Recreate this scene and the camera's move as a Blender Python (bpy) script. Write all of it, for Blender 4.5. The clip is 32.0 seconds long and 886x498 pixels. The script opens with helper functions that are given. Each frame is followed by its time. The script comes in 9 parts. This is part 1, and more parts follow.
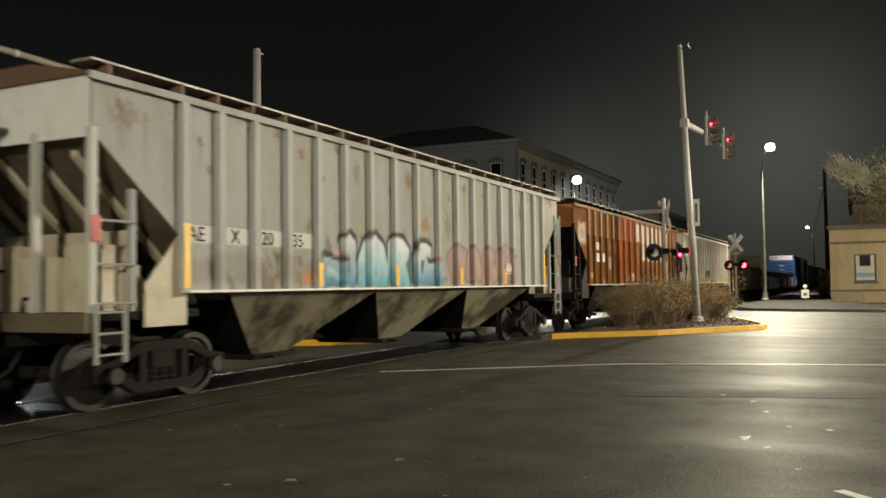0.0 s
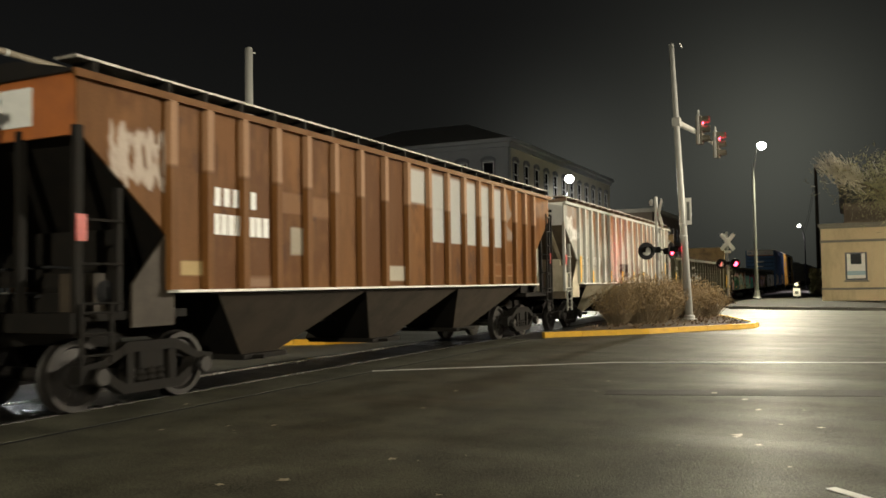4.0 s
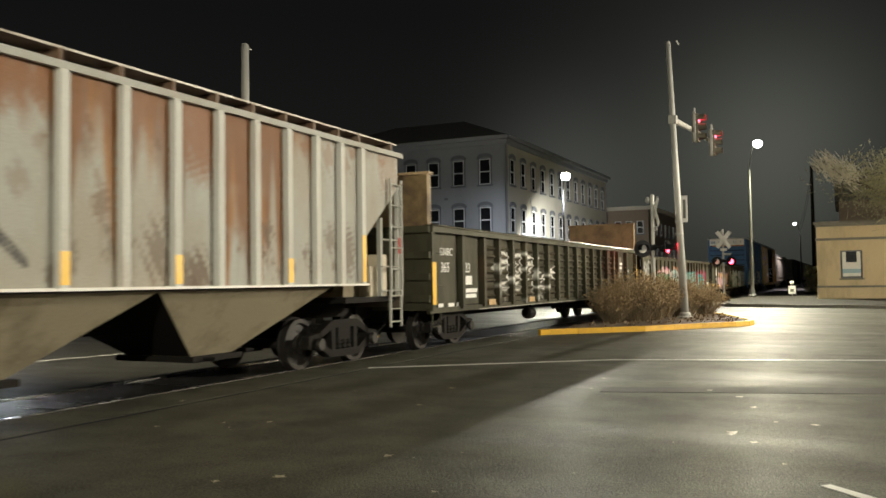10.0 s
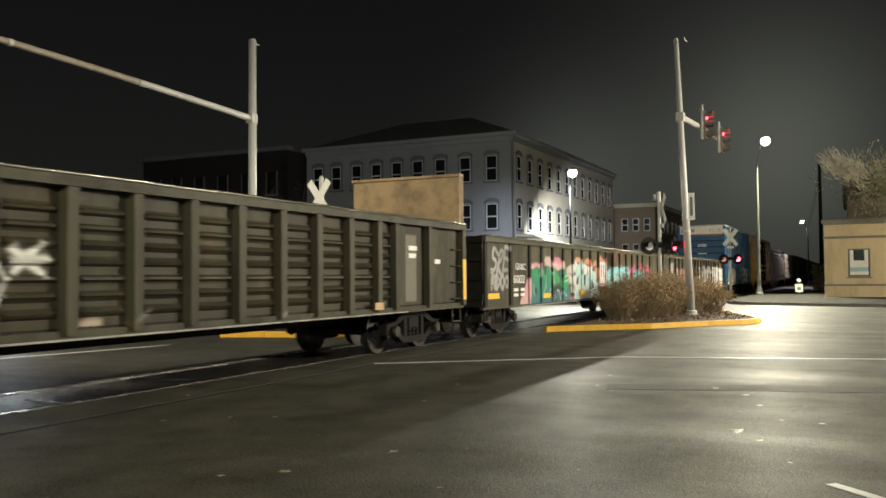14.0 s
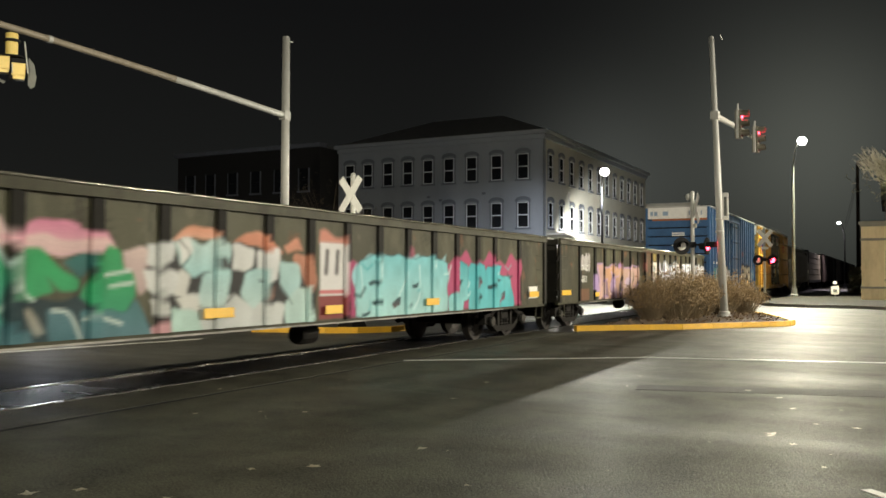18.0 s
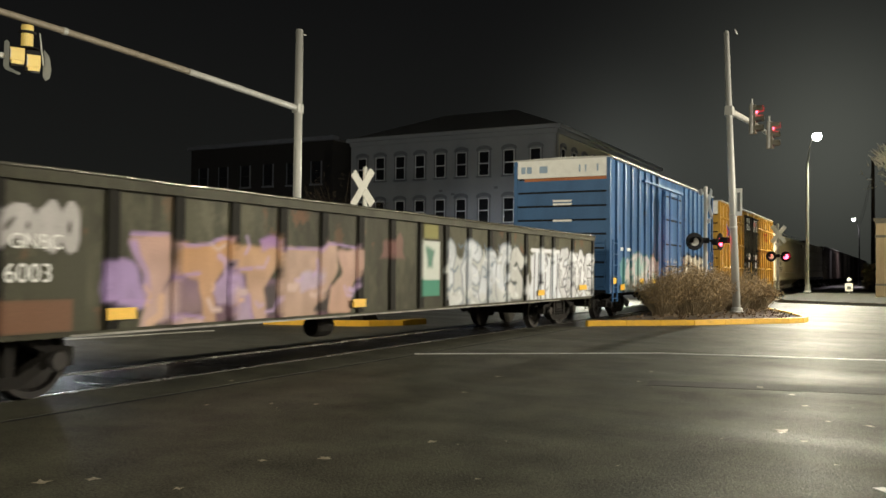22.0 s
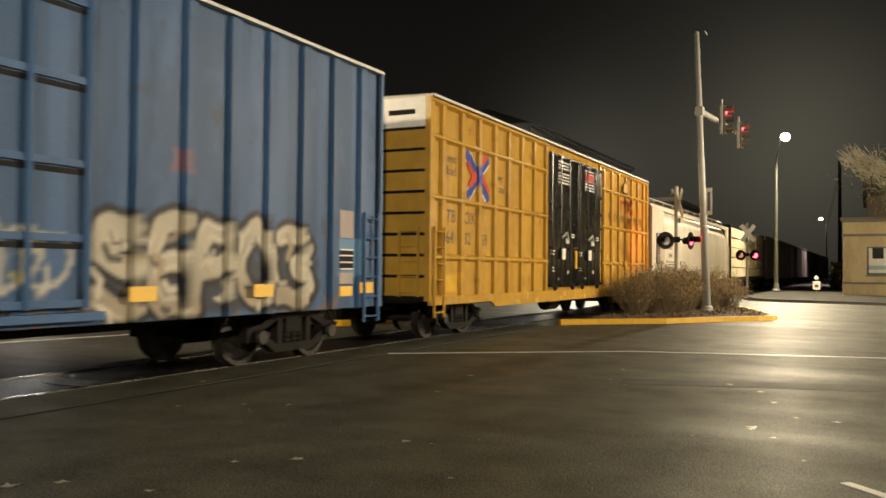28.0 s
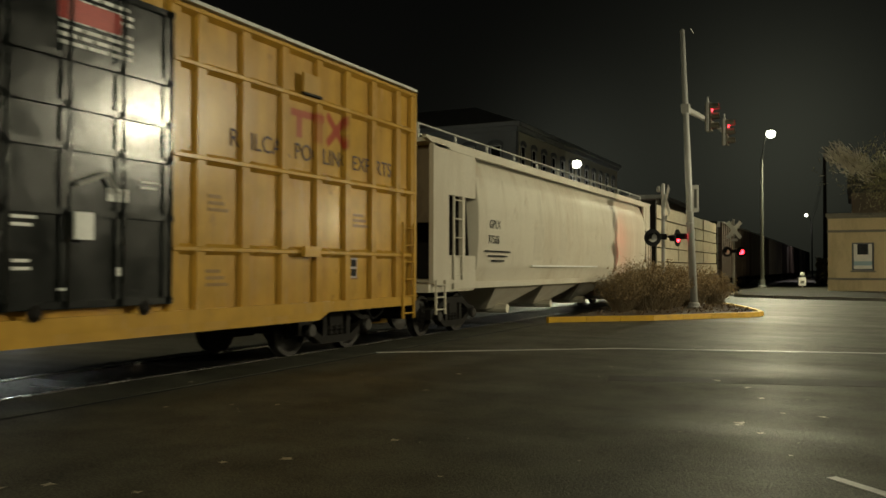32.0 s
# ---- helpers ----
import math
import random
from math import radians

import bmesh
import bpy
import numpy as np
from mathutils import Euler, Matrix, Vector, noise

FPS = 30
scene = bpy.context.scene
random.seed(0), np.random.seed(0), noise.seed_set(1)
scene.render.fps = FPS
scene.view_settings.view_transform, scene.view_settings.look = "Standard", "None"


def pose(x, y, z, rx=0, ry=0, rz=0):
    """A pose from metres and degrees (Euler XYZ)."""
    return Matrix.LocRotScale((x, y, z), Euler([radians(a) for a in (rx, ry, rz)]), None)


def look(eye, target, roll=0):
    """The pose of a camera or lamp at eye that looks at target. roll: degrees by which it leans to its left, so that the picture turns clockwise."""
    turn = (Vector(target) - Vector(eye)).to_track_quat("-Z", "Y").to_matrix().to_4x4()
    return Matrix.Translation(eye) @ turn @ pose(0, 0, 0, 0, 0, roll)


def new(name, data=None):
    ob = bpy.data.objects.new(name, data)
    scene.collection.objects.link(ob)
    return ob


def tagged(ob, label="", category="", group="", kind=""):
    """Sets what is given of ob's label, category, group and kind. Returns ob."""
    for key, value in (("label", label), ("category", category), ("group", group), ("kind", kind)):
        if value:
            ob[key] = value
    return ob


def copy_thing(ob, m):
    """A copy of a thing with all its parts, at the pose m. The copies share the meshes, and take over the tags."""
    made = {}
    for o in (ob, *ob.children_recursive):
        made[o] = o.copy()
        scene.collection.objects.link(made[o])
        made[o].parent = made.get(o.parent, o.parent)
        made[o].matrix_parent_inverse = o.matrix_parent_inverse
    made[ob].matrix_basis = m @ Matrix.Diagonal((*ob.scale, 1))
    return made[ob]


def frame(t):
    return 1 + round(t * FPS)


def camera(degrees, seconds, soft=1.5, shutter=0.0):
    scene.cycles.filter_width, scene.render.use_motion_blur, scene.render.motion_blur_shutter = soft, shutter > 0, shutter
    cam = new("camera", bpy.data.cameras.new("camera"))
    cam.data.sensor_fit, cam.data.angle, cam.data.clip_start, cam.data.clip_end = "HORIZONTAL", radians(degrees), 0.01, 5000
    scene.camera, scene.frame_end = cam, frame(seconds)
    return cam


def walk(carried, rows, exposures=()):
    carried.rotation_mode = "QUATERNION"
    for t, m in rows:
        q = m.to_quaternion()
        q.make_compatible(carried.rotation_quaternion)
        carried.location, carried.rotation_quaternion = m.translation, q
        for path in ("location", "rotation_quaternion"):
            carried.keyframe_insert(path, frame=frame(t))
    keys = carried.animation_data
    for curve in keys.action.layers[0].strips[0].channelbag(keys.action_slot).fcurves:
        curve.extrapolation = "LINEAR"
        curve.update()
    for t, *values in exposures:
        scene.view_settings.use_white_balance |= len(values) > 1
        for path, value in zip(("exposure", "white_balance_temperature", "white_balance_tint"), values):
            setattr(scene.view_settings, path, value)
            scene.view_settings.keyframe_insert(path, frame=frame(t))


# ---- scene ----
# The camera: a phone held by a standing person, who turns it a little.
EYE = (0.0, 0.0, 1.45)
TURNS = [
    (0, 92.49, 0.78, -63.94),
    (0.5, 92.44, 0.69, -64.10),
    (1, 92.52, 0.83, -64.18),
    (1.5, 92.54, 0.96, -64.23),
    (2, 92.47, 1.01, -64.31),
    (2.5, 92.47, 0.93, -64.40),
    (3, 92.50, 0.90, -64.39),
    (3.5, 92.45, 0.90, -64.40),
    (5.5, 92.39, 0.90, -64.49),
    (6, 92.37, 0.79, -64.48),
    (6.5, 92.34, 0.70, -64.58),
    (7, 92.31, 0.69, -64.67),
    (7.5, 92.32, 0.67, -64.62),
    (8, 92.31, 0.58, -64.57),
    (8.5, 92.32, 0.59, -64.68),
    (9, 92.31, 0.74, -64.74),
    (9.5, 92.24, 0.75, -64.64),
    (10, 92.22, 0.79, -64.69),
    (10.5, 92.24, 0.78, -64.70),
    (11, 92.17, 0.79, -64.65),
    (11.5, 92.13, 0.69, -64.53),
    (12, 92.09, 0.57, -64.45),
    (12.5, 92.07, 0.54, -64.40),
    (13, 92.05, 0.61, -64.39),
    (13.5, 92.00, 0.64, -64.38),
    (14, 91.97, 0.48, -64.28),
    (14.5, 91.98, 0.42, -64.12),
    (16.5, 91.93, 0.16, -63.12),
    (17, 91.91, 0.05, -62.75),
    (17.5, 91.85, -0.03, -62.34),
    (18, 91.82, -0.18, -62.24),
    (18.5, 91.81, -0.25, -62.19),
    (19, 91.82, -0.25, -62.03),
    (19.5, 91.70, -0.23, -61.87),
    (20, 91.61, -0.40, -61.50),
    (20.5, 91.51, -0.53, -61.25),
    (21, 91.46, -0.55, -61.22),
    (21.5, 91.44, -0.52, -61.42),
    (22, 91.40, -0.61, -61.46),
    (22.5, 91.41, -0.77, -61.61),
    (23, 91.46, -0.80, -61.65),
    (23.5, 91.37, -0.79, -61.73),
    (24, 91.33, -0.77, -61.85),
    (24.5, 91.36, -0.75, -61.99),
    (25, 91.40, -0.61, -62.16),
    (25.5, 91.39, -0.41, -62.33),
    (27.5, 91.41, -0.37, -62.92),
    (28, 91.37, -0.49, -63.27),
    (28.5, 91.43, -0.41, -63.60),
    (29, 91.43, -0.37, -63.80),
    (29.5, 91.41, -0.30, -63.89),
    (30, 91.41, -0.27, -63.99),
    (30.5, 91.39, -0.22, -64.06),
    (31, 91.39, -0.09, -64.06),
    (31.5, 91.36, -0.04, -64.04),
    (32, 91.28, -0.10, -64.08),
]
cam = camera(55.19, 32.0, soft=1.6, shutter=0.5)
walk(cam, [(t, pose(*EYE, rx, ry, rz)) for t, rx, ry, rz in TURNS], exposures=[(0, 0.42, 6500, 10), (2.0, 0.42, 6500, 10), (3.5, 0.52, 6500, 10), (6.0, 0.70, 6500, 10), (9.5, 0.68, 6400, 10), (13.0, 0.76, 6350, 10), (18.0, 0.73, 6250, 10), (20.0, 0.67, 6300, 10), (25.5, 0.64, 6250, 10), (27.5, 0.46, 7400, 15), (29.0, 0.46, 7550, 13), (30.0, 0.14, 7400, 10), (31.0, 0.08, 6850, 4), (32, -0.68, 7100, -1)])

# ---- light: a foggy night, street lamps only ----
world = bpy.data.worlds.new("night")
scene.world = world
world.use_nodes = True
wn, wl = world.node_tree.nodes, world.node_tree.links
wn.clear()
w_out, w_bg = wn.new("ShaderNodeOutputWorld"), wn.new("ShaderNodeBackground")
w_co, w_sep, w_ramp = wn.new("ShaderNodeTexCoord"), wn.new("ShaderNodeSeparateXYZ"), wn.new("ShaderNodeValToRGB")
wl.new(w_co.outputs["Generated"], w_sep.inputs[0])
wl.new(w_sep.outputs["Z"], w_ramp.inputs[0])
w_ramp.color_ramp.elements[0].position, w_ramp.color_ramp.elements[0].color = 0.0, (0.0075, 0.0077, 0.0067, 1)
w_ramp.color_ramp.elements[1].position, w_ramp.color_ramp.elements[1].color = 0.30, (0.0036, 0.0036, 0.0035, 1)
# Fog that the lamps light: a broad and a narrow lobe about the corner lamp, a narrow one about the lamp behind the track.
w_dot, w_map = wn.new("ShaderNodeVectorMath"), wn.new("ShaderNodeMapRange")
w_dot.operation = "DOT_PRODUCT"
w_dot.inputs[1].default_value = (0.9867, 0.0700, 0.1400)
w_map.inputs[1].default_value, w_map.inputs[2].default_value = 0.80, 1.0
wl.new(w_co.outputs["Generated"], w_dot.inputs[0])
wl.new(w_dot.outputs["Value"], w_map.inputs[0])
w_sky = w_ramp.outputs[0]
w_dot2, w_map2 = wn.new("ShaderNodeVectorMath"), wn.new("ShaderNodeMapRange")
w_dot2.operation = "DOT_PRODUCT"
w_dot2.inputs[1].default_value = (0.9509, 0.2900, 0.1080)      # the bearing of the lamp behind the track
w_map2.inputs[1].default_value, w_map2.inputs[2].default_value = 0.80, 1.0
wl.new(w_co.outputs["Generated"], w_dot2.inputs[0])
wl.new(w_dot2.outputs["Value"], w_map2.inputs[0])
for fog, power, colour in ((w_map, 9.0, (0.0150, 0.0157, 0.0130, 1)), (w_map, 40.0, (0.034, 0.035, 0.028, 1)), (w_map2, 45.0, (0.024, 0.025, 0.0215, 1))):
    w_pow, w_add = wn.new("ShaderNodeMath"), wn.new("ShaderNodeMix")
    w_pow.operation = "POWER"
    w_pow.inputs[1].default_value = power
    w_add.data_type, w_add.blend_type = "RGBA", "ADD"
    w_add.inputs["B"].default_value = colour
    wl.new(fog.outputs[0], w_pow.inputs[0])
    wl.new(w_pow.outputs[0], w_add.inputs["Factor"])
    wl.new(w_sky, w_add.inputs["A"])
    w_sky = w_add.outputs["Result"]
wl.new(w_sky, w_bg.inputs[0])
w_bg.inputs[1].default_value = 1.0
wl.new(w_bg.outputs[0], w_out.inputs[0])


def lamp(name, eye, target, watts, colour, cone=160, blend=0.6, radius=0.12):
    data = bpy.data.lights.new(name, "SPOT")
    data.energy, data.color, data.spot_size, data.spot_blend, data.shadow_soft_size = watts, colour, radians(cone), blend, radius
    ob = new(name, data)
    ob.matrix_world = look(eye, target)
    return ob


def bulb(name, eye, watts, colour, radius=0.15):
    data = bpy.data.lights.new(name, "POINT")
    data.energy, data.color, data.shadow_soft_size = watts, colour, radius
    ob = new(name, data)
    ob.location = eye
    return ob


LAMP_ROAD = (62.0, 5.15, 9.95)      # the tall lamp by the shop
LAMP_TRACK = (45.6, 13.9, 6.6)      # the lamp behind the train
LAMP_SIDE = (33.0, -18.0, 9.15)      # the lamp across the street, beside the view
LAMP_BACK = (-14.0, -7.3, 9.0)       # the lamp behind the camera
LAMP_FAR = (119.8, 5.6, 7.85)        # a small lamp far down the line
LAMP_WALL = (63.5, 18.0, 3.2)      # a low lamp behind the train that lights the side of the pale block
LAMP_WALK = (41.5, -13.0, 4.4)       # a low post lamp on the pavement before the shop
LAMP_CORNER = (5.5, 13.2, 7.0)       # the street lamp beyond the track, beside the view
LAMP_LEFT = (30.2, 39.9, 4.2)       # the post lamp beyond the tracks
lamp("road_lamp_light", LAMP_ROAD, (52, -1.0, 0), 14500, (1.0, 0.94, 0.68), 140, 0.5, 0.25)
lamp("track_lamp_light", LAMP_TRACK, (20, 4, 0), 3900, (1.0, 0.96, 0.76), 125, 0.5, 0.09)
lamp("track_lamp_spill", (45.2, 13.5, 6.5), (59.8, 23.2, -2), 7800, (0.93, 0.96, 1.0), 74, 1.0, 0.09)
lamp("side_lamp_light", LAMP_SIDE, (8, 6, 0), 27000, (1.0, 0.895, 0.70), 150, 0.5, 0.6)
bulb("walk_lamp_light", LAMP_WALK, 5200, (1.0, 0.86, 0.58), 0.14)
lamp("back_lamp_light", LAMP_BACK, (6, 7, 1), 11600, (1.0, 0.93, 0.71), 165, 0.4, 0.25)
lamp("far_lamp_light", LAMP_FAR, (118, 7, 0), 1500, (1.0, 0.86, 0.90), 140, 0.5)
for eye, aim, watts in (((30.15, 6.35, 2.5), (31.5, 7.7, 2.4), 42), ((51.9, 6.7, 2.45), (52.6, 7.7, 2.4), 40)):
    lamp("crossing_lamp_light", eye, aim, watts, (1.0, 0.04, 0.05), 150, 0.8, 0.1)
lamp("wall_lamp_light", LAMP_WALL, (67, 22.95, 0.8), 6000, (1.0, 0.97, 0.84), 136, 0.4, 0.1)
lamp("corner_lamp_light", LAMP_CORNER, (17, 14.5, 1.5), 3700, (1.0, 0.88, 0.62), 100, 1.0, 0.2)
bulb("left_lamp_light", LAMP_LEFT, 320, (0.88, 0.93, 1.0))

# ---- materials ----


def mat(name, colour, rough=0.7, metal=0.0, second=None, scale=3.0, streak=1.0, amount=0.5, grain=0.15, bump=0.15, bump_scale=60.0, paint=False, spec=0.5, lo=0.45, hi=0.68):
    """A painted or worn surface: two colours mixed by a stretched noise, fine grain, bump, and, with paint, a sprayed layer."""
    m = bpy.data.materials.new(name)
    m.use_nodes = True
    n, l = m.node_tree.nodes, m.node_tree.links
    b = n["Principled BSDF"]
    b.inputs["Metallic"].default_value = metal
    b.inputs["Specular IOR Level"].default_value = spec
    co = n.new("ShaderNodeTexCoord")
    mp = n.new("ShaderNodeMapping")
    mp.inputs["Scale"].default_value = (1, 1, 1 / streak)
    l.new(co.outputs["Object"], mp.inputs[0])
    info = n.new("ShaderNodeObjectInfo")
    n1 = n.new("ShaderNodeTexNoise")
    n1.noise_dimensions = "4D"
    n1.inputs["Scale"].default_value, n1.inputs["Detail"].default_value, n1.inputs["Roughness"].default_value = scale, 6, 0.65
    l.new(mp.outputs[0], n1.inputs["Vector"])
    ml = n.new("ShaderNodeMath")
    ml.operation = "MULTIPLY"
    ml.inputs[1].default_value = 7.0
    l.new(info.outputs["Random"], ml.inputs[0])
    l.new(ml.outputs[0], n1.inputs["W"])
    n2 = n.new("ShaderNodeTexNoise")
    n2.inputs["Scale"].default_value, n2.inputs["Detail"].default_value = bump_scale, 4
    l.new(co.outputs["Object"], n2.inputs["Vector"])
    ramp = n.new("ShaderNodeMapRange")
    ramp.inputs[1].default_value, ramp.inputs[2].default_value = lo, hi
    ramp.inputs[4].default_value = amount
    l.new(n1.outputs["Fac"], ramp.inputs[0])
    mix = n.new("ShaderNodeMix")
    mix.data_type = "RGBA"
    mix.inputs["A"].default_value = (*colour, 1)
    mix.inputs["B"].default_value = (*(second or [c * 0.6 for c in colour]), 1)
    l.new(ramp.outputs[0], mix.inputs["Factor"])
    out = mix.outputs["Result"]
    if paint:
        at = n.new("ShaderNodeAttribute")
        at.attribute_name = "spray"
        over = n.new("ShaderNodeMix")
        over.data_type = "RGBA"
        mask = n.new("ShaderNodeAttribute")
        mask.attribute_name = "spray_mask"
        l.new(mask.outputs["Fac"], over.inputs["Factor"])
        l.new(out, over.inputs["A"])
        l.new(at.outputs["Color"], over.inputs["B"])
        out = over.outputs["Result"]
    gr = n.new("ShaderNodeMapRange")
    gr.inputs[1].default_value, gr.inputs[2].default_value = 0.25, 0.75
    gr.inputs[3].default_value, gr.inputs[4].default_value = 1 - grain, 1 + grain
    l.new(n2.outputs["Fac"], gr.inputs[0])
    hs = n.new("ShaderNodeMix")
    hs.data_type, hs.blend_type = "RGBA", "MULTIPLY"
    hs.inputs["Factor"].default_value = 1.0
    l.new(out, hs.inputs["A"])
    l.new(gr.outputs[0], hs.inputs["B"])
    l.new(hs.outputs["Result"], b.inputs["Base Color"])
    rr = n.new("ShaderNodeMapRange")
    rr.inputs[3].default_value, rr.inputs[4].default_value = max(rough - 0.15, 0.03), min(rough + 0.15, 1)
    l.new(n1.outputs["Fac"], rr.inputs[0])
    l.new(rr.outputs[0], b.inputs["Roughness"])
    bp = n.new("ShaderNodeBump")
    bp.inputs["Strength"].default_value, bp.inputs["Distance"].default_value = bump, 0.01
    l.new(n2.outputs["Fac"], bp.inputs["Height"])
    l.new(bp.outputs[0], b.inputs["Normal"])
    return m


def glow(name, colour, strength):
    m = bpy.data.materials.new(name)
    m.use_nodes = True
    b = m.node_tree.nodes["Principled BSDF"]
    b.inputs["Base Color"].default_value = (*colour, 1)
    b.inputs["Emission Color"].default_value = (*colour, 1)
    b.inputs["Emission Strength"].default_value = strength
    return m


def wet_asphalt(name, dry, rough_lo, rough_hi, relief=0.009, stones=55, spec=0.22):
    """Wet road: fine stones, large damp patches that change the gloss."""
    m = bpy.data.materials.new(name)
    m.use_nodes = True
    n, l = m.node_tree.nodes, m.node_tree.links
    b = n["Principled BSDF"]
    b.inputs["Specular IOR Level"].default_value = spec
    co = n.new("ShaderNodeTexCoord")
    big, mid, fine = (n.new("ShaderNodeTexNoise") for _ in range(3))
    for node, s, d in ((big, 0.5, 5), (mid, 1.7, 5), (fine, stones, 3)):
        node.inputs["Scale"].default_value, node.inputs["Detail"].default_value = s, d
        l.new(co.outputs["Object"], node.inputs["Vector"])
    band = n.new("ShaderNodeMapping")
    band.inputs["Scale"].default_value = (1.6, 0.35, 1)
    l.new(co.outputs["Object"], band.inputs[0])
    l.new(band.outputs[0], big.inputs["Vector"])
    mix = n.new("ShaderNodeMix")
    mix.data_type = "RGBA"
    mix.inputs["A"].default_value = (*[c * 0.22 for c in dry], 1)
    mix.inputs["B"].default_value = (*[c * 1.85 for c in dry], 1)
    # Broad stains and single stones weigh on the colour together.
    stain, stone, add = n.new("ShaderNodeMapRange"), n.new("ShaderNodeMapRange"), n.new("ShaderNodeMath")
    stain.inputs[1].default_value, stain.inputs[2].default_value, stain.inputs[4].default_value = 0.35, 0.65, 0.4
    stone.inputs[1].default_value, stone.inputs[2].default_value, stone.inputs[4].default_value = 0.40, 0.62, 0.6
    add.operation = "ADD"
    l.new(mid.outputs["Fac"], stain.inputs[0])
    l.new(fine.outputs["Fac"], stone.inputs[0])
    l.new(stain.outputs[0], add.inputs[0])
    l.new(stone.outputs[0], add.inputs[1])
    l.new(add.outputs[0], mix.inputs["Factor"])
    l.new(mix.outputs["Result"], b.inputs["Base Color"])
    rr = n.new("ShaderNodeMapRange")
    rr.inputs[1].default_value, rr.inputs[2].default_value = 0.35, 0.65
    rr.inputs[3].default_value, rr.inputs[4].default_value = rough_lo, rough_hi
    l.new(big.outputs["Fac"], rr.inputs[0])
    l.new(rr.outputs[0], b.inputs["Roughness"])
    bp = n.new("ShaderNodeBump")
    bp.inputs["Strength"].default_value, bp.inputs["Distance"].default_value = 0.8, relief
    film = n.new("ShaderNodeMapRange")
    film.inputs[1].default_value, film.inputs[2].default_value = 0.42, 0.6
    film.inputs[3].default_value, film.inputs[4].default_value = 0.0, 0.04
    l.new(big.outputs["Fac"], film.inputs[0])
    l.new(film.outputs[0], b.inputs["Coat Weight"])
    b.inputs["Coat Roughness"].default_value = 0.34
    b.inputs["Coat IOR"].default_value = 1.33
    l.new(fine.outputs["Fac"], bp.inputs["Height"])
    # Long shallow waves across the lane.
    wave, stretch, bw = n.new("ShaderNodeTexNoise"), n.new("ShaderNodeMapping"), n.new("ShaderNodeBump")
    stretch.inputs["Scale"].default_value = (1.0, 0.16, 1)
    stretch.inputs["Rotation"].default_value = (0, 0, 0.22)
    wave.inputs["Scale"].default_value, wave.inputs["Detail"].default_value = 0.55, 2
    l.new(co.outputs["Object"], stretch.inputs[0])
    l.new(stretch.outputs[0], wave.inputs["Vector"])
    l.new(wave.outputs["Fac"], bw.inputs["Height"])
    bw.inputs["Strength"].default_value, bw.inputs["Distance"].default_value = 1.0, 0.011
    l.new(bw.outputs[0], bp.inputs["Normal"])
    l.new(bp.outputs[0], b.inputs["Normal"])
    return m


ASPHALT = wet_asphalt("wet_asphalt", (0.056, 0.054, 0.038), 0.50, 0.70)
CROSSING = wet_asphalt("crossing_asphalt", (0.016, 0.015, 0.014), 0.16, 0.42, 0.05, 20)
FAR_ASPHALT = wet_asphalt("far_wet_asphalt", (0.045, 0.044, 0.038), 0.42, 0.62, 0.02, 30, 0.7)
REPAIR = mat("dull_repair_asphalt", (0.028, 0.027, 0.022), 0.68, second=(0.036, 0.034, 0.028), scale=3, bump=0.5, bump_scale=70)
BALLAST = mat("wet_ballast", (0.03, 0.028, 0.026), 0.35, second=(0.07, 0.065, 0.06), scale=14, bump=0.8, bump_scale=25)
CONCRETE = mat("pale_concrete", (0.20, 0.19, 0.165), 0.7, second=(0.13, 0.125, 0.11), scale=2)
WET_CONCRETE = mat("wet_dirty_concrete", (0.032, 0.031, 0.027), 0.8, spec=0.12, second=(0.02, 0.0195, 0.017), scale=0.9, grain=0.25, bump_scale=40)
YELLOW = mat("road_yellow", (0.72, 0.42, 0.03), 0.5, second=(0.45, 0.27, 0.05), scale=4, amount=0.5)
WHITE_LINE = mat("worn_white_line", (0.70, 0.70, 0.67), 0.45, second=(0.45, 0.45, 0.43), scale=6, amount=0.7)
STEEL = mat("worn_rail_steel", (0.35, 0.34, 0.33), 0.25, 1.0, bump=0.05)
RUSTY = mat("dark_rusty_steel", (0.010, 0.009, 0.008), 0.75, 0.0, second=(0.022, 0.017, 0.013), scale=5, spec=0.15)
WHEEL = mat("oiled_wheel_steel", (0.02, 0.018, 0.017), 0.5, 0.2, second=(0.045, 0.038, 0.032), scale=6, spec=0.3)
BLACK = mat("black_paint", (0.012, 0.012, 0.013), 0.7, spec=0.15)
GALV = mat("galvanised_steel", (0.42, 0.42, 0.40), 0.5, 0.1, second=(0.32, 0.32, 0.305), scale=5, streak=4)
OLD_ARM = mat("brownish_weathered_steel", (0.22, 0.19, 0.145), 0.6, second=(0.13, 0.10, 0.07), scale=4)
POLE_DARK = mat("grey_painted_pole", (0.14, 0.145, 0.135), 0.6, second=(0.10, 0.105, 0.10), scale=4)
WHITE = mat("white_sign_paint", (0.78, 0.78, 0.76), 0.45, second=(0.6, 0.6, 0.58), scale=4)
SIGNAL_YELLOW = mat("signal_yellow_paint", (0.74, 0.56, 0.17), 0.4, second=(0.62, 0.45, 0.12), scale=3)
RED_PAINT = mat("red_paint", (0.45, 0.05, 0.04), 0.5)
ORANGE = mat("reflective_yellow", (0.85, 0.50, 0.03), 0.4, second=(0.65, 0.38, 0.04), scale=5)
OLD_BAR = mat("faded_orange_reflector", (0.46, 0.30, 0.13), 0.5, second=(0.2, 0.13, 0.06), scale=7, amount=0.8)
SILVER_LENS = mat("silvery_unlit_lens", (0.75, 0.75, 0.72), 0.4, 0.1, second=(0.45, 0.43, 0.4), scale=9)
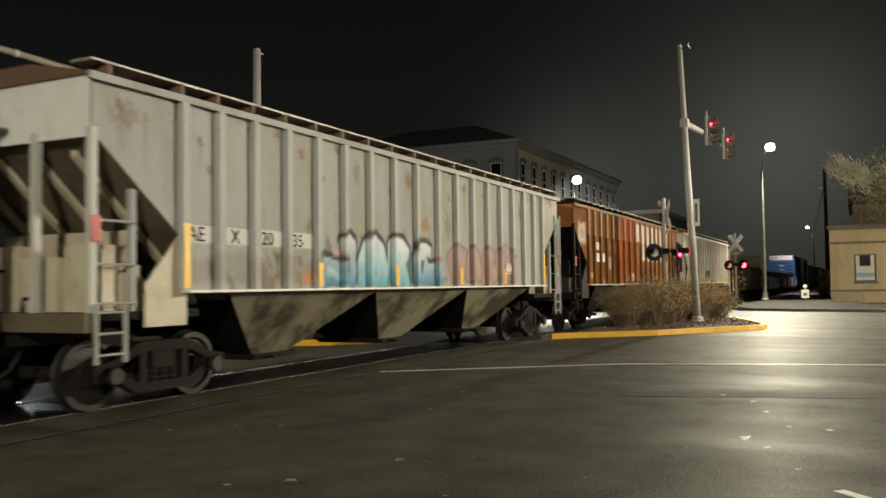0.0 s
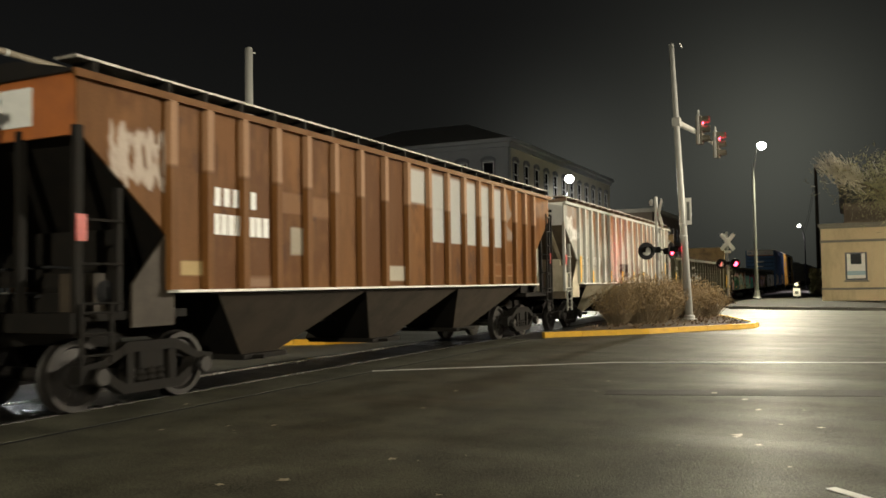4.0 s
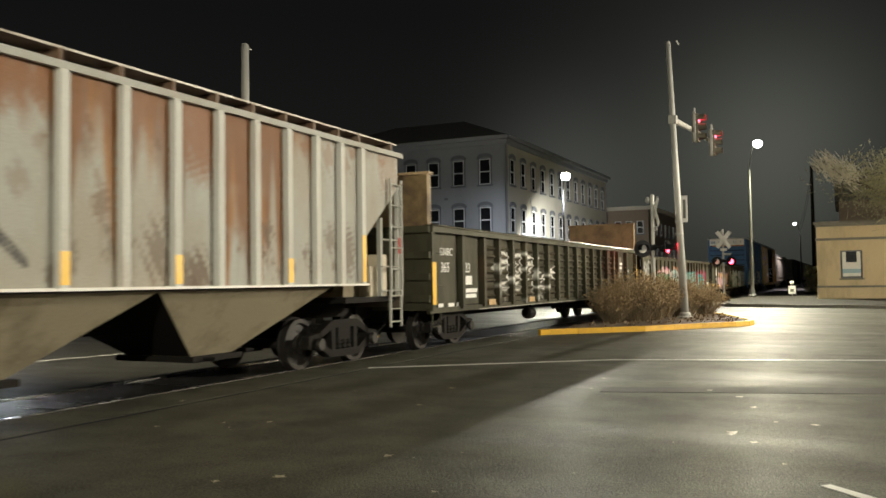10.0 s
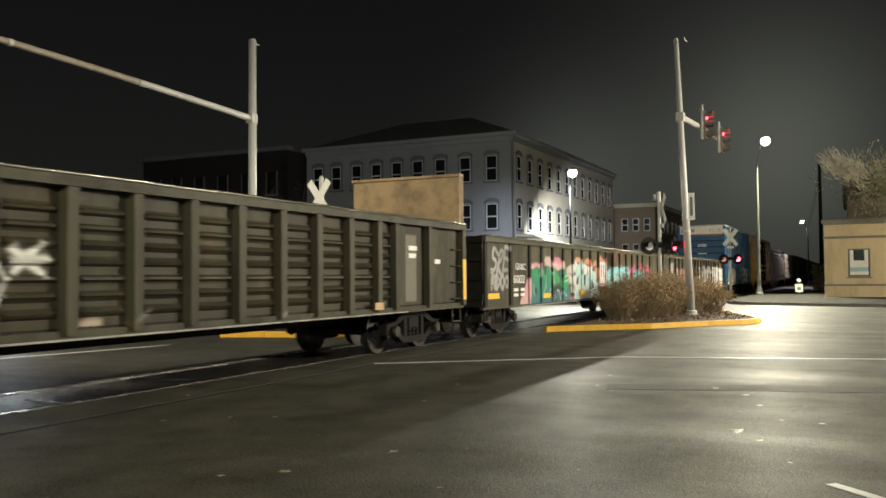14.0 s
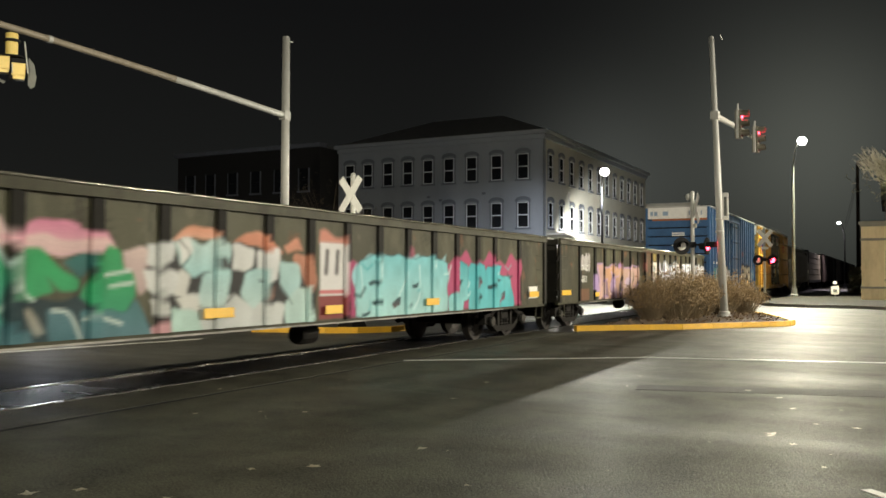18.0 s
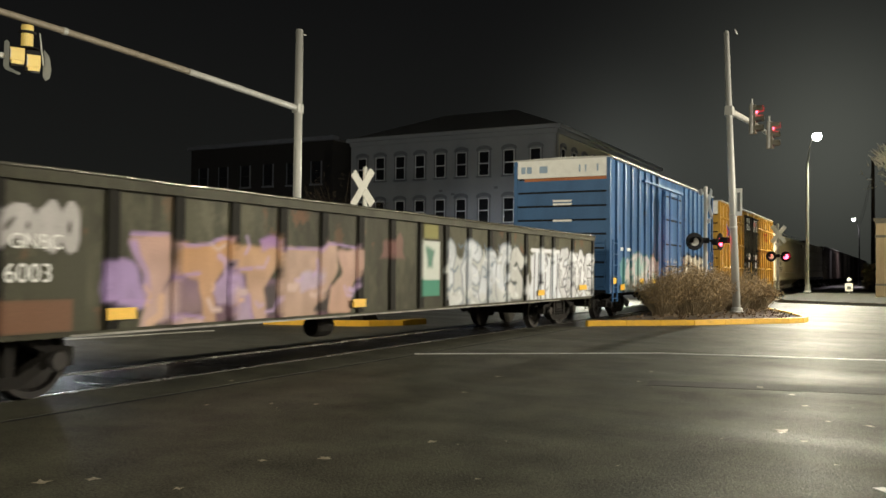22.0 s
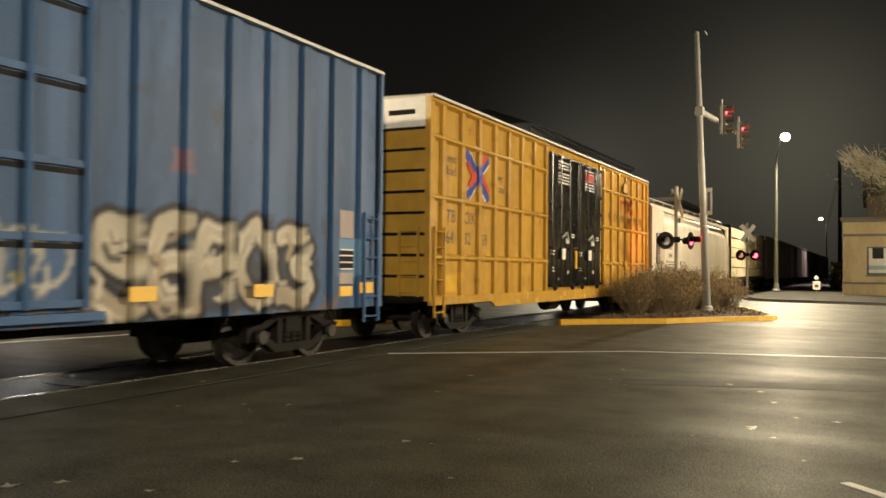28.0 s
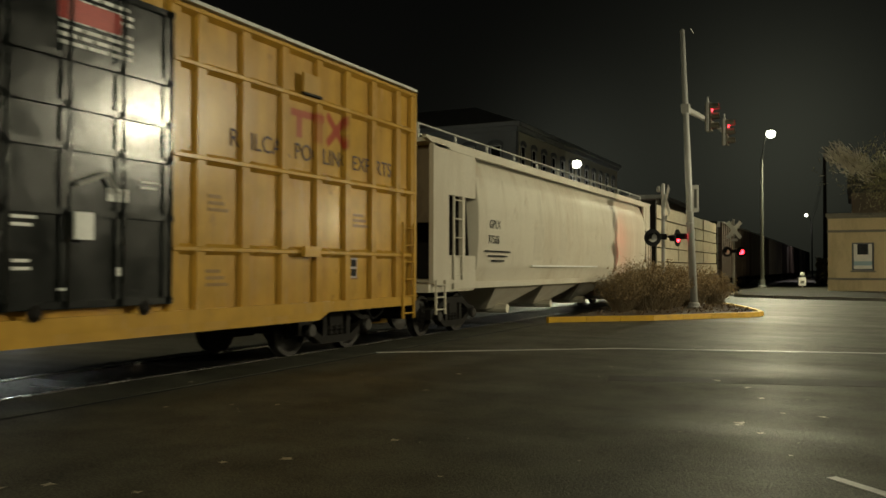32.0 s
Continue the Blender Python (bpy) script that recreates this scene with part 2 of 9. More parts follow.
NAVY = mat("navy_emblem_paint", (0.035, 0.07, 0.32), 0.6, spec=0.1)
CRIMSON = mat("red_emblem_paint", (0.56, 0.08, 0.04), 0.6, spec=0.1)
FAINT = mat("faded_stencil_paint", (0.28, 0.15, 0.03), 0.6)
PALE_BLUE = mat("faded_blue_stencil", (0.28, 0.38, 0.52), 0.6)
LENS = mat("dark_lens", (0.05, 0.01, 0.01), 0.15)
GLASS = mat("dark_window_glass", (0.012, 0.013, 0.016), 0.06, bump=0.0, grain=0.0, spec=0.6)
RED_ON = glow("lit_red_lens", (1.0, 0.03, 0.06), 14.0)
SIGNAL_OLD = mat("faded_signal_paint", (0.13, 0.12, 0.09), 0.5, second=(0.08, 0.075, 0.06), scale=3)
LAMP_ON = glow("lit_lamp_lens", (1.0, 0.97, 0.85), 14.0)
LAMP_SMALL = glow("lit_small_lens", (1.0, 0.95, 0.85), 18.0)

GREY_CAR = mat("weathered_grey_paint", (0.345, 0.355, 0.345), 0.55, second=(0.25, 0.225, 0.175), scale=1.5, streak=4, amount=0.6, paint=True, spec=0.2, lo=0.5, hi=0.68)
RUST_CAR = mat("rusting_grey_paint", (0.36, 0.365, 0.335), 0.55, spec=0.2, second=(0.25, 0.19, 0.12), scale=0.75, streak=2.2, amount=0.3, paint=True, lo=0.44, hi=0.6)
GREY_POST = mat("pale_grey_post_paint", (0.42, 0.425, 0.41), 0.55, spec=0.2, second=(0.29, 0.245, 0.19), scale=2, streak=4, amount=0.5, paint=True, lo=0.52, hi=0.7)
PALE_POST = mat("pale_worn_post_paint", (0.53, 0.53, 0.495), 0.55, spec=0.2, second=(0.36, 0.27, 0.19), scale=2, streak=4, amount=0.5, paint=True, lo=0.52, hi=0.7)
BROWN_CAR = mat("red_brown_paint", (0.178, 0.080, 0.026), 0.5, second=(0.10, 0.044, 0.017), scale=1.4, streak=4, amount=0.7, paint=True, spec=0.06)
OLIVE_CAR = mat("dirty_olive_black_paint", (0.056, 0.055, 0.034), 0.6, second=(0.026, 0.023, 0.016), scale=1.6, streak=3, amount=0.85, paint=True, spec=0.2)
BLUE_CAR = mat("blue_paint", (0.050, 0.125, 0.272), 0.5, second=(0.037, 0.081, 0.165), scale=1.4, streak=6, amount=0.6, paint=True, spec=0.18)
YELLOW_CAR = mat("golden_yellow_paint", (0.50, 0.292, 0.055), 0.25, second=(0.37, 0.215, 0.05), scale=1.3, streak=4, amount=0.5, paint=True, bump=0.12, bump_scale=2.6, spec=0.16)
CREAM_CAR = mat("cream_white_paint", (0.56, 0.52, 0.43), 0.6, spec=0.2, second=(0.42, 0.36, 0.27), scale=0.9, streak=5, amount=0.6, paint=True)
DARK_CAR = mat("dark_brown_paint", (0.07, 0.05, 0.042), 0.6, second=(0.04, 0.03, 0.027), scale=1.5, paint=True)
PALE_CAR = mat("pale_pinkish_paint", (0.38, 0.33, 0.32), 0.6, second=(0.25, 0.2, 0.19), scale=1.5, streak=3, paint=True)
BAY = mat("dusty_bay_paint", (0.33, 0.29, 0.205), 0.7, second=(0.16, 0.13, 0.085), scale=1.3, amount=0.8, lo=0.48, hi=0.66, spec=0.15)
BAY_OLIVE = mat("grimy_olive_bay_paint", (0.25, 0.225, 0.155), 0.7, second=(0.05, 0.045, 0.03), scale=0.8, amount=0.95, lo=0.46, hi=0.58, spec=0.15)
# Dark tone holds the shade of the recessed car ends.
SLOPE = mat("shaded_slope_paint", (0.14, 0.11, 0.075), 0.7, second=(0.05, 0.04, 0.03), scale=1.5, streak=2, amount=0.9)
PANEL = mat("cream_dusty_panel", (0.56, 0.50, 0.38), 0.6, second=(0.3, 0.24, 0.16), scale=2, amount=0.7)
SILL = mat("bright_worn_sill", (0.74, 0.73, 0.68), 0.4, second=(0.5, 0.47, 0.4), scale=4)
# Pale colour for a lamp's glint along the gondola sills.
GLINT_EDGE = mat("pale_sill_glint", (0.30, 0.29, 0.26), 0.5, second=(0.05, 0.045, 0.04), scale=1.4, amount=0.9)
WET_EDGE = mat("wet_rubbed_steel", (0.16, 0.155, 0.13), 0.22, 0.6, second=(0.06, 0.055, 0.04), scale=5, bump=0.05)
RUST_ROOF = mat("rust_brown_roof_paint", (0.13, 0.075, 0.045), 0.7, second=(0.22, 0.19, 0.15), scale=1.6, amount=0.6)
WALK_STEEL = mat("dull_walk_steel", (0.30, 0.28, 0.25), 0.5, 0.2, second=(0.15, 0.10, 0.07), scale=2.5, amount=0.8)
RUST_END = mat("orange_rust_end_paint", (0.38, 0.12, 0.03), 0.6, second=(0.2, 0.07, 0.03), scale=2)
DARK_POST = mat("black_grimy_post_paint", (0.011, 0.010, 0.008), 0.7, second=(0.022, 0.02, 0.015), scale=2, streak=3, paint=True, spec=0.15)
FADED_BROWN = mat("faded_dark_brown_lettering", (0.055, 0.026, 0.010), 0.6, second=(0.13, 0.065, 0.02), scale=5)
BAY_BROWN = mat("dusty_brown_bay_paint", (0.045, 0.033, 0.022), 0.7, second=(0.02, 0.015, 0.01), scale=1.6, amount=0.8)
DOOR_BLACK = mat("black_door_paint", (0.006, 0.0075, 0.007), 0.2, spec=0.3, second=(0.012, 0.014, 0.013), scale=2, paint=True, bump=0.25, bump_scale=6)
LUMBER = mat("wrapped_lumber", (0.50, 0.44, 0.32), 0.6, second=(0.36, 0.30, 0.2), scale=2, amount=0.7)
BULKHEAD = mat("rusty_bulkhead", (0.22, 0.15, 0.07), 0.65, second=(0.09, 0.06, 0.035), scale=2.2, amount=0.9)
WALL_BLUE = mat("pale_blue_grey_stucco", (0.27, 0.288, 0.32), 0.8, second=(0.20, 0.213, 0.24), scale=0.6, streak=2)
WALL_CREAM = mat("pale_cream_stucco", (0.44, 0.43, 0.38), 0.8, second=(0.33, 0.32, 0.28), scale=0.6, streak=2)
TRIM = mat("dark_slate_trim", (0.14, 0.15, 0.18), 0.7)
SASH = mat("white_sash_paint", (0.70, 0.72, 0.76), 0.6)
ROOF = mat("dark_shingle_roof", (0.12, 0.12, 0.12), 0.8, scale=3)
BRICK = mat("grey_brown_brick", (0.18, 0.145, 0.115), 0.8, second=(0.12, 0.095, 0.075), scale=8)
# Near-black so that the neighbour block looks unlit.
DIM_BRICK = mat("unlit_brick", (0.016, 0.015, 0.015), 0.9, second=(0.011, 0.010, 0.010), scale=8)
TAN_WALL = mat("tan_stucco", (0.60, 0.49, 0.32), 0.85, second=(0.30, 0.24, 0.15), scale=0.9, streak=3, amount=0.7, grain=0.15, bump=0.15, bump_scale=30)
BARK = mat("bark", (0.10, 0.075, 0.05), 0.9, scale=8, bump=0.6)
TWIG = mat("dry_twigs", (0.24, 0.185, 0.115), 0.85, second=(0.08, 0.055, 0.03), scale=3)
BUSH_LEAF = mat("brown_dry_leaves", (0.35, 0.245, 0.12), 0.8, second=(0.15, 0.105, 0.045), scale=2.5, grain=0.3)
TREE_LEAF = mat("pale_green_leaves", (0.42, 0.40, 0.23), 0.7, second=(0.2, 0.2, 0.1), scale=2)
PALE_LEAF = mat("pale_lamplit_leaf", (0.82, 0.77, 0.66), 0.8, second=(0.3, 0.24, 0.18), scale=2)
PALE_TWIG = mat("pale_tree_twigs", (0.34, 0.31, 0.22), 0.8, second=(0.14, 0.12, 0.08), scale=2)
OLD_WOOD = mat("creosoted_dark_wood", (0.022, 0.018, 0.014), 0.9, second=(0.012, 0.010, 0.008), scale=3, streak=6, spec=0.1)
MULCH = mat("leaf_mulch", (0.07, 0.048, 0.028), 0.9, second=(0.13, 0.085, 0.05), scale=9, bump=0.9, bump_scale=18)
BED_LEAF = mat("brown_bed_leaf", (0.16, 0.105, 0.055), 0.7, second=(0.07, 0.045, 0.025), scale=12)
FALLEN = mat("wet_fallen_leaf", (0.34, 0.29, 0.21), 0.4, second=(0.17, 0.13, 0.08), scale=20)


# ---- mesh tools ----
class Geo:
    """Collects vertices and faces for one mesh."""

    def __init__(self):
        self.v, self.f = [], []

    def add(self, verts, faces):
        k = len(self.v)
        self.v += [tuple(p) for p in verts]
        self.f += [tuple(i + k for i in face) for face in faces]
        return self

    def box(self, x0, x1, y0, y1, z0, z1):
        return self.add([(x, y, z) for z in (z0, z1) for y in (y0, y1) for x in (x0, x1)],
                        [(0, 2, 3, 1), (4, 5, 7, 6), (0, 1, 5, 4), (1, 3, 7, 5), (3, 2, 6, 7), (2, 0, 4, 6)])

    def prism(self, outline, y0, y1):
        """An outline in x and z (anticlockwise seen from -y), drawn out from y0 to y1."""
        n = len(outline)
        v = [(x, y0, z) for x, z in outline] + [(x, y1, z) for x, z in outline]
        return self.add(v, [tuple(range(n)), tuple(range(2 * n - 1, n - 1, -1))] + [(i, i + n, (i + 1) % n + n, (i + 1) % n) for i in range(n)])

    def slab(self, outline, z0, z1):
        n = len(outline)
        v = [(x, y, z0) for x, y in outline] + [(x, y, z1) for x, y in outline]
        return self.add(v, [tuple(range(n - 1, -1, -1)), tuple(range(n, 2 * n))] + [(i, (i + 1) % n, (i + 1) % n + n, i + n) for i in range(n)])

    def tube(self, a, b, r0, r1=None, n=10, caps=True):
        a, b = Vector(a), Vector(b)
        r1 = r0 if r1 is None else r1
        d = (b - a).normalized()
        u = d.orthogonal().normalized()
        w = d.cross(u)
        ring = [(math.cos(2 * math.pi * i / n), math.sin(2 * math.pi * i / n)) for i in range(n)]
        v = [a + (u * c + w * s) * r0 for c, s in ring] + [b + (u * c + w * s) * r1 for c, s in ring]
        f = [(i, (i + 1) % n, (i + 1) % n + n, i + n) for i in range(n)]
        if caps:
            f += [tuple(range(n - 1, -1, -1)), tuple(range(n, 2 * n))]
        return self.add(v, f)

    def sweep(self, pts, r0, r1=None, n=10):
        """One round skin along a bent line."""
        pts = [Vector(p) for p in pts]
        r1 = r0 if r1 is None else r1
        v, m = [], len(pts)
        for i, p in enumerate(pts):
            d = (pts[min(i + 1, m - 1)] - pts[max(i - 1, 0)]).normalized()
            u = d.cross(Vector((0, 1, 0)) if abs(d.y) < 0.9 else Vector((1, 0, 0))).normalized()
            w = d.cross(u)
            r = r0 + (r1 - r0) * i / (m - 1)
            v += [p + (u * math.cos(2 * math.pi * k / n) + w * math.sin(2 * math.pi * k / n)) * r for k in range(n)]
        f = [(j * n + i, j * n + (i + 1) % n, (j + 1) * n + (i + 1) % n, (j + 1) * n + i) for j in range(m - 1) for i in range(n)]
        return self.add(v, f + [tuple(range(n - 1, -1, -1)), tuple(range((m - 1) * n, m * n))])

    def frustum(self, a, b):
        """From the rectangle a to b, each (x0, x1, y0, y1, z)."""
        v = [(x, y, r[4]) for r in (a, b) for y in r[2:4] for x in r[0:2]]
        return self.add(v, [(0, 2, 3, 1), (4, 5, 7, 6), (0, 1, 5, 4), (1, 3, 7, 5), (3, 2, 6, 7), (2, 0, 4, 6)])

    def lathe(self, rings, centre, axis="z", n=20):
        """Rings of (radius, height) turned round an axis."""
        k = len(rings)
        v = []
        for r, h in rings:
            for i in range(n):
                c, s = r * math.cos(2 * math.pi * i / n), r * math.sin(2 * math.pi * i / n)
                p = {"z": (c, s, h), "y": (c, h, -s), "x": (h, c, s)}[axis]
                v.append((p[0] + centre[0], p[1] + centre[1], p[2] + centre[2]))
        f = [(j * n + i, j * n + (i + 1) % n, (j + 1) * n + (i + 1) % n, (j + 1) * n + i) for j in range(k - 1) for i in range(n)]
        f += [tuple(range(n - 1, -1, -1)), tuple(range((k - 1) * n, k * n))]
        return self.add(v, f)

    def mesh(self, name):
        me = bpy.data.meshes.new(name)
        me.from_pydata(self.v, [], self.f)
        me.update()
        return me


def smooth(me, on=True):
    me.polygons.foreach_set("use_smooth", [on] * len(me.polygons))
    return me


def part(name, geo, material, parent, label="", at=None, round_=False):
    """Links a mesh as one object under a thing or a part."""
    me = geo if isinstance(geo, bpy.types.Mesh) else geo.mesh(name)
    if not me.materials:
        me.materials.append(material)
    if round_:
        smooth(me)
    ob = new(name, me)
    ob.parent = parent
    if at:
        ob.location = at
    return tagged(ob, label)


def thing(name, at, label, category, group="", kind="", turn=0):
    ob = new(name)
    ob.matrix_world = pose(*at, 0, 0, turn)
    return tagged(ob, label, category, group, kind)


def solid(name, geo, material, label, category="", group="", kind="", at=None, turn=0):
    """A thing of one mesh."""
    me = geo.mesh(name) if isinstance(geo, Geo) else geo
    me.materials.append(material)
    ob = new(name, me)
    if at:
        ob.matrix_world = pose(*at, 0, 0, turn)
    return tagged(ob, label, category, group, kind)


def writing(name, body, parent, material, x, y, z, size, label="", squeeze=1.0, turn=(90, 0, 0)):
    """Letters as a flat mesh under a thing; x, z is the lower left corner."""
    cu = bpy.data.curves.new(name, "FONT")
    cu.body, cu.size, cu.extrude = body, size * 1.38, 0.002
    tmp = bpy.data.objects.new(name, cu)
    scene.collection.objects.link(tmp)
    bpy.context.view_layer.update()
    me = bpy.data.meshes.new_from_object(tmp.evaluated_get(bpy.context.evaluated_depsgraph_get()))
    bpy.data.objects.remove(tmp)
    me.transform(Matrix.Diagonal((squeeze, 1, 1, 1)))
    # Each letter becomes a part of its own: islands that share a stretch of one line belong together.
    owner = list(range(len(me.vertices)))

    def root_of(i):
        while owner[i] != i:
            owner[i] = owner[owner[i]]
            i = owner[i]
        return i

    for e in me.edges:
        p, q = root_of(e.vertices[0]), root_of(e.vertices[1])
        owner[p] = q
    isles = {}
    for v in me.vertices:
        isles.setdefault(root_of(v.index), []).append(v.index)
    glyphs = []
    for isle in isles.values():
        xs, ys = [me.vertices[i].co.x for i in isle], [me.vertices[i].co.y for i in isle]
        row = round((0.3 * cu.size - (min(ys) + max(ys)) / 2) / cu.size)
        for glyph in glyphs:
            if glyph[0] == row and min(max(xs), glyph[2]) - max(min(xs), glyph[1]) > 0.5 * min(max(xs) - min(xs), glyph[2] - glyph[1]):
                glyph[1], glyph[2] = min(glyph[1], min(xs)), max(glyph[2], max(xs))
                glyph[3].update(isle)
                break
        else:
            glyphs.append([row, min(xs), max(xs), set(isle)])
    for row, lo, hi, members in glyphs:
        index = {i: k for k, i in enumerate(sorted(members))}
        one = bpy.data.meshes.new(name)
        one.from_pydata([me.vertices[i].co[:] for i in sorted(members)], [], [[index[i] for i in f.vertices] for f in me.polygons if f.vertices[0] in members])
        one.materials.append(material)
        ob = new(name, one)
        ob.parent = parent
        ob.matrix_basis = pose(x, y, z, *turn)
        tagged(ob, label)


# ---- sprayed letters ----
STROKES = {
    "A": "0,0 .5,1 1,0;.22,.4 .78,.4", "B": "0,0 0,1 .8,.95 .8,.6 .1,.52 .9,.45 .9,.05 0,0", "C": "1,.85 .5,1 0,.7 0,.3 .5,0 1,.15",
    "D": "0,0 0,1 .7,.9 1,.5 .7,.1 0,0", "E": "1,1 0,1 0,0 1,0;0,.5 .8,.5", "F": "1,1 0,1 0,0;0,.5 .8,.5",
    "G": "1,.85 .5,1 0,.7 0,.3 .5,0 1,.2 1,.5 .6,.5", "H": "0,0 0,1;1,0 1,1;0,.5 1,.5", "J": "1,1 1,.2 .6,0 0,.15 0,.35", "K": "0,0 0,1;1,1 0,.45 1,0",
    "L": "0,1 0,0 1,0", "M": "0,0 .1,1 .5,.35 .9,1 1,0", "N": "0,0 0,1 1,0 1,1", "O": ".5,1 .05,.75 .05,.25 .5,0 .95,.25 .95,.75 .5,1",
    "P": "0,0 0,1 .9,.9 .9,.55 0,.45", "R": "0,0 0,1 .9,.9 .9,.6 0,.5 1,0", "S": "1,.85 .5,1 0,.8 .1,.55 .9,.45 1,.2 .5,0 0,.15",
    "T": ".5,0 .5,1;0,1 1,1", "U": "0,1 0,.25 .5,0 1,.25 1,1", "X": "0,0 1,1;0,1 1,0", "Y": ".5,0 .5,.5 0,1;.5,.5 1,1", "Z": "0,1 1,1 0,0 1,0",
    "3": "0,.9 .6,1 .9,.75 .4,.5 1,.3 .6,0 0,.1",
}


def rounded(pts, times=2, bite=0.25):
    """The same bent line with its corners cut off."""
    for _ in range(times):
        if len(pts) < 3:
            return pts
        cut = [pts[0]]
        for (ax, az), (bx, bz) in zip(pts, pts[1:]):
            keep = 1 - bite
            cut += [(ax * keep + bx * bite, az * keep + bz * bite), (ax * bite + bx * keep, az * bite + bz * keep)]
        pts = cut + [pts[-1]]
    return pts


def near(px, pz, line):
    """Distance of points from a bent line."""
    best = np.full(px.shape, 1e9)
    for (ax, az), (bx, bz) in zip(line, line[1:]):
        dx, dz = bx - ax, bz - az
        t = np.clip(((px - ax) * dx + (pz - az) * dz) / (dx * dx + dz * dz + 1e-9), 0, 1)
        best = np.minimum(best, np.hypot(px - ax - t * dx, pz - az - t * dz))
    return best


def lay(base, colour, alpha):
    """Paints colour over base, both rgba arrays."""
    a = alpha[:, None]
    out = base.copy()
    keep = base[:, 3:4] * (1 - a)
    total = np.maximum(keep + a, 1e-6)
    out[:, :3] = (base[:, :3] * keep + np.asarray(colour) * a) / total
    out[:, 3:4] = keep + a
    return out


def edge(d, w, soft=0.045):
    return np.clip((w - d) / soft + 0.5, 0, 1)


def tag_letters(text, x0, x1, z0, z1, fill, low=None, line=None, wide=0.13, rim=0.05, tilt=0.0, wobble=0.06):
    """A sprayed word: thick letters, a second colour towards the foot, and a rim."""
    rnd = random.Random(text + str(x0))
    letters = []
    w = (x1 - x0) / len(text)
    for i, ch in enumerate(text):
        runs, lift = [], rnd.uniform(-0.05, 0.05)
        for run in STROKES[ch].split(";"):
            pts = []
            for p in run.split():
                u, v = (float(q) for q in p.split(","))
                pts.append((x0 + w * (i + 0.10 + 0.80 * u) + tilt * v + rnd.uniform(-1, 1) * wobble * 0.7, z0 + wide + lift + (z1 - z0 - 2 * wide) * v + rnd.uniform(-1, 1) * wobble))
            runs.append(rounded(pts))
        letters.append(runs)
    ph = rnd.uniform(0, 6)

    def draw(x, z, base):
        xw = x + 0.05 * np.sin(5.1 * z + ph) + 0.03 * np.sin(9 * z + 2 * ph)
        zw = z + 0.05 * np.sin(3.3 * x + ph) + 0.03 * np.sin(8.2 * x)
        k = np.clip((z - z0) / (z1 - z0), 0, 1)[:, None]
        k = np.clip((k - 0.25) * 2, 0, 1)
        for runs in letters:
            d = np.full(x.shape, 1e9)
            for pts in runs:
                d = np.minimum(d, near(xw, zw, pts))
            if line is not None:
                base = lay(base, line, edge(d, wide + rim) * 0.92)
            shade = 0.82 + 0.18 * np.sin(4 * xw + 3 * zw + ph)[:, None]
            col = (np.asarray(fill) * k + np.asarray(low if low is not None else fill) * (1 - k)) * shade
            base = lay(base, col, edge(d, wide) * 0.93)
        return base

    return draw


def block_letters(text, spans, z0, z1, top, low, split, line, wide=0.2, rim=0.04, shade=None, shine=None, wobble=0.05, fat=0.2, soft=0.1):
    """A sprayed piece of broad letters: each has its own span, a hard change of colour at split, a thin line, a cast shade and a shine."""
    rnd = random.Random(text + str(z0) + str(spans[0]))
    letters = []
    for ch, (x0, x1) in zip(text, spans):
        runs, lean, w = [], rnd.uniform(-0.08, 0.08), min(wide, (x1 - x0) * fat)
        for run in STROKES[ch].split(";"):
            pts = []
            for p in run.split():
                u, v = (float(q) for q in p.split(","))
                pts.append((x0 + w + (x1 - x0 - 2 * w) * u + lean * (v - 0.5) + rnd.uniform(-1, 1) * wobble * 0.6, z0 + w + (z1 - z0 - 2 * w) * v + rnd.uniform(-1, 1) * wobble))
            runs.append(rounded(pts, 1))
        letters.append((runs, w, rnd.uniform(0, 6)))

    def spread(x, z, runs):
        d = np.full(x.shape, 1e9)
        for pts in runs:
            d = np.minimum(d, near(x, z, pts))
        return d

    def draw(x, z, base):
        xw = x + 0.03 * np.sin(6.1 * z) + 0.02 * np.sin(13 * z + 1)
        zw = z + 0.03 * np.sin(5.3 * x) + 0.02 * np.sin(11.2 * x + 2)
        for runs, w, ph in letters:
            if shade is not None:
                base = lay(base, shade, edge(spread(xw - 0.07, zw + 0.08, runs), w + rim) * 0.9)
        for runs, w, ph in letters:
            d = spread(xw, zw, runs)
            if line is not None:
                base = lay(base, line, edge(d, w + rim + 0.015) * 0.95)
            turn = split + 0.12 * np.sin(3.1 * x + ph) + 0.06 * np.sin(9 * x + 2 * ph)
            k = np.clip((z - turn) / soft + 0.5, 0, 1)[:, None]
            tone = (0.86 + 0.10 * np.sin(5 * xw + 4 * zw + ph) + 0.10 * (mottle(x, z, 0.22, 0.3, 17) - 0.5))[:, None]
            base = lay(base, (np.asarray(top) * k + np.asarray(low) * (1 - k)) * tone, edge(d, w) * 0.95)
            if shine is not None:
                ring = np.abs(d - w * 0.55)
                lit = np.clip(np.sin(2.2 * xw + 2.8 * zw + ph) * 2 - 0.6, 0, 1)
                base = lay(base, shine, edge(ring, 0.022, 0.03) * lit * 0.75)
        return base

    return draw


def spots_of(text):
    """Reads "x,z x,z ..." into points."""
    return [tuple(float(q) for q in p.split(",")) for p in text.split()]


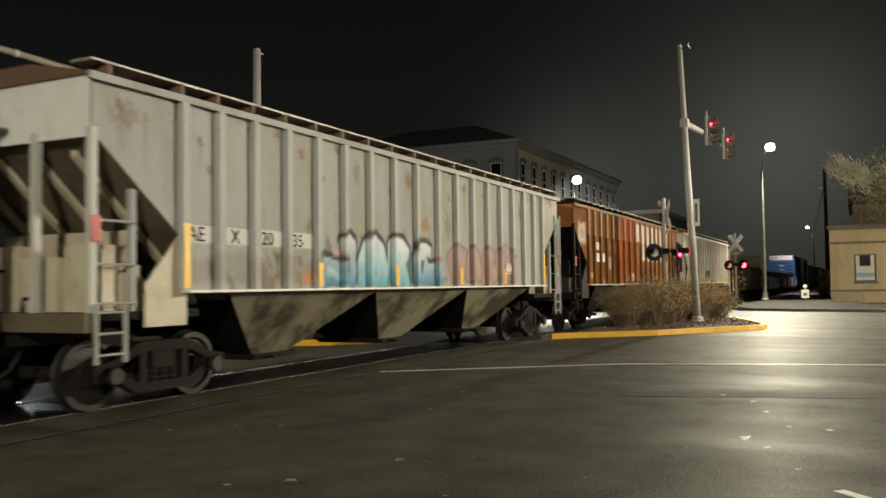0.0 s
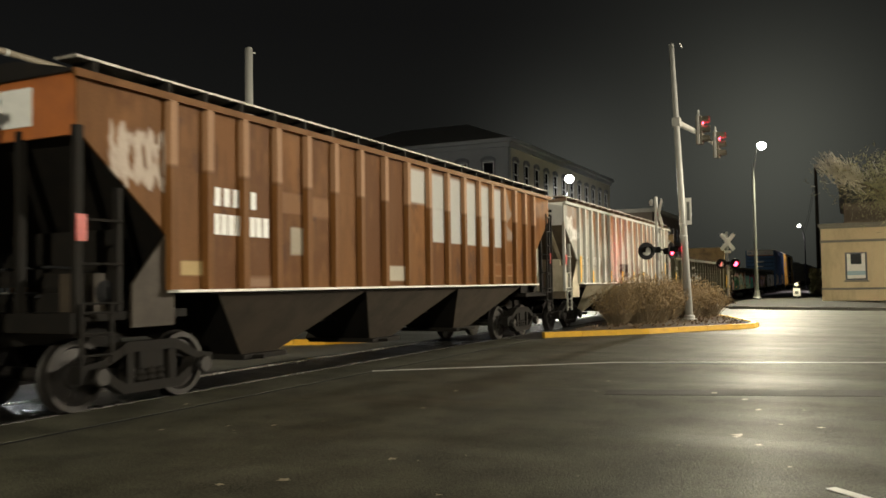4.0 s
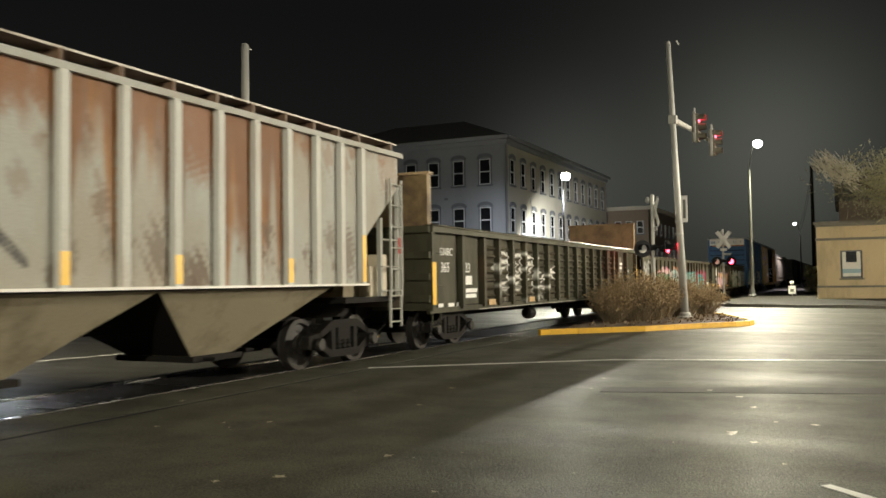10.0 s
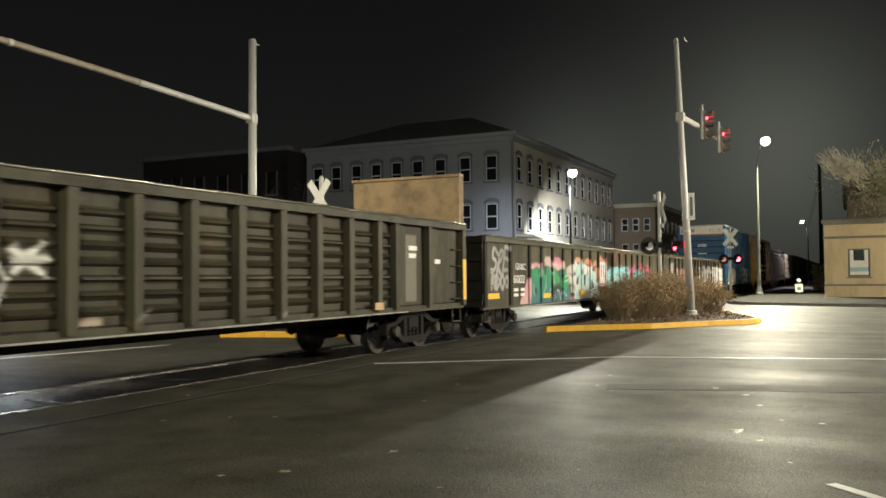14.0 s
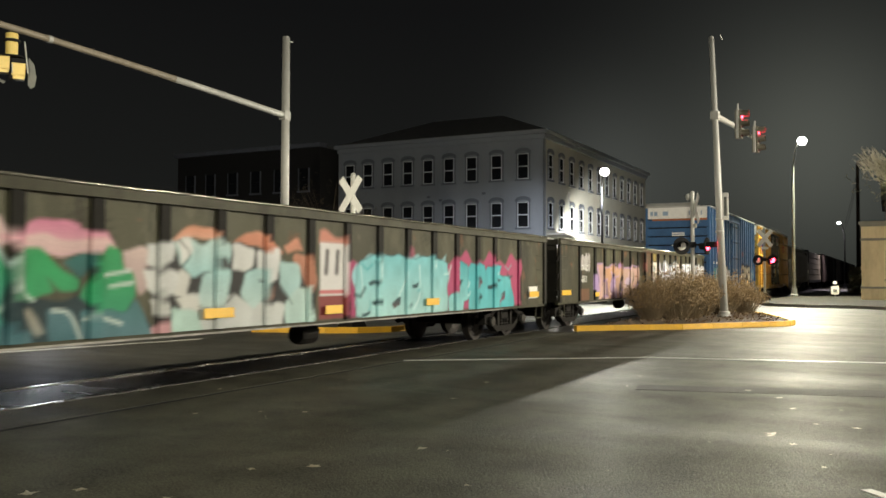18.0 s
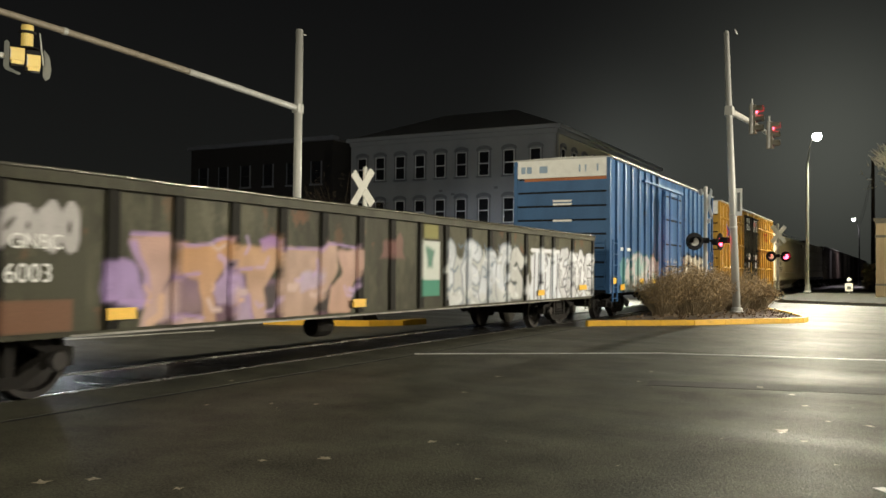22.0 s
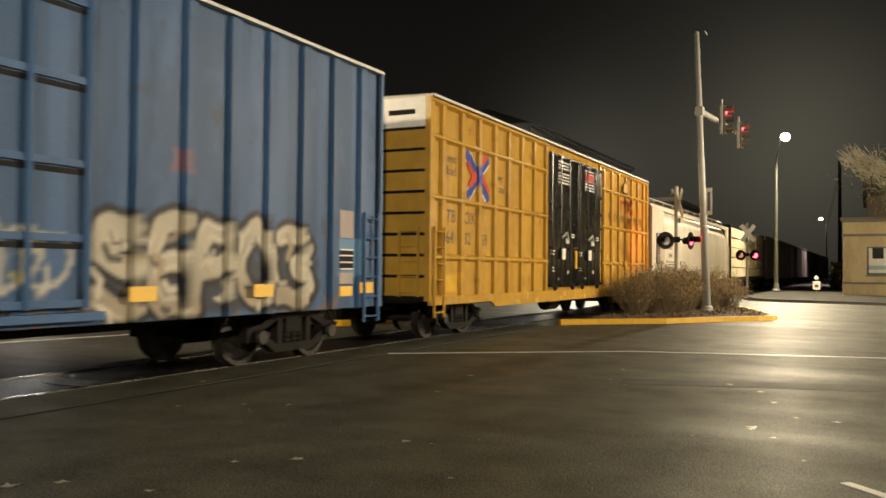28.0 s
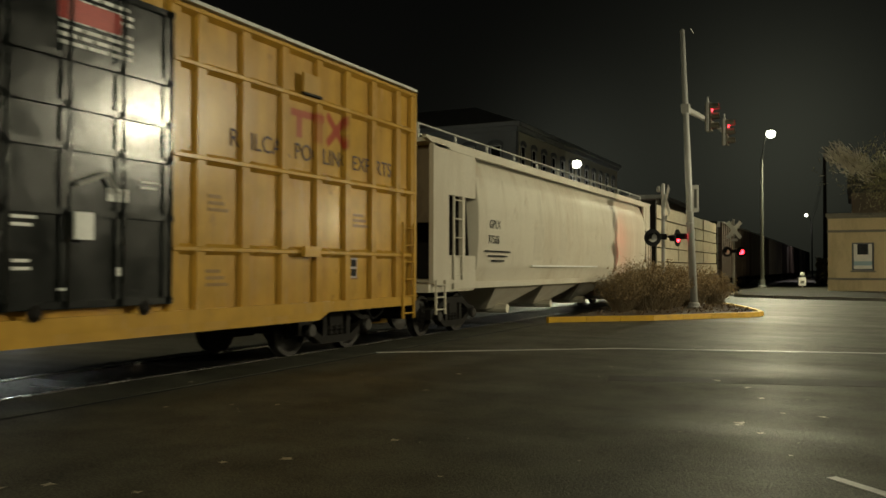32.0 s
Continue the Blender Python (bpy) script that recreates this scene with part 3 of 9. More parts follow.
def shapes(rows, line=None, rim=0.05, lift=0.0, soft=0.05, alpha=0.95, seed=1):
    """Sprayed fields with soft round corners, one over the other: (colour at the top, colour at the foot, corners)."""
    fields = []
    for top, low, text in rows:
        pts = spots_of(text)
        pts = rounded(pts + [pts[0]], 1, 0.1)[1:-1]
        fields.append((top, low, pts + [pts[0]], min(p[1] for p in pts), max(p[1] for p in pts)))

    def depth(x, z, ring):
        inside = np.zeros(x.shape, bool)
        for (ax, az), (bx, bz) in zip(ring, ring[1:]):
            if az != bz:
                inside ^= ((az > z) != (bz > z)) & (x < (bx - ax) * (z - az) / (bz - az) + ax)
        d = near(x, z, ring)
        return np.where(inside, -d, d)

    def draw(x, z, base):
        xw = x + 0.02 * np.sin(7 * z + seed) + 0.012 * np.sin(17 * z)
        zw = z + 0.02 * np.sin(6 * x + seed) + 0.012 * np.sin(15 * x)
        tone = 0.90 + 0.22 * (mottle(x, z, 0.16, 0.22, seed) - 0.5) + 0.14 * (mottle(x, z, 0.5, 0.5, seed + 1) - 0.5)
        if line is not None:
            for top, low, ring, z0, z1 in fields:
                base = lay(base, line, edge(depth(xw, zw - lift, ring), rim, 0.04) * 0.95)
        for top, low, ring, z0, z1 in fields:
            k = np.clip((z - z0) / max(z1 - z0, 0.05), 0, 1)[:, None]
            base = lay(base, (np.asarray(top) * k + np.asarray(low) * (1 - k)) * tone[:, None], edge(depth(xw, zw, ring), 0, soft) * alpha)
        return base

    return draw


def strokes(text, wide, colour, alpha=0.9, soft=0.03):
    """Free lines of a spray can, thinner and thicker along their way."""
    runs = [rounded(spots_of(t), 2) for t in text.split(";")]

    def draw(x, z, base):
        w = wide * (0.7 + 0.6 * mottle(x, z, 0.15, 0.15, 5))
        for pts in runs:
            base = lay(base, colour, edge(near(x, z, pts), w, soft) * alpha)
        return base

    return draw


def run_down(L, colour, seed, alpha, full=(), top=3.88, clear=0.08):
    """Rust that runs down each panel from its top, furthest along the posts; full: panels that it covers."""
    rnd = random.Random(seed)
    at = np.asarray([0.0] + hopper_posts(L) + [L])
    own = np.asarray([(rnd.uniform(1.8, 2.6) if k in full else rnd.uniform(0.9, 1.5)) * (0.1 if k < 2 or k > 16 else 0.5 if k in (2, 3, 16) else 1.0) for k in range(len(at) + 1)])

    def draw(x, z, base):
        i = np.clip(np.searchsorted(at, x), 1, len(at) - 1)
        u = (x - at[i - 1]) / (at[i] - at[i - 1])
        side = np.abs(2 * u - 1) ** 2.2
        reach = own[i] * (0.30 + 0.75 * mottle(x, z * 0 + 1.0, 0.13, 1, seed) + 2.6 * side * mottle(x, z * 0, 0.3, 1, seed + 1))
        n = mottle(x, z, 0.08, 1.3, seed + 2) + 0.4 * mottle(x, z, 0.07, 0.12, seed + 4) - 0.7
        a = np.clip((z - (top - reach)) / 0.7 + 0.6 * n, 0, 1)
        off = np.min(np.abs(x[:, None] - at[None, :]), axis=1)
        return lay(base, colour, a * alpha * np.where(off < clear, 0.15, 1.0) * (0.75 + 0.5 * mottle(x, z, 0.2, 0.2, seed + 3)).clip(0, 1))

    WEAR.append(draw)
    return draw


def flecks(x0, x1, z0, z1, colours, seed, count, least=0.03, most=0.09):
    """Short bent strokes and dabs strewn over a sprayed piece."""
    rnd = random.Random(seed)
    dabs = []
    for _ in range(count):
        cx, cz, a, r = rnd.uniform(x0, x1), rnd.uniform(z0, z1), rnd.uniform(-0.7, 0.7) + rnd.choice((0, 1.57)), rnd.uniform(0.05, 0.2)
        pts = [(cx + r * k * math.cos(a + 0.5 * k), cz + r * k * math.sin(a + 0.5 * k)) for k in (-1, 0, 1)]
        dabs.append((pts, least + (most - least) * rnd.random() ** 2, rnd.choice(colours), rnd.uniform(0.6, 0.95)))

    def draw(x, z, base):
        for pts, w, colour, alpha in dabs:
            base = lay(base, colour, edge(near(x, z, pts), w, 0.04) * alpha)
        return base

    return draw


def cloud(x0, x1, z0, z1, colour, alpha=0.85, rough=0.12, seed=1):
    """A soft-edged sprayed ground."""
    rnd = random.Random(seed)
    ph = [rnd.uniform(0, 6) for _ in range(4)]

    def draw(x, z, base):
        wob = rough * (np.sin(x * 5 + ph[0]) + 0.6 * np.sin(x * 11 + ph[1]))
        wob2 = rough * (np.sin(z * 6 + ph[2]) + 0.6 * np.sin(z * 13 + ph[3]))
        d = np.minimum(np.minimum(x - x0 + wob2, x1 + wob2 - x), np.minimum(z - z0, z1 + wob - z))
        return lay(base, colour, np.clip(d / 0.08, 0, 1) * alpha)

    return draw


def bar(xa, za, xb, zb, wide, colour, alpha=0.95):
    """A straight painted bar."""
    def draw(x, z, base):
        return lay(base, colour, edge(near(x, z, [(xa, za), (xb, zb)]), wide, 0.025) * alpha)

    return draw


def patch(x0, x1, z0, z1, colour, alpha=1.0):
    def draw(x, z, base):
        d = np.minimum(np.minimum(x - x0, x1 - x), np.minimum(z - z0, z1 - z))
        return lay(base, colour, np.clip(d / 0.03 + 0.5, 0, 1) * alpha)

    return draw


def scrawl(x0, x1, z0, z1, colour, seed, runs=6, wide=0.025):
    """Thin looping lines of a marker or a spray can."""
    rnd = random.Random(seed)
    lines = []
    for r in range(runs):
        cx = x0 + (x1 - x0) * (r + 0.5) / runs
        cz = (z0 + z1) / 2
        a, b, p, q = rnd.uniform(0.5, 0.9) * (x1 - x0) / runs, rnd.uniform(0.3, 0.5) * (z1 - z0), rnd.uniform(0, 6), rnd.choice((1, 2, 2, 3))
        lines.append([(cx + a * math.cos(k * 0.35 + p), cz + b * math.sin(q * k * 0.35 + p * 2)) for k in range(20)])

    def draw(x, z, base):
        for pts in lines:
            base = lay(base, colour, edge(near(x, z, pts), wide, 0.02) * 0.9)
        return base

    return draw


WEAR = []            # layers of rust and dirt, which the posts of the hoppers do not take


def rust(x0, x1, z0, z1, colour, seed, count=30, least=0.05, most=0.2, drip=0.5, alpha=0.8):
    """Rust or dirt spots with runs below them."""
    rnd = random.Random(seed)
    spots = [(rnd.uniform(x0, x1), rnd.uniform(z0, z1), least + (most - least) * rnd.random() ** 2, rnd.uniform(0.7, 1.8), rnd.uniform(0, 6), rnd.uniform(0.5, 1) * alpha, drip * rnd.random()) for _ in range(count)]

    def draw(x, z, base):
        wob = 0.35 * np.sin(x * 31 + z * 17) + 0.25 * np.sin(x * 53 - z * 41)
        for cx, cz, r, tall, ph, a, run in spots:
            d = np.hypot((x - cx) / r, (z - cz) / (r * tall)) * (1 + 0.5 * np.sin(wob * 3 + ph))
            under = np.clip((cz - z) / 0.05, 0, 1) * np.clip(1 - (cz - z) / (run + 0.01), 0, 1) * np.clip(1.2 - np.abs(x - cx) / (r * 0.55), 0, 1)
            base = lay(base, colour, np.clip(np.maximum(np.clip((1.1 - d) * 2.5, 0, 1), 0.75 * under), 0, 1) * a)
        return base

    WEAR.append(draw)
    return draw


def mottle(x, z, wide, tall, seed):
    """Soft random values, 0 to 1, in cells of the given width and height."""
    table = np.random.RandomState(seed).rand(64, 64)
    u, v = x / wide, z / tall
    i, j = np.floor(u).astype(int), np.floor(v).astype(int)
    a, b = u - i, v - j
    a, b = a * a * (3 - 2 * a), b * b * (3 - 2 * b)
    i, j = i % 64, j % 64
    k, m = (i + 1) % 64, (j + 1) % 64
    return table[i, j] * (1 - a) * (1 - b) + table[k, j] * a * (1 - b) + table[i, m] * (1 - a) * b + table[k, m] * a * b


def hopper_posts(L):
    """Where the side posts of a hopper stand: closer together towards its ends."""
    half = [1.52, 2.20, 2.94, 3.71, 4.50, 5.29, 6.12, 6.98, 7.86]
    return half + [L - x for x in reversed(half)]


def weather(L, colour, seed, alpha, posts=18, lead=1.58, upper=0.5, z0=1.44, z1=3.9, clear=0.07, fade=0.0, hard=4.2):
    """Wear that differs from panel to panel, in upright streaks; upper: how much it gathers near the top."""
    rnd = random.Random(seed)
    part_of = [rnd.random() ** 1.3 * (1 - fade * (k / posts) ** 1.5) for k in range(posts + 3)]
    part_of[0] = part_of[1] = 0.0
    w = (L - 2 * lead) / (posts - 1)
    at = np.asarray(hopper_posts(L) if lead == 1.58 else [lead + w * k for k in range(posts)])

    def draw(x, z, base):
        i = np.searchsorted(at, x)
        own = np.asarray(part_of)[i]
        v = np.clip((z - z0) / (z1 - z0), 0, 1)
        up = (1 - upper) + upper * v ** 1.3
        n = 0.15 + 0.38 * mottle(x, z, 0.3, 1.1, seed) + 0.28 * mottle(x, z, 0.14, 0.55, seed + 1) + 0.22 * mottle(x, z, 0.1, 0.16, seed + 2)
        off = np.min(np.abs(x[:, None] - at[None, :]), axis=1)
        near_post = np.where(off < clear, 0.12, 1.0)
        cover = np.clip((own * 0.75 + 0.2) * up, 0, 1)
        a = np.clip((n + cover - 0.88) * hard, 0, 1) * near_post * alpha
        return lay(base, colour, np.clip(a, 0, 0.97))

    WEAR.append(draw)
    return draw


def spray(me, layers, ox=0.0):
    """Lays the sprayed paint on a mesh as a colour layer; ox: where the mesh stands along its car."""
    if not layers:
        return me
    n = len(me.vertices)
    co = np.empty(n * 3)
    me.vertices.foreach_get("co", co)
    co = co.reshape(-1, 3)
    x, z = co[:, 0] + ox, co[:, 2]
    base = np.zeros((n, 4))
    for draw in layers:
        base = draw(x, z, base)
    # Paint sits on the side that faces the street.
    base[co[:, 1] > 0, 3] = 0
    at = me.color_attributes.new("spray", "FLOAT_COLOR", "POINT")
    at.data.foreach_set("color", base.astype(np.float32).ravel())
    mask = me.attributes.new("spray_mask", "FLOAT", "POINT")
    mask.data.foreach_set("value", base[:, 3].astype(np.float32))
    return me


def sheet(x0, x1, z0, z1, y, step=0.06, thick=0.02, cut=None, rib=None):
    """A fine upright sheet at y (front) with thickness; rib(x, z) moves the front out; cut(z) gives the x range at that height."""
    nx, nz = max(1, round((x1 - x0) / step)), max(1, round((z1 - z0) / step))
    g = Geo()
    v, f = [], []
    for j in range(nz + 1):
        z = z0 + (z1 - z0) * j / nz
        a, b = cut(z) if cut else (x0, x1)
        for i in range(nx + 1):
            x = a + (b - a) * i / nx
            v.append((x, y - (rib(x, z) if rib else 0), z))
    w = nx + 1
    f = [(j * w + i, j * w + i + 1, (j + 1) * w + i + 1, (j + 1) * w + i) for j in range(nz) for i in range(nx)]
    k = len(v)
    rim = [i for i in range(w)] + [j * w + nx for j in range(1, nz + 1)] + [nz * w + i for i in range(nx - 1, -1, -1)] + [j * w for j in range(nz - 1, 0, -1)]
    v += [(v[i][0], y + thick, v[i][2]) for i in rim]
    m = len(rim)
    f += [(rim[(i + 1) % m], rim[i], k + i, k + (i + 1) % m) for i in range(m)]
    f.append(tuple(k + i for i in range(m - 1, -1, -1)))
    return g.add(v, f)


def post_mesh(name, x, wide, z0, z1, y0, y1, material, layers, step=0.08):
    """An upright side post with enough points along it to carry the sprayed paint."""
    n = max(1, round((z1 - z0) / step))
    v, f = [], []
    for j in range(n + 1):
        z = z0 + (z1 - z0) * j / n
        v += [(-wide / 2, y1, z), (-wide * 0.47, y0, z), (wide * 0.47, y0, z), (wide / 2, y1, z)]
    for j in range(n):
        for i in range(3):
            a = j * 4 + i
            f.append((a, a + 1, a + 5, a + 4))
    f += [(3, 2, 1, 0), tuple(n * 4 + i for i in range(4))]
    me = Geo().add(v, f).mesh(name)
    me.materials.append(material)
    return spray(me, layers, x)


# ---- the setting ----
TRACK_Y = 9.17
RAIL_TOP = 0.0


def ground_sheet():
    g = Geo()
    xs = [-400, -60, -20, 20, 60, 140, 700]
    ys = [-400, -60, -15, 8, 30, 80, 400]
    v = [(x, y, -0.03) for y in ys for x in xs]
    w = len(xs)
    g.add(v, [(j * w + i, j * w + i + 1, (j + 1) * w + i + 1, (j + 1) * w + i) for j in range(len(ys) - 1) for i in range(w - 1)])
    solid("ground", g, ASPHALT, "wet dark asphalt ground", "ground", kind="structure")


def road_and_track():
    # Road surface up to the track, with a tarred joint before the crossing strip.
    g = Geo().slab([(-60, -60), (60, -60), (60, 7.29), (-60, 7.29)], -0.025, -0.004)
    solid("road", g, ASPHALT, "wet dark asphalt road with damp patches", "road", kind="structure")
    g = Geo().slab([(-60, 7.30), (21, 7.30), (21, 7.385), (-60, 7.385)], -0.028, -0.0065)
    solid("road_joint", g, BLACK, "black tarred joint along the crossing", "road joint", kind="structure")
    g = Geo().slab([(-60, 7.395), (21, 7.395), (21, 8.36), (-60, 8.36)], -0.025, -0.004)
    solid("crossing_strip", g, ASPHALT, "wet asphalt strip along the rail", "pavement", kind="structure")
    g = Geo().slab([(-60, 8.58), (21, 8.58), (21, 9.76), (-60, 9.76)], -0.027, -0.012)
    solid("crossing_bed", g, CROSSING, "black wet bed between the rails", "pavement", kind="structure")
    g = Geo().slab([(-60, 10.0), (60, 10.0), (60, 60), (-60, 60)], -0.026, -0.006)
    solid("far_pavement", g, FAR_ASPHALT, "wet asphalt beyond the track", "pavement", kind="structure")
    g = Geo().slab([(21.1, 7.3), (330, 7.3), (330, 9.99), (21.1, 9.99)], -0.028, -0.015)
    solid("ballast", g, BALLAST, "dark wet ballast under the rails", "ballast", kind="structure")
    for y in (TRACK_Y - 0.717, TRACK_Y + 0.717):
        g = Geo()
        g.prism([(-60, -0.03), (340, -0.03), (340, 0.0), (-60, 0.0)], y - 0.036, y + 0.036)
        solid("rail", g, STEEL, "worn steel rail with a shiny top", "rail", "rails of the track", kind="structure")
    g = Geo().slab([(10.85, 2.9), (11.55, 0.4), (12.6, -3.2), (14.2, -9.0), (14.8, -8.85), (13.2, -3.0), (12.15, 0.55), (11.35, 3.0)], -0.006, -0.001)
    solid("asphalt_repair", g, REPAIR, "dull dark asphalt repair strip across the lane", "road repair", kind="structure")
    # Painted lines.
    for name, a, b, w, label in (("white_line", (12.62, 7.4), (15.25, 3.86), 0.045, ""), ("white_line", (15.25, 3.86), (16.9, -2.2), 0.045, ""), ("white_line", (6.52, 0.16), (4.6, -1.7), 0.045, "")):
        d = (Vector(b) - Vector(a)).normalized()
        s = Vector((-d.y, d.x)) * w
        g = Geo().slab([(a[0] - s.x, a[1] - s.y), (b[0] - s.x, b[1] - s.y), (b[0] + s.x, b[1] + s.y), (a[0] + s.x, a[1] + s.y)], -0.006, 0.001)
        solid(name, g, WHITE_LINE, "worn white road line", "road line", "road lines", "structure")
    g = Geo().slab([(9.0, 14.85), (14.6, 13.86), (14.65, 13.98), (9.05, 14.97)], -0.008, 0.0)
    solid("white_line", g, WHITE_LINE, "worn white road line beyond the track", "road line", "road lines", "structure")


def kerb_ring(name, pts, wide, z0, z1, material, label, parent=None):
    """Kerb stones along a bent line, each of its own."""
    root = thing(name, (0, 0, 0), label, "kerb", kind="structure")
    for a, b in zip(pts, pts[1:]):
        a, b = Vector(a), Vector(b)
        count = max(1, round((b - a).length / 1.2))
        for i in range(count):
            p, q = a.lerp(b, i / count), a.lerp(b, (i + 1) / count)
            d = (q - p).normalized()
            q = q - d * 0.012
            s = Vector((-d.y, d.x)) * wide
            g = Geo()
            outline = [(p.x, p.y), (q.x, q.y), (q.x + s.x, q.y + s.y), (p.x + s.x, p.y + s.y)]
            g.slab(outline, z0, z1 - 0.02)
            t = s * 0.12
            g.slab([(p.x + t.x, p.y + t.y), (q.x + t.x, q.y + t.y), (q.x + s.x * .95, q.y + s.y * .95), (p.x + s.x * .95, p.y + s.y * .95)], z1 - 0.02, z1)
            part("kerb_stone", g, material, root)
    return root


def island():
    edge_pts = [(21.6, 7.35), (22.4, 6.55), (23.8, 5.05), (25.6, 3.75), (26.6, 2.95), (27.2, 2.62), (27.9, 2.55), (28.8, 2.75), (31.4, 3.5), (34.5, 4.6), (35.6, 5.6), (35.4, 6.8), (34.6, 7.35)]
    kerb_ring("island_kerb", edge_pts, 0.16, -0.02, 0.14, YELLOW, "yellow painted kerb round the planted island")
    g = Geo()
    g.slab([(x + (28.5 - x) * 0.035, y + (5.6 - y) * 0.05) for x, y in edge_pts], -0.02, 0.10)
    solid("planting_bed", g, MULCH, "brown leaf mulch in the traffic island", "planting bed", kind="structure")
    # A second island beyond the track, and the pavement of the far corner.
    kerb_ring("far_island_kerb", [(17.0, 14.5), (17.4, 13.4), (17.6, 12.6), (18.0, 11.9), (18.8, 11.4), (19.8, 11.25)], 0.16, -0.02, 0.14, YELLOW, "yellow kerb of the island beyond the track")
    kerb_ring("pavement_kerb", [(49.5, 6.4), (45.4, 5.4), (44.2, 3.5), (43.0, 0.0), (42.0, -4.0), (41.0, -9.0), (40.0, -24.0)], -0.16, -0.02, 0.13, CONCRETE, "wet concrete kerb of the corner pavement")
    g = Geo().slab([(49.5, 6.2), (45.6, 5.2), (44.4, 3.4), (43.2, 0.0), (42.2, -4.0), (41.2, -9.0), (40.2, -24.0), (90, -24), (90, 6.2)], -0.02, 0.12)
    solid("pavement", g, WET_CONCRETE, "wet concrete corner pavement", "pavement", kind="structure")


ground_sheet()
road_and_track()
island()

# ---- the train ----
HALF = 1.53          # half the width of a car over its posts
WHEEL_R = 0.43
CARS = []            # (thing, where its leading end stands at the start)


def make_truck(car, x):
    """A freight truck: two cast side frames, a bolster, springs, and two wheelsets that turn."""
    truck = part("truck", Geo().box(-0.2, 0.2, -1.15, 1.15, 0.46, 0.72).box(-0.25, 0.25, -0.3, 0.3, 0.72, 0.85), RUSTY, car, "dark greasy freight truck", at=(x, 0, 0))
    for y in (-1.16, 1.02):
        g = Geo()
        # Arms of the frame round its two windows.
        g.prism([(-1.12, 0.36), (-0.74, 0.36), (-0.74, 0.62), (-1.12, 0.57)], y, y + 0.15)
        g.prism([(0.74, 0.36), (1.12, 0.36), (1.12, 0.57), (0.74, 0.62)], y, y + 0.15)
        g.prism([(-0.78, 0.52), (-0.4, 0.68), (0.4, 0.68), (0.78, 0.52), (0.78, 0.63), (0.42, 0.81), (-0.42, 0.81), (-0.78, 0.63)], y - 0.01, y + 0.16)
        g.prism([(-0.78, 0.36), (-0.48, 0.18), (0.48, 0.18), (0.78, 0.36), (0.74, 0.46), (0.44, 0.3), (-0.44, 0.3), (-0.74, 0.46)], y - 0.01, y + 0.16)
        g.prism([(-0.42, 0.28), (-0.3, 0.28), (-0.3, 0.7), (-0.42, 0.7)], y, y + 0.15)
        g.prism([(0.3, 0.28), (0.42, 0.28), (0.42, 0.7), (0.3, 0.7)], y, y + 0.15)
        part("side_frame", g, RUSTY, truck)
        for sx in (-0.16, 0.0, 0.16):
            part("spring", Geo().lathe([(0.055, 0.3), (0.072, 0.33), (0.055, 0.37), (0.072, 0.41), (0.055, 0.45), (0.06, 0.48)], (sx, y + 0.05, 0), n=8), RUSTY, truck)
        for ax in (-0.88, 0.88):
            yy = y - 0.06 if y < 0 else y + 0.21
            part("bearing_cap", Geo().lathe([(0.10, -0.05), (0.12, 0.0), (0.08, 0.06)], (ax, yy, WHEEL_R), "y", 12), WHEEL, truck)
    for ax in (-0.88, 0.88):
        g = Geo()
        for y, s in ((-0.76, -1), (0.76, 1)):
            g.lathe([(0.16, y + 0.09 * s), (0.17, y + 0.03 * s), (0.33, y + 0.01 * s), (0.36, y + 0.06 * s), (WHEEL_R, y + 0.06 * s), (WHEEL_R + 0.005, y - 0.05 * s), (WHEEL_R + 0.03, y - 0.07 * s), (WHEEL_R + 0.02, y - 0.09 * s), (0.34, y - 0.09 * s), (0.17, y - 0.06 * s)], (0, 0, 0), "y", 24)
        g.tube((0, -1.05, 0), (0, 1.05, 0), 0.085, n=10)
        for k in range(3):  # cast marks on the wheel plate
            a = k * 2.094
            g.box(0.22 * math.cos(a) - 0.025, 0.22 * math.cos(a) + 0.025, -0.80, -0.775, 0.22 * math.sin(a) - 0.025, 0.22 * math.sin(a) + 0.025)
        part("wheelset", g, WHEEL, truck, "turning steel wheelset", at=(ax, 0, WHEEL_R), round_=False)
    return truck


def make_coupler(car, x, out):
    g = Geo().box(min(x, x + 0.5 * out), max(x, x + 0.5 * out), -0.1, 0.1, 0.72, 0.95)
    g.box(min(x + 0.45 * out, x + 0.68 * out), max(x + 0.45 * out, x + 0.68 * out), -0.17, 0.13, 0.68, 0.98)
    part("coupler", g, RUSTY, car, "rusty knuckle coupler")
    hose = Geo()
    pts = [(x, -0.45, 0.75), (x + 0.15 * out, -0.45, 0.55), (x + 0.35 * out, -0.4, 0.42), (x + 0.55 * out, -0.3, 0.45)]
    hose.sweep(pts, 0.022, n=6)
    part("brake_hose", hose, BLACK, car, "black rubber brake hose")


def make_ladder(car, x, y, z0, z1, material, axis="x", wide=0.42, rungs=0):
    """A ladder; axis is the way its rungs run."""
    g = Geo()
    dx, dy = (wide, 0) if axis == "x" else (0, wide)
    g.box(x - 0.02, x + 0.02, y - 0.02, y + 0.02, z0, z1)
    ladder = part("ladder", g, material, car)
    part("stile", Geo().box(x + dx - 0.02, x + dx + 0.02, y + dy - 0.02, y + dy + 0.02, z0, z1), material, ladder)
    n = rungs or max(2, round((z1 - z0) / 0.36))
    for i in range(n):
        z = z0 + 0.1 + (z1 - z0 - 0.2) * i / (n - 1)
        part("rung", Geo().tube((x, y, z), (x + dx, y + dy, z), 0.016, n=6), material, ladder)
    return ladder


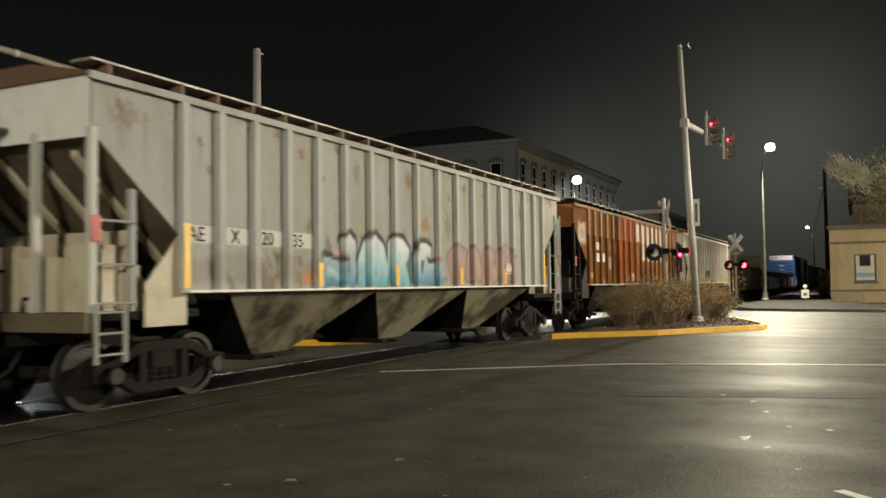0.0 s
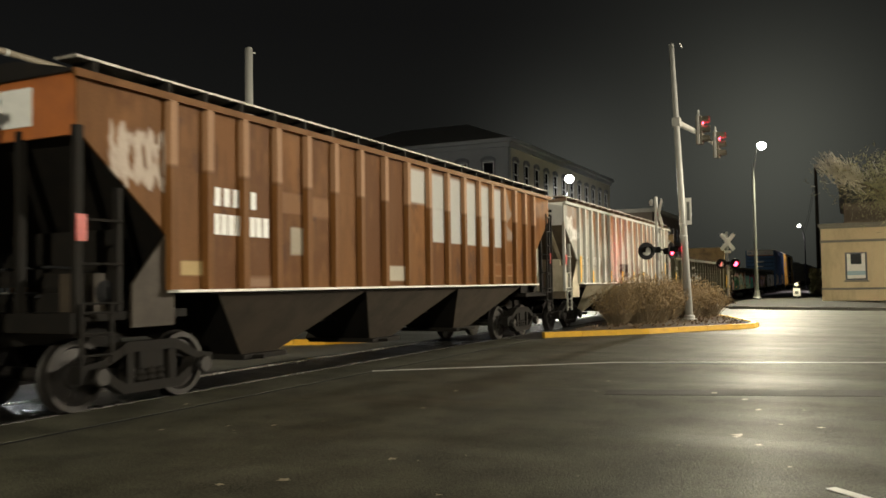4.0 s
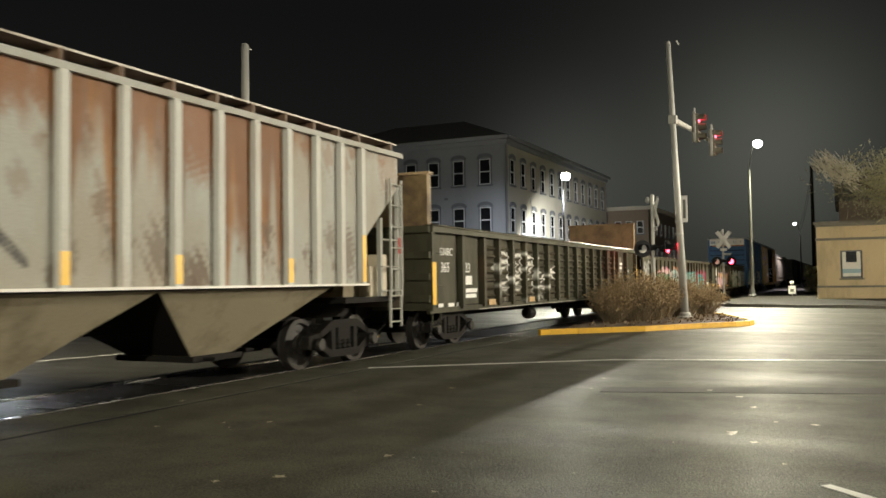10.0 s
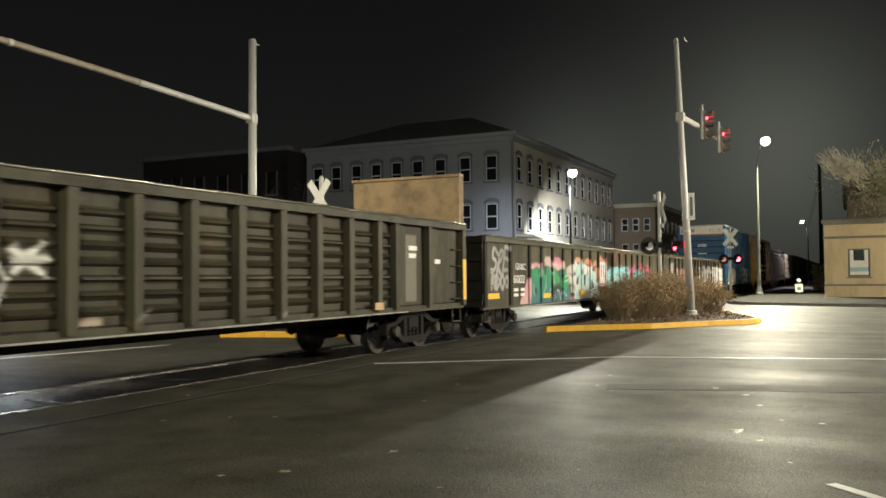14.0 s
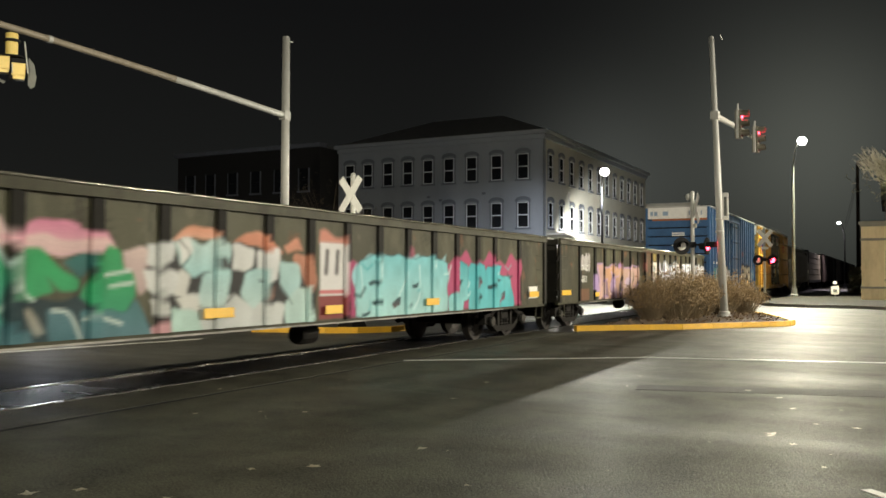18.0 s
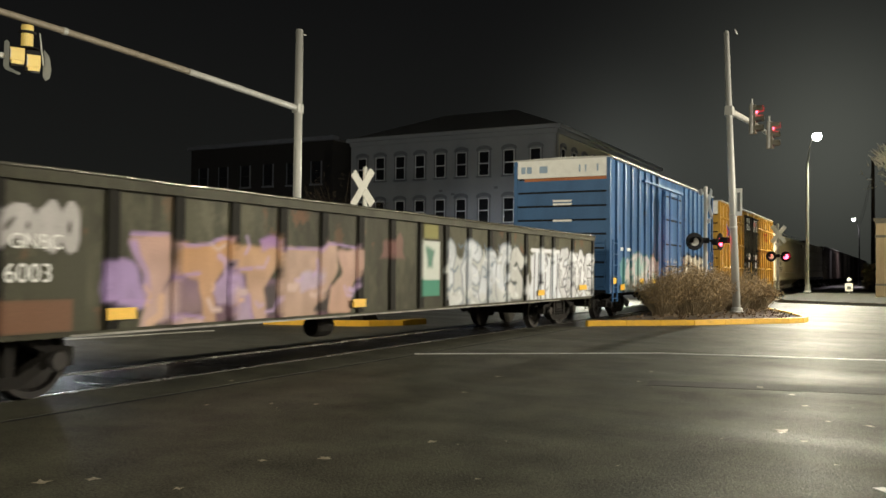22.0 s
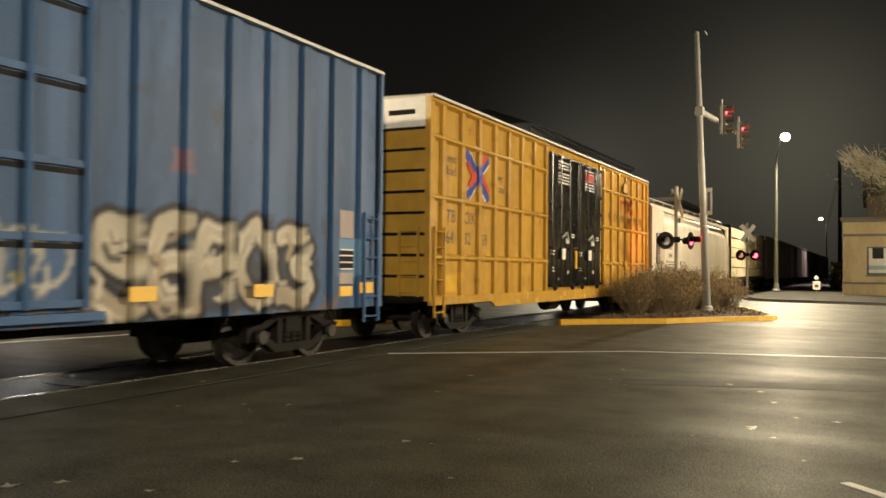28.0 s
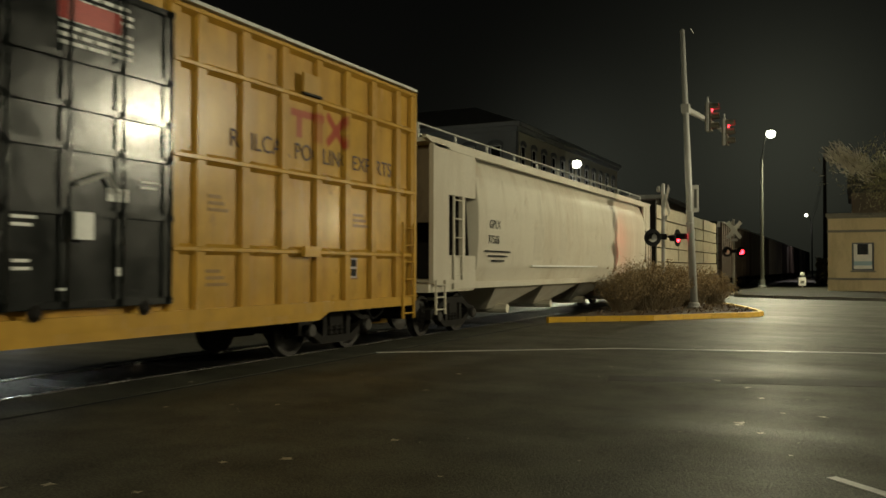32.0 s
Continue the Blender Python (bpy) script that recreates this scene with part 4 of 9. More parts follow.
def make_hopper(label, L, body, bay_mat, layers, top=3.92, posts=18, stripes=(), group="covered hoppers of the train"):
    """A covered hopper with outside posts, cut-away ends, three bays and a roof walk."""
    car = thing("covered_hopper", (0, 0, 0), label, "freight car", group)
    sill = 1.44
    trim = RUSTY if body is BROWN_CAR else body

    def cut(z):
        if z >= 3.25:
            return 0.1, L - 0.1
        k = min(1, max(0, (3.25 - z) / 1.15))
        return 0.1 + 1.42 * k, L - 0.1 - 1.42 * k

    for side in (-1, 1):
        y = -HALF + 0.06
        g = sheet(0.1, L - 0.1, sill, top - 0.05, y, 0.04 if side < 0 else 0.5, 0.03, cut)
        if side > 0:
            g.v = [(a, -b, c) for a, b, c in g.v]
        me = g.mesh("side_sheet")
        me.materials.append(body)
        part("side_sheet", spray(me, layers) if side < 0 else me, body, car)
        chord = Geo().box(0.02, L - 0.02, min(side * (HALF - 0.04), side * (HALF + 0.02)), max(side * (HALF - 0.04), side * (HALF + 0.02)), top - 0.09, top)
        part("top_chord", chord, body, car)
        part("side_sill", Geo().box(1.5, L - 1.5, min(side * 1.44, side * (HALF + 0.11)), max(side * 1.44, side * (HALF + 0.11)), sill - 0.035, sill + 0.0), SILL, car, "bright worn side sill")
    for x in hopper_posts(L):
        me = post_mesh("side_post", x, 0.13, sill, top - 0.09, -HALF - 0.03, -HALF + 0.06, BROWN_CAR if body is BROWN_CAR else GREY_POST if body is GREY_CAR else PALE_POST, [patch(-1, 99, 3.0, 5.0, (0.42, 0.25, 0.15), 0.7)] if body is BROWN_CAR else [d for d in layers if d not in WEAR])
        part("side_post", me, body, car, at=(x, 0, 0))
    for x in stripes:
        part("reflector_stripe", Geo().box(x - 0.065, x + 0.065, -HALF - 0.036, -HALF - 0.031, sill + 0.03, sill + (0.85 if x in (stripes[0], stripes[-1]) else 0.4)), ORANGE, car, "yellow reflective stripe")
    # Roof, its trough and the walk along the edge.
    g = Geo().prism([(0.05, top - 0.02), (L - 0.05, top - 0.02), (L - 0.05, top), (0.05, top)], -HALF, HALF)
    g.add([(0.05, -HALF, top), (L - 0.05, -HALF, top), (0.05, -0.5, top + 0.2), (L - 0.05, -0.5, top + 0.2), (0.05, 0.5, top + 0.2), (L - 0.05, 0.5, top + 0.2), (0.05, HALF, top), (L - 0.05, HALF, top)],
          [(0, 1, 3, 2), (2, 3, 5, 4), (4, 5, 7, 6), (0, 2, 4, 6), (1, 7, 5, 3)])
    roof_mat = RUSTY if body is BROWN_CAR else RUST_ROOF
    part("roof", g, roof_mat, car, "rust-brown roof")
    part("hatch_trough", Geo().box(0.8, L - 0.8, -0.35, 0.35, top + 0.2, top + 0.34), roof_mat, car)
    walk_board = part("running_board", Geo().box(0.1, L - 0.1, -HALF + 0.06, -HALF + 0.42, top + 0.15, top + 0.18), WALK_STEEL, car, "steel grating walk on the roof")
    for x in [0.35] + hopper_posts(L)[::1] + [L - 0.35]:
        part("board_bracket", Geo().box(x - 0.03, x + 0.03, -HALF + 0.05, -HALF + 0.4, top, top + 0.15), roof_mat, walk_board)
    # Slope sheets inside the cut-away ends, platforms, end posts and ladders.
    for e in (0, 1):
        def X(v):
            return v if e == 0 else L - v

        # The slope sheet is coloured dark for the shade inside the cut-away end.
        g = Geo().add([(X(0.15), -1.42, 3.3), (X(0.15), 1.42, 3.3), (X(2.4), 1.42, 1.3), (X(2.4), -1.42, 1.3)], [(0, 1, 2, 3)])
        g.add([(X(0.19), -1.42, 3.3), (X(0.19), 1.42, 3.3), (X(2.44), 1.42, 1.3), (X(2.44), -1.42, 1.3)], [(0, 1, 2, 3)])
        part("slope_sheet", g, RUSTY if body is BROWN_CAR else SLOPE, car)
        part("end_panel", Geo().box(min(X(0.1), X(0.14)), max(X(0.1), X(0.14)), -1.45, 1.45, 3.2, top - 0.02), (RUST_END if body is BROWN_CAR else WHITE) if e == 0 else body, car)
        part("end_platform", Geo().box(min(X(0.02), X(1.9)), max(X(0.02), X(1.9)), -1.4, 1.4, 1.1, 1.2), RUSTY, car)
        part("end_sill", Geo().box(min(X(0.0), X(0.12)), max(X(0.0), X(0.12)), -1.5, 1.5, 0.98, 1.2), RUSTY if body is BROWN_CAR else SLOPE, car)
        if body is not BROWN_CAR:
            for k, (xa, xb, y, z1) in enumerate(((0.35, 0.55, -1.35, 1.98), (0.66, 0.95, -1.34, 1.75), (0.3, 0.55, -0.68, 1.85), (0.32, 0.6, 0.02, 2.0), (0.28, 0.6, 0.72, 1.88))):
                part("equipment_box", Geo().box(min(X(xa), X(xb)), max(X(xa), X(xb)), y, y + 0.62, 1.2, z1), PANEL, car, "dusty cream box on the end platform")
            for y in (-0.95, -0.3, 0.35, 1.0):
                part("slope_rib", Geo().prism([(X(p), z) for p, z in ([(0.3, 3.1), (2.3, 1.32), (2.3, 1.4), (0.3, 3.18)] if e == 1 else [(0.3, 3.1), (0.3, 3.02), (2.3, 1.24), (2.3, 1.32)])], y - 0.05, y + 0.05), PANEL, car, "dusty rib under the slope sheet")
        for y in (-1.46, 0.55, 1.42, -0.55):
            part("end_post", Geo().box(min(X(0.06), X(0.16)), max(X(0.06), X(0.16)), y - 0.04, y + 0.04, 1.2, 3.3), trim if body is BROWN_CAR else PALE_POST, car)
        if e == 0:
            part("gusset", Geo().prism([(a, z) for a, z in ([(0.92, 1.0), (1.62, 1.0), (1.62, 2.15), (1.47, 2.12), (0.92, 1.52)])], -HALF + 0.07, -HALF + 0.1), bay_mat if body is BROWN_CAR else PANEL, car, "dusty corner gusset")
        part("bolster_box", Geo().box(min(X(0.5), X(1.5)), max(X(0.5), X(1.5)), -1.1, 1.1, 1.2, 1.42), RUSTY if body is BROWN_CAR else bay_mat, car)
        part("slope_support", Geo().box(min(X(1.1), X(1.2)), max(X(1.1), X(1.2)), -1.0, 1.3, 1.5, 2.2), RUSTY if body is BROWN_CAR else PANEL, car)
        part("brake_cylinder", Geo().lathe([(0.08, -0.3), (0.15, -0.26), (0.15, 0.2), (0.06, 0.26)], (X(0.75), -0.95, 1.42), "y", 14), BLACK, car, "black brake cylinder")
        if e == 0:
            wheel = part("hand_brake", Geo().tube((0.0, 0.62, 2.3), (0.1, 0.62, 2.3), 0.035, n=8), trim, car, "hand brake wheel on the end")
            ring = [(-0.02, 0.62 + 0.27 * math.cos(k * 0.3927), 2.3 + 0.27 * math.sin(k * 0.3927)) for k in range(17)]
            part("wheel_rim", Geo().sweep(ring, 0.02, n=6), trim, wheel)
            for k in range(4):
                part("spoke", Geo().tube((-0.02, 0.62, 2.3), ring[4 * k], 0.012, n=5), trim, wheel)
        for y, z in ((-0.2, 1.36), (0.3, 1.7)):
            part("air_pipe", Geo().sweep([(X(0.2), y, 1.2), (X(0.25), y + 0.05, z), (X(0.8), y - 0.5, z + 0.05), (X(1.3), y - 0.8, z)], 0.022, n=6), BLACK, car, "bent air pipe")
        for z in (1.3, 1.75):
            part("grab_bar", Geo().tube((X(0.12), -1.48, z), (X(0.75), -1.48, z), 0.016, n=6), trim, car)
        part("red_marker", Geo().box(min(X(0.05), X(0.19)), max(X(0.05), X(0.19)), -1.525, -1.515, 2.0, 2.3), RED_PAINT, car, "red reflective marker")
        part("inner_post", Geo().box(min(X(0.69), X(0.77)), max(X(0.69), X(0.77)), -1.46, -1.38, 1.2, 2.65), trim, car)
        part("grab_bar", Geo().tube((X(0.12), -1.48, 2.25), (X(0.75), -1.48, 2.25), 0.018, n=6), trim, car)
        part("reservoir", Geo().lathe([(0.12, -0.45), (0.2, -0.38), (0.2, 0.38), (0.12, 0.45)], (X(0.95), -0.4, 1.5), "y", 14), trim, car, "dusty air reservoir")
        part("brake_box", Geo().box(min(X(0.4), X(0.75)), max(X(0.4), X(0.75)), -1.2, -0.85, 1.2, 1.65), bay_mat, car)
        make_ladder(car, X(0.12) if e == 0 else X(0.54), -HALF + 0.0, 0.62, 1.3, trim, "x", 0.42, 3)
        if e == 1:
            make_ladder(car, L - 0.5, -HALF, 1.2, 3.4, trim, "x", 0.42)
        make_coupler(car, X(0.0), -1 if e == 0 else 1)
        make_truck(car, X(1.55))
    # Three bays below the sill.
    n = 3
    a, b = 2.45, L - 2.45
    w = (b - a) / n
    for i in range(n):
        x0, x1 = a + i * w, a + (i + 1) * w
        c = (x0 + x1) / 2
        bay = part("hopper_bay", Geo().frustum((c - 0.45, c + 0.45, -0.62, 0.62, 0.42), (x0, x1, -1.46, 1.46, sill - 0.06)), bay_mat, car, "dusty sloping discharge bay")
        # Thin near-black sheets paint shade onto both sloping ends of the bay.
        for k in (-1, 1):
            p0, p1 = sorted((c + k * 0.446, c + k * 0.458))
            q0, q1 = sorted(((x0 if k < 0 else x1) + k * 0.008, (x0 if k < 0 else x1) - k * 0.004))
            part("bay_slope", Geo().frustum((p0, p1, -0.61, 0.61, 0.425), (q0, q1, -1.45, 1.45, sill - 0.065)), RUSTY, bay, "sloping end sheet of the bay, near-black for its shade")
        part("bay_gate", Geo().box(c - 0.55, c + 0.55, -0.75, 0.75, 0.34, 0.42).tube((c - 0.3, -0.95, 0.38), (c - 0.3, 0.95, 0.38), 0.03), RUSTY, bay)
    part("center_sill", Geo().box(0.1, L - 0.1, -0.25, 0.25, 0.8, 1.1), RUSTY, car)
    return car


def make_gondola(label, L, body, layers, top=2.45, bottom=0.76, spacing=0.97, first=(0.06, 1.7, 3.08), ribs=False, bulkheads=False, name="gondola", bars=(), plane=0.13, post_mat=None, bar_mat=ORANGE, tank=7.7):
    """An open gondola with outside posts and a top chord; ribs: pressed panels; bulkheads: raised ends."""
    car = thing(name, (0, 0, 0), label, "freight car", "gondolas of the train")
    xs = list(first)
    while xs[-1] + spacing < L - 3.2:
        xs.append(xs[-1] + spacing)
    xs += [L - 3.08, L - 1.7, L - 0.06] if xs[-1] < L - 3.6 else [L - 1.7, L - 0.06]

    def rib(x, z):
        if not ribs or x < first[2] or x > L - 3.1:
            return 0.0
        off = min(abs(x - p) for p in xs)
        return 0.08 * min(1, max(0, (off - 0.12) / 0.06)) * max(0.0, math.sin((z - bottom) * 2 * math.pi / 0.19)) if bottom + 0.19 < z < top - 0.25 else 0.0

    for side in (-1, 1):
        g = sheet(0.02, L - 0.02, bottom, top - 0.12, -HALF + plane, 0.03 if side < 0 else 0.8, 0.03, None, rib if side < 0 else None)
        if side > 0:
            g.v = [(a, -b, c) for a, b, c in g.v]
        me = g.mesh("side_sheet")
        me.materials.append(body)
        part("side_sheet", spray(me, layers) if side < 0 else me, body, car)
        y0, y1 = sorted((side * (HALF - 0.16), side * (HALF + 0.02)))
        chord = part("top_chord", Geo().prism([(0, top - 0.15), (L, top - 0.15), (L, top), (0, top)], y0, y1), body, car, "thick top chord, worn bright on top")
        part("chord_edge", Geo().sweep([(L * k / 24, side * (HALF + 0.012), top - 0.014 + 0.006 * math.sin(k * 2.3)) for k in range(25)], 0.024, n=8), WET_EDGE, chord, "wet rubbed steel edge of the chord", round_=True)
        y0, y1 = sorted((side * (HALF - 0.14), side * (HALF - 0.06)))
        part("side_sill", Geo().box(0, L, y0, y1, bottom - 0.06, bottom + 0.05), body, car)
    # This added strip paints the glint under the side as a pale line.
    part("sill_edge", Geo().box(2.6, L - 2.6, -HALF + 0.045, -HALF + 0.06, bottom - 0.062, bottom - 0.04), GLINT_EDGE, car, "pale strip for the glint on the side's lower edge")
    for x in xs:
        me = post_mesh("side_post", x, 0.16, bottom, top - 0.15, -HALF, -HALF + plane, post_mat or body, layers if post_mat is None else [d for d in layers if d not in WEAR])
        part("side_post", me, post_mat or body, car, at=(x, 0, 0))
        part("side_post", Geo().box(x - 0.08, x + 0.08, HALF - 0.13, HALF, bottom, top - 0.15), body, car)
    part("floor", Geo().box(0.05, L - 0.05, -1.4, 1.4, bottom, bottom + 0.08), RUSTY, car)
    part("center_sill", Geo().box(0, L, -0.3, 0.3, 0.6, bottom), RUSTY, car)
    for e in (0, 1):
        x = 0.0 if e == 0 else L
        o = 1 if e == 0 else -1
        part("end_sheet", Geo().box(min(x, x + 0.08 * o), max(x, x + 0.08 * o), -1.42, 1.42, bottom, top - 0.02), post_mat or body, car)
        for z in (bottom + 0.25, bottom + 0.7, bottom + 1.15, top - 0.1):
            part("end_rib", Geo().box(min(x - 0.1 * o, x), max(x - 0.1 * o, x), -1.5, 1.5, z - 0.07, z + 0.07), post_mat or body, car)
        for z in (bottom + 0.15, bottom + 0.5, bottom + 0.85, bottom + 1.2):
            a = x + (0.16 if e == 0 else -0.56)
            part("grab_iron", Geo().tube((a, -HALF + 0.05, z), (a + 0.4, -HALF + 0.05, z), 0.014, n=6).tube((a, -HALF + 0.05, z), (a, -HALF + 0.1, z), 0.014, n=6).tube((a + 0.4, -HALF + 0.05, z), (a + 0.4, -HALF + 0.1, z), 0.014, n=6), body, car)
        a = x + (0.14 if e == 0 else -0.54)
        part("stirrup", Geo().sweep([(a, -HALF + 0.08, bottom), (a, -HALF + 0.08, bottom - 0.34), (a + 0.4, -HALF + 0.08, bottom - 0.34), (a + 0.4, -HALF + 0.08, bottom)], 0.018, n=6), body, car)
        make_coupler(car, x, -o)
        make_truck(car, x + 1.75 * o)
        if bulkheads:
            bx0, bx1 = sorted((x + 0.02 * o, x + 0.14 * o))
            bulk = part("bulkhead", Geo().box(bx0, bx1, -1.45, 1.25, top - 0.02, 3.68), BULKHEAD, car, "tall rusty end bulkhead")
            part("bulkhead_cap", Geo().box(bx0 - 0.05, bx1 + 0.05, -1.48, 1.28, 3.68, 3.74), BULKHEAD, bulk)
            for y in (-1.4, -0.6, 0.3, 1.15):
                part("bulkhead_rib", Geo().box(min(x - 0.06 * o, x + 0.02 * o), max(x - 0.06 * o, x + 0.02 * o), y - 0.06, y + 0.06, top, 3.68), BULKHEAD, bulk)
    for x0, z, w in bars:
        part("reflector_stripe", Geo().box(x0, x0 + w, -HALF - 0.012, -HALF - 0.004, z, z + 0.13), bar_mat, car, "yellow reflective bar")
    part("brake_reservoir", Geo().lathe([(0.06, -0.27), (0.15, -0.22), (0.17, -0.15), (0.17, 0.15), (0.15, 0.22), (0.06, 0.27)], (tank, -0.87, 0.52), "x", 14), RUSTY, car, "dark brake reservoir under the side")
    for k in (-0.14, 0.14):
        part("reservoir_strap", Geo().box(tank + k - 0.02, tank + k + 0.02, -0.9, -0.84, 0.66, bottom), RUSTY, car)
    return car


def box_shell(car, L, body, layers, top, bottom, plane, step=0.06):
    """Side sheets, roof, ends and underframe that all boxcars share."""
    for side in (-1, 1):
        g = sheet(0.0, L, bottom, top, plane, step if side < 0 else 0.8, 0.03)
        if side > 0:
            g.v = [(a, -b, c) for a, b, c in g.v]
        me = g.mesh("side_sheet")
        me.materials.append(body)
        part("side_sheet", spray(me, layers) if side < 0 else me, body, car)
    roof = Geo().prism([(-0.03, top), (L + 0.03, top), (L + 0.03, top + 0.05), (-0.03, top + 0.05)], -HALF - 0.06, HALF + 0.06)
    roof.add([(0, -HALF, top + 0.05), (L, -HALF, top + 0.05), (0, 0, top + 0.09), (L, 0, top + 0.09), (0, HALF, top + 0.05), (L, HALF, top + 0.05)], [(0, 1, 3, 2), (2, 3, 5, 4), (0, 2, 4), (1, 5, 3)])
    part("roof", roof, GALV, car, "galvanised roof with a pale edge")
    part("underframe", Geo().box(0.1, L - 0.1, -1.2, 1.2, bottom - 0.05, bottom + 0.1).box(0, L, -0.3, 0.3, 0.6, bottom), RUSTY, car)
    part("brake_reservoir", Geo().lathe([(0.12, -0.5), (0.2, -0.4), (0.2, 0.4), (0.12, 0.5)], (L * 0.5, -0.75, 0.5), "x", 12), RUSTY, car)
    for e in (0, 1):
        x, o = (0.0, 1) if e == 0 else (L, -1)
        make_coupler(car, x, -o)
        make_truck(car, x + (1.9 if L < 17 else 2.1) * o)


def pressed_end(car, x, o, body, top, bottom, bands, white_band):
    """A car end with deep pressed grooves between broad bands."""
    end = part("end_wall", Geo().box(min(x, x + 0.05 * o), max(x, x + 0.05 * o), -HALF + 0.02, HALF - 0.02, bottom, top), BLACK, car)
    z = bottom + 0.1
    h = (white_band - z) / bands
    for i in range(bands):
        part("end_band", Geo().prism(sorted_box(x, x - 0.07 * o, z + h * i, z + h * (i + 1) - 0.06), -HALF + 0.02, HALF - 0.02), body, end)
    part("end_band", Geo().box(min(x, x - 0.07 * o), max(x, x - 0.07 * o), -HALF + 0.02, HALF - 0.02, white_band, top), WHITE, end, "white top band")
    for y in (-HALF + 0.04, HALF - 0.04):
        part("corner_post", Geo().box(min(x, x - 0.08 * o), max(x, x - 0.08 * o), y - 0.06, y + 0.06, bottom, top), body, car)
    return end


def sorted_box(xa, xb, z0, z1):
    a, b = sorted((xa, xb))
    return [(a, z0), (b, z0), (b, z1), (a, z1)]


def make_blue_boxcar(L, layers):
    car = thing("boxcar", (0, 0, 0), "blue boxcar with sprayed letters and a white end band", "freight car")
    top, bottom = 4.84, 0.80
    box_shell(car, L, BLUE_CAR, layers, top, bottom, -HALF + 0.05, 0.035)
    xs = [0.72 + 0.81 * i for i in range(7)] + [9.75 + 0.81 * i for i in range(7)]
    for x in xs:
        part("side_post", post_mesh("side_post", x, 0.2, bottom, top - 0.02, -HALF - 0.02, -HALF + 0.05, BLUE_CAR, layers), BLUE_CAR, car, at=(x, 0, 0))
    # Plug door on its track, with bars, handles and a top rail.
    door = part("plug_door", spray(with_mat(sheet(6.2, 8.95, 1.0, 4.4, -HALF - 0.03, 0.06, 0.06), BLUE_CAR), layers), BLUE_CAR, car, "blue plug door with bars")
    for z in (1.05, 1.75, 2.55, 3.45, 4.3):
        part("door_rail", Geo().box(6.2, 8.95, -HALF - 0.07, -HALF - 0.03, z - 0.04, z + 0.04), BLUE_CAR, door)
    for z in (1.62, 2.42, 3.32, 4.17):
        part("door_groove", Geo().box(6.24, 8.91, -HALF - 0.036, -HALF - 0.031, z + 0.01, z + 0.07), BLACK, door, "dark groove under the rail")
    for x in (6.22, 6.95, 8.2, 8.93):
        part("door_bar", Geo().tube((x, -HALF - 0.08, 1.0), (x, -HALF - 0.08, 4.4), 0.03, n=8), BLUE_CAR, door)
    part("door_handle", Geo().box(7.3, 7.85, -HALF - 0.1, -HALF - 0.07, 1.5, 1.58), GALV, door)
    part("door_track", Geo().box(4.0, 9.2, -HALF - 0.07, -HALF + 0.05, 0.86, 0.95), BLUE_CAR, car)
    part("door_track", Geo().box(3.6, 9.2, -HALF - 0.06, -HALF + 0.05, 4.45, 4.52), BLUE_CAR, car)
    for e in (0, 1):
        x, o = (0.0, 1) if e == 0 else (L, -1)
        pressed_end(car, x, o, BLUE_CAR, top, bottom, 8, 4.3)
        make_ladder(car, x + (0.1 if e == 0 else -0.54), -HALF - 0.05, 0.55, 2.4, BLUE_CAR, "x", 0.44, 6)
        make_ladder(car, x - 0.1 * o, -1.4, 0.9, 2.4, BLUE_CAR, "y", 0.42, 5)
    for x0, z in ((0.17, 1.08), (0.98, 0.88), (3.2, 1.05), (4.75, 1.02), (9.57, 1.04), (11.78, 1.04), (14.5, 1.04)):
        part("reflector_stripe", Geo().box(x0, x0 + 0.42, -HALF - 0.034, -HALF - 0.026, z, z + 0.18), ORANGE, car, "yellow reflective bar")
    return car


def with_mat(geo, material):
    me = geo.mesh("door")
    me.materials.append(material)
    return me


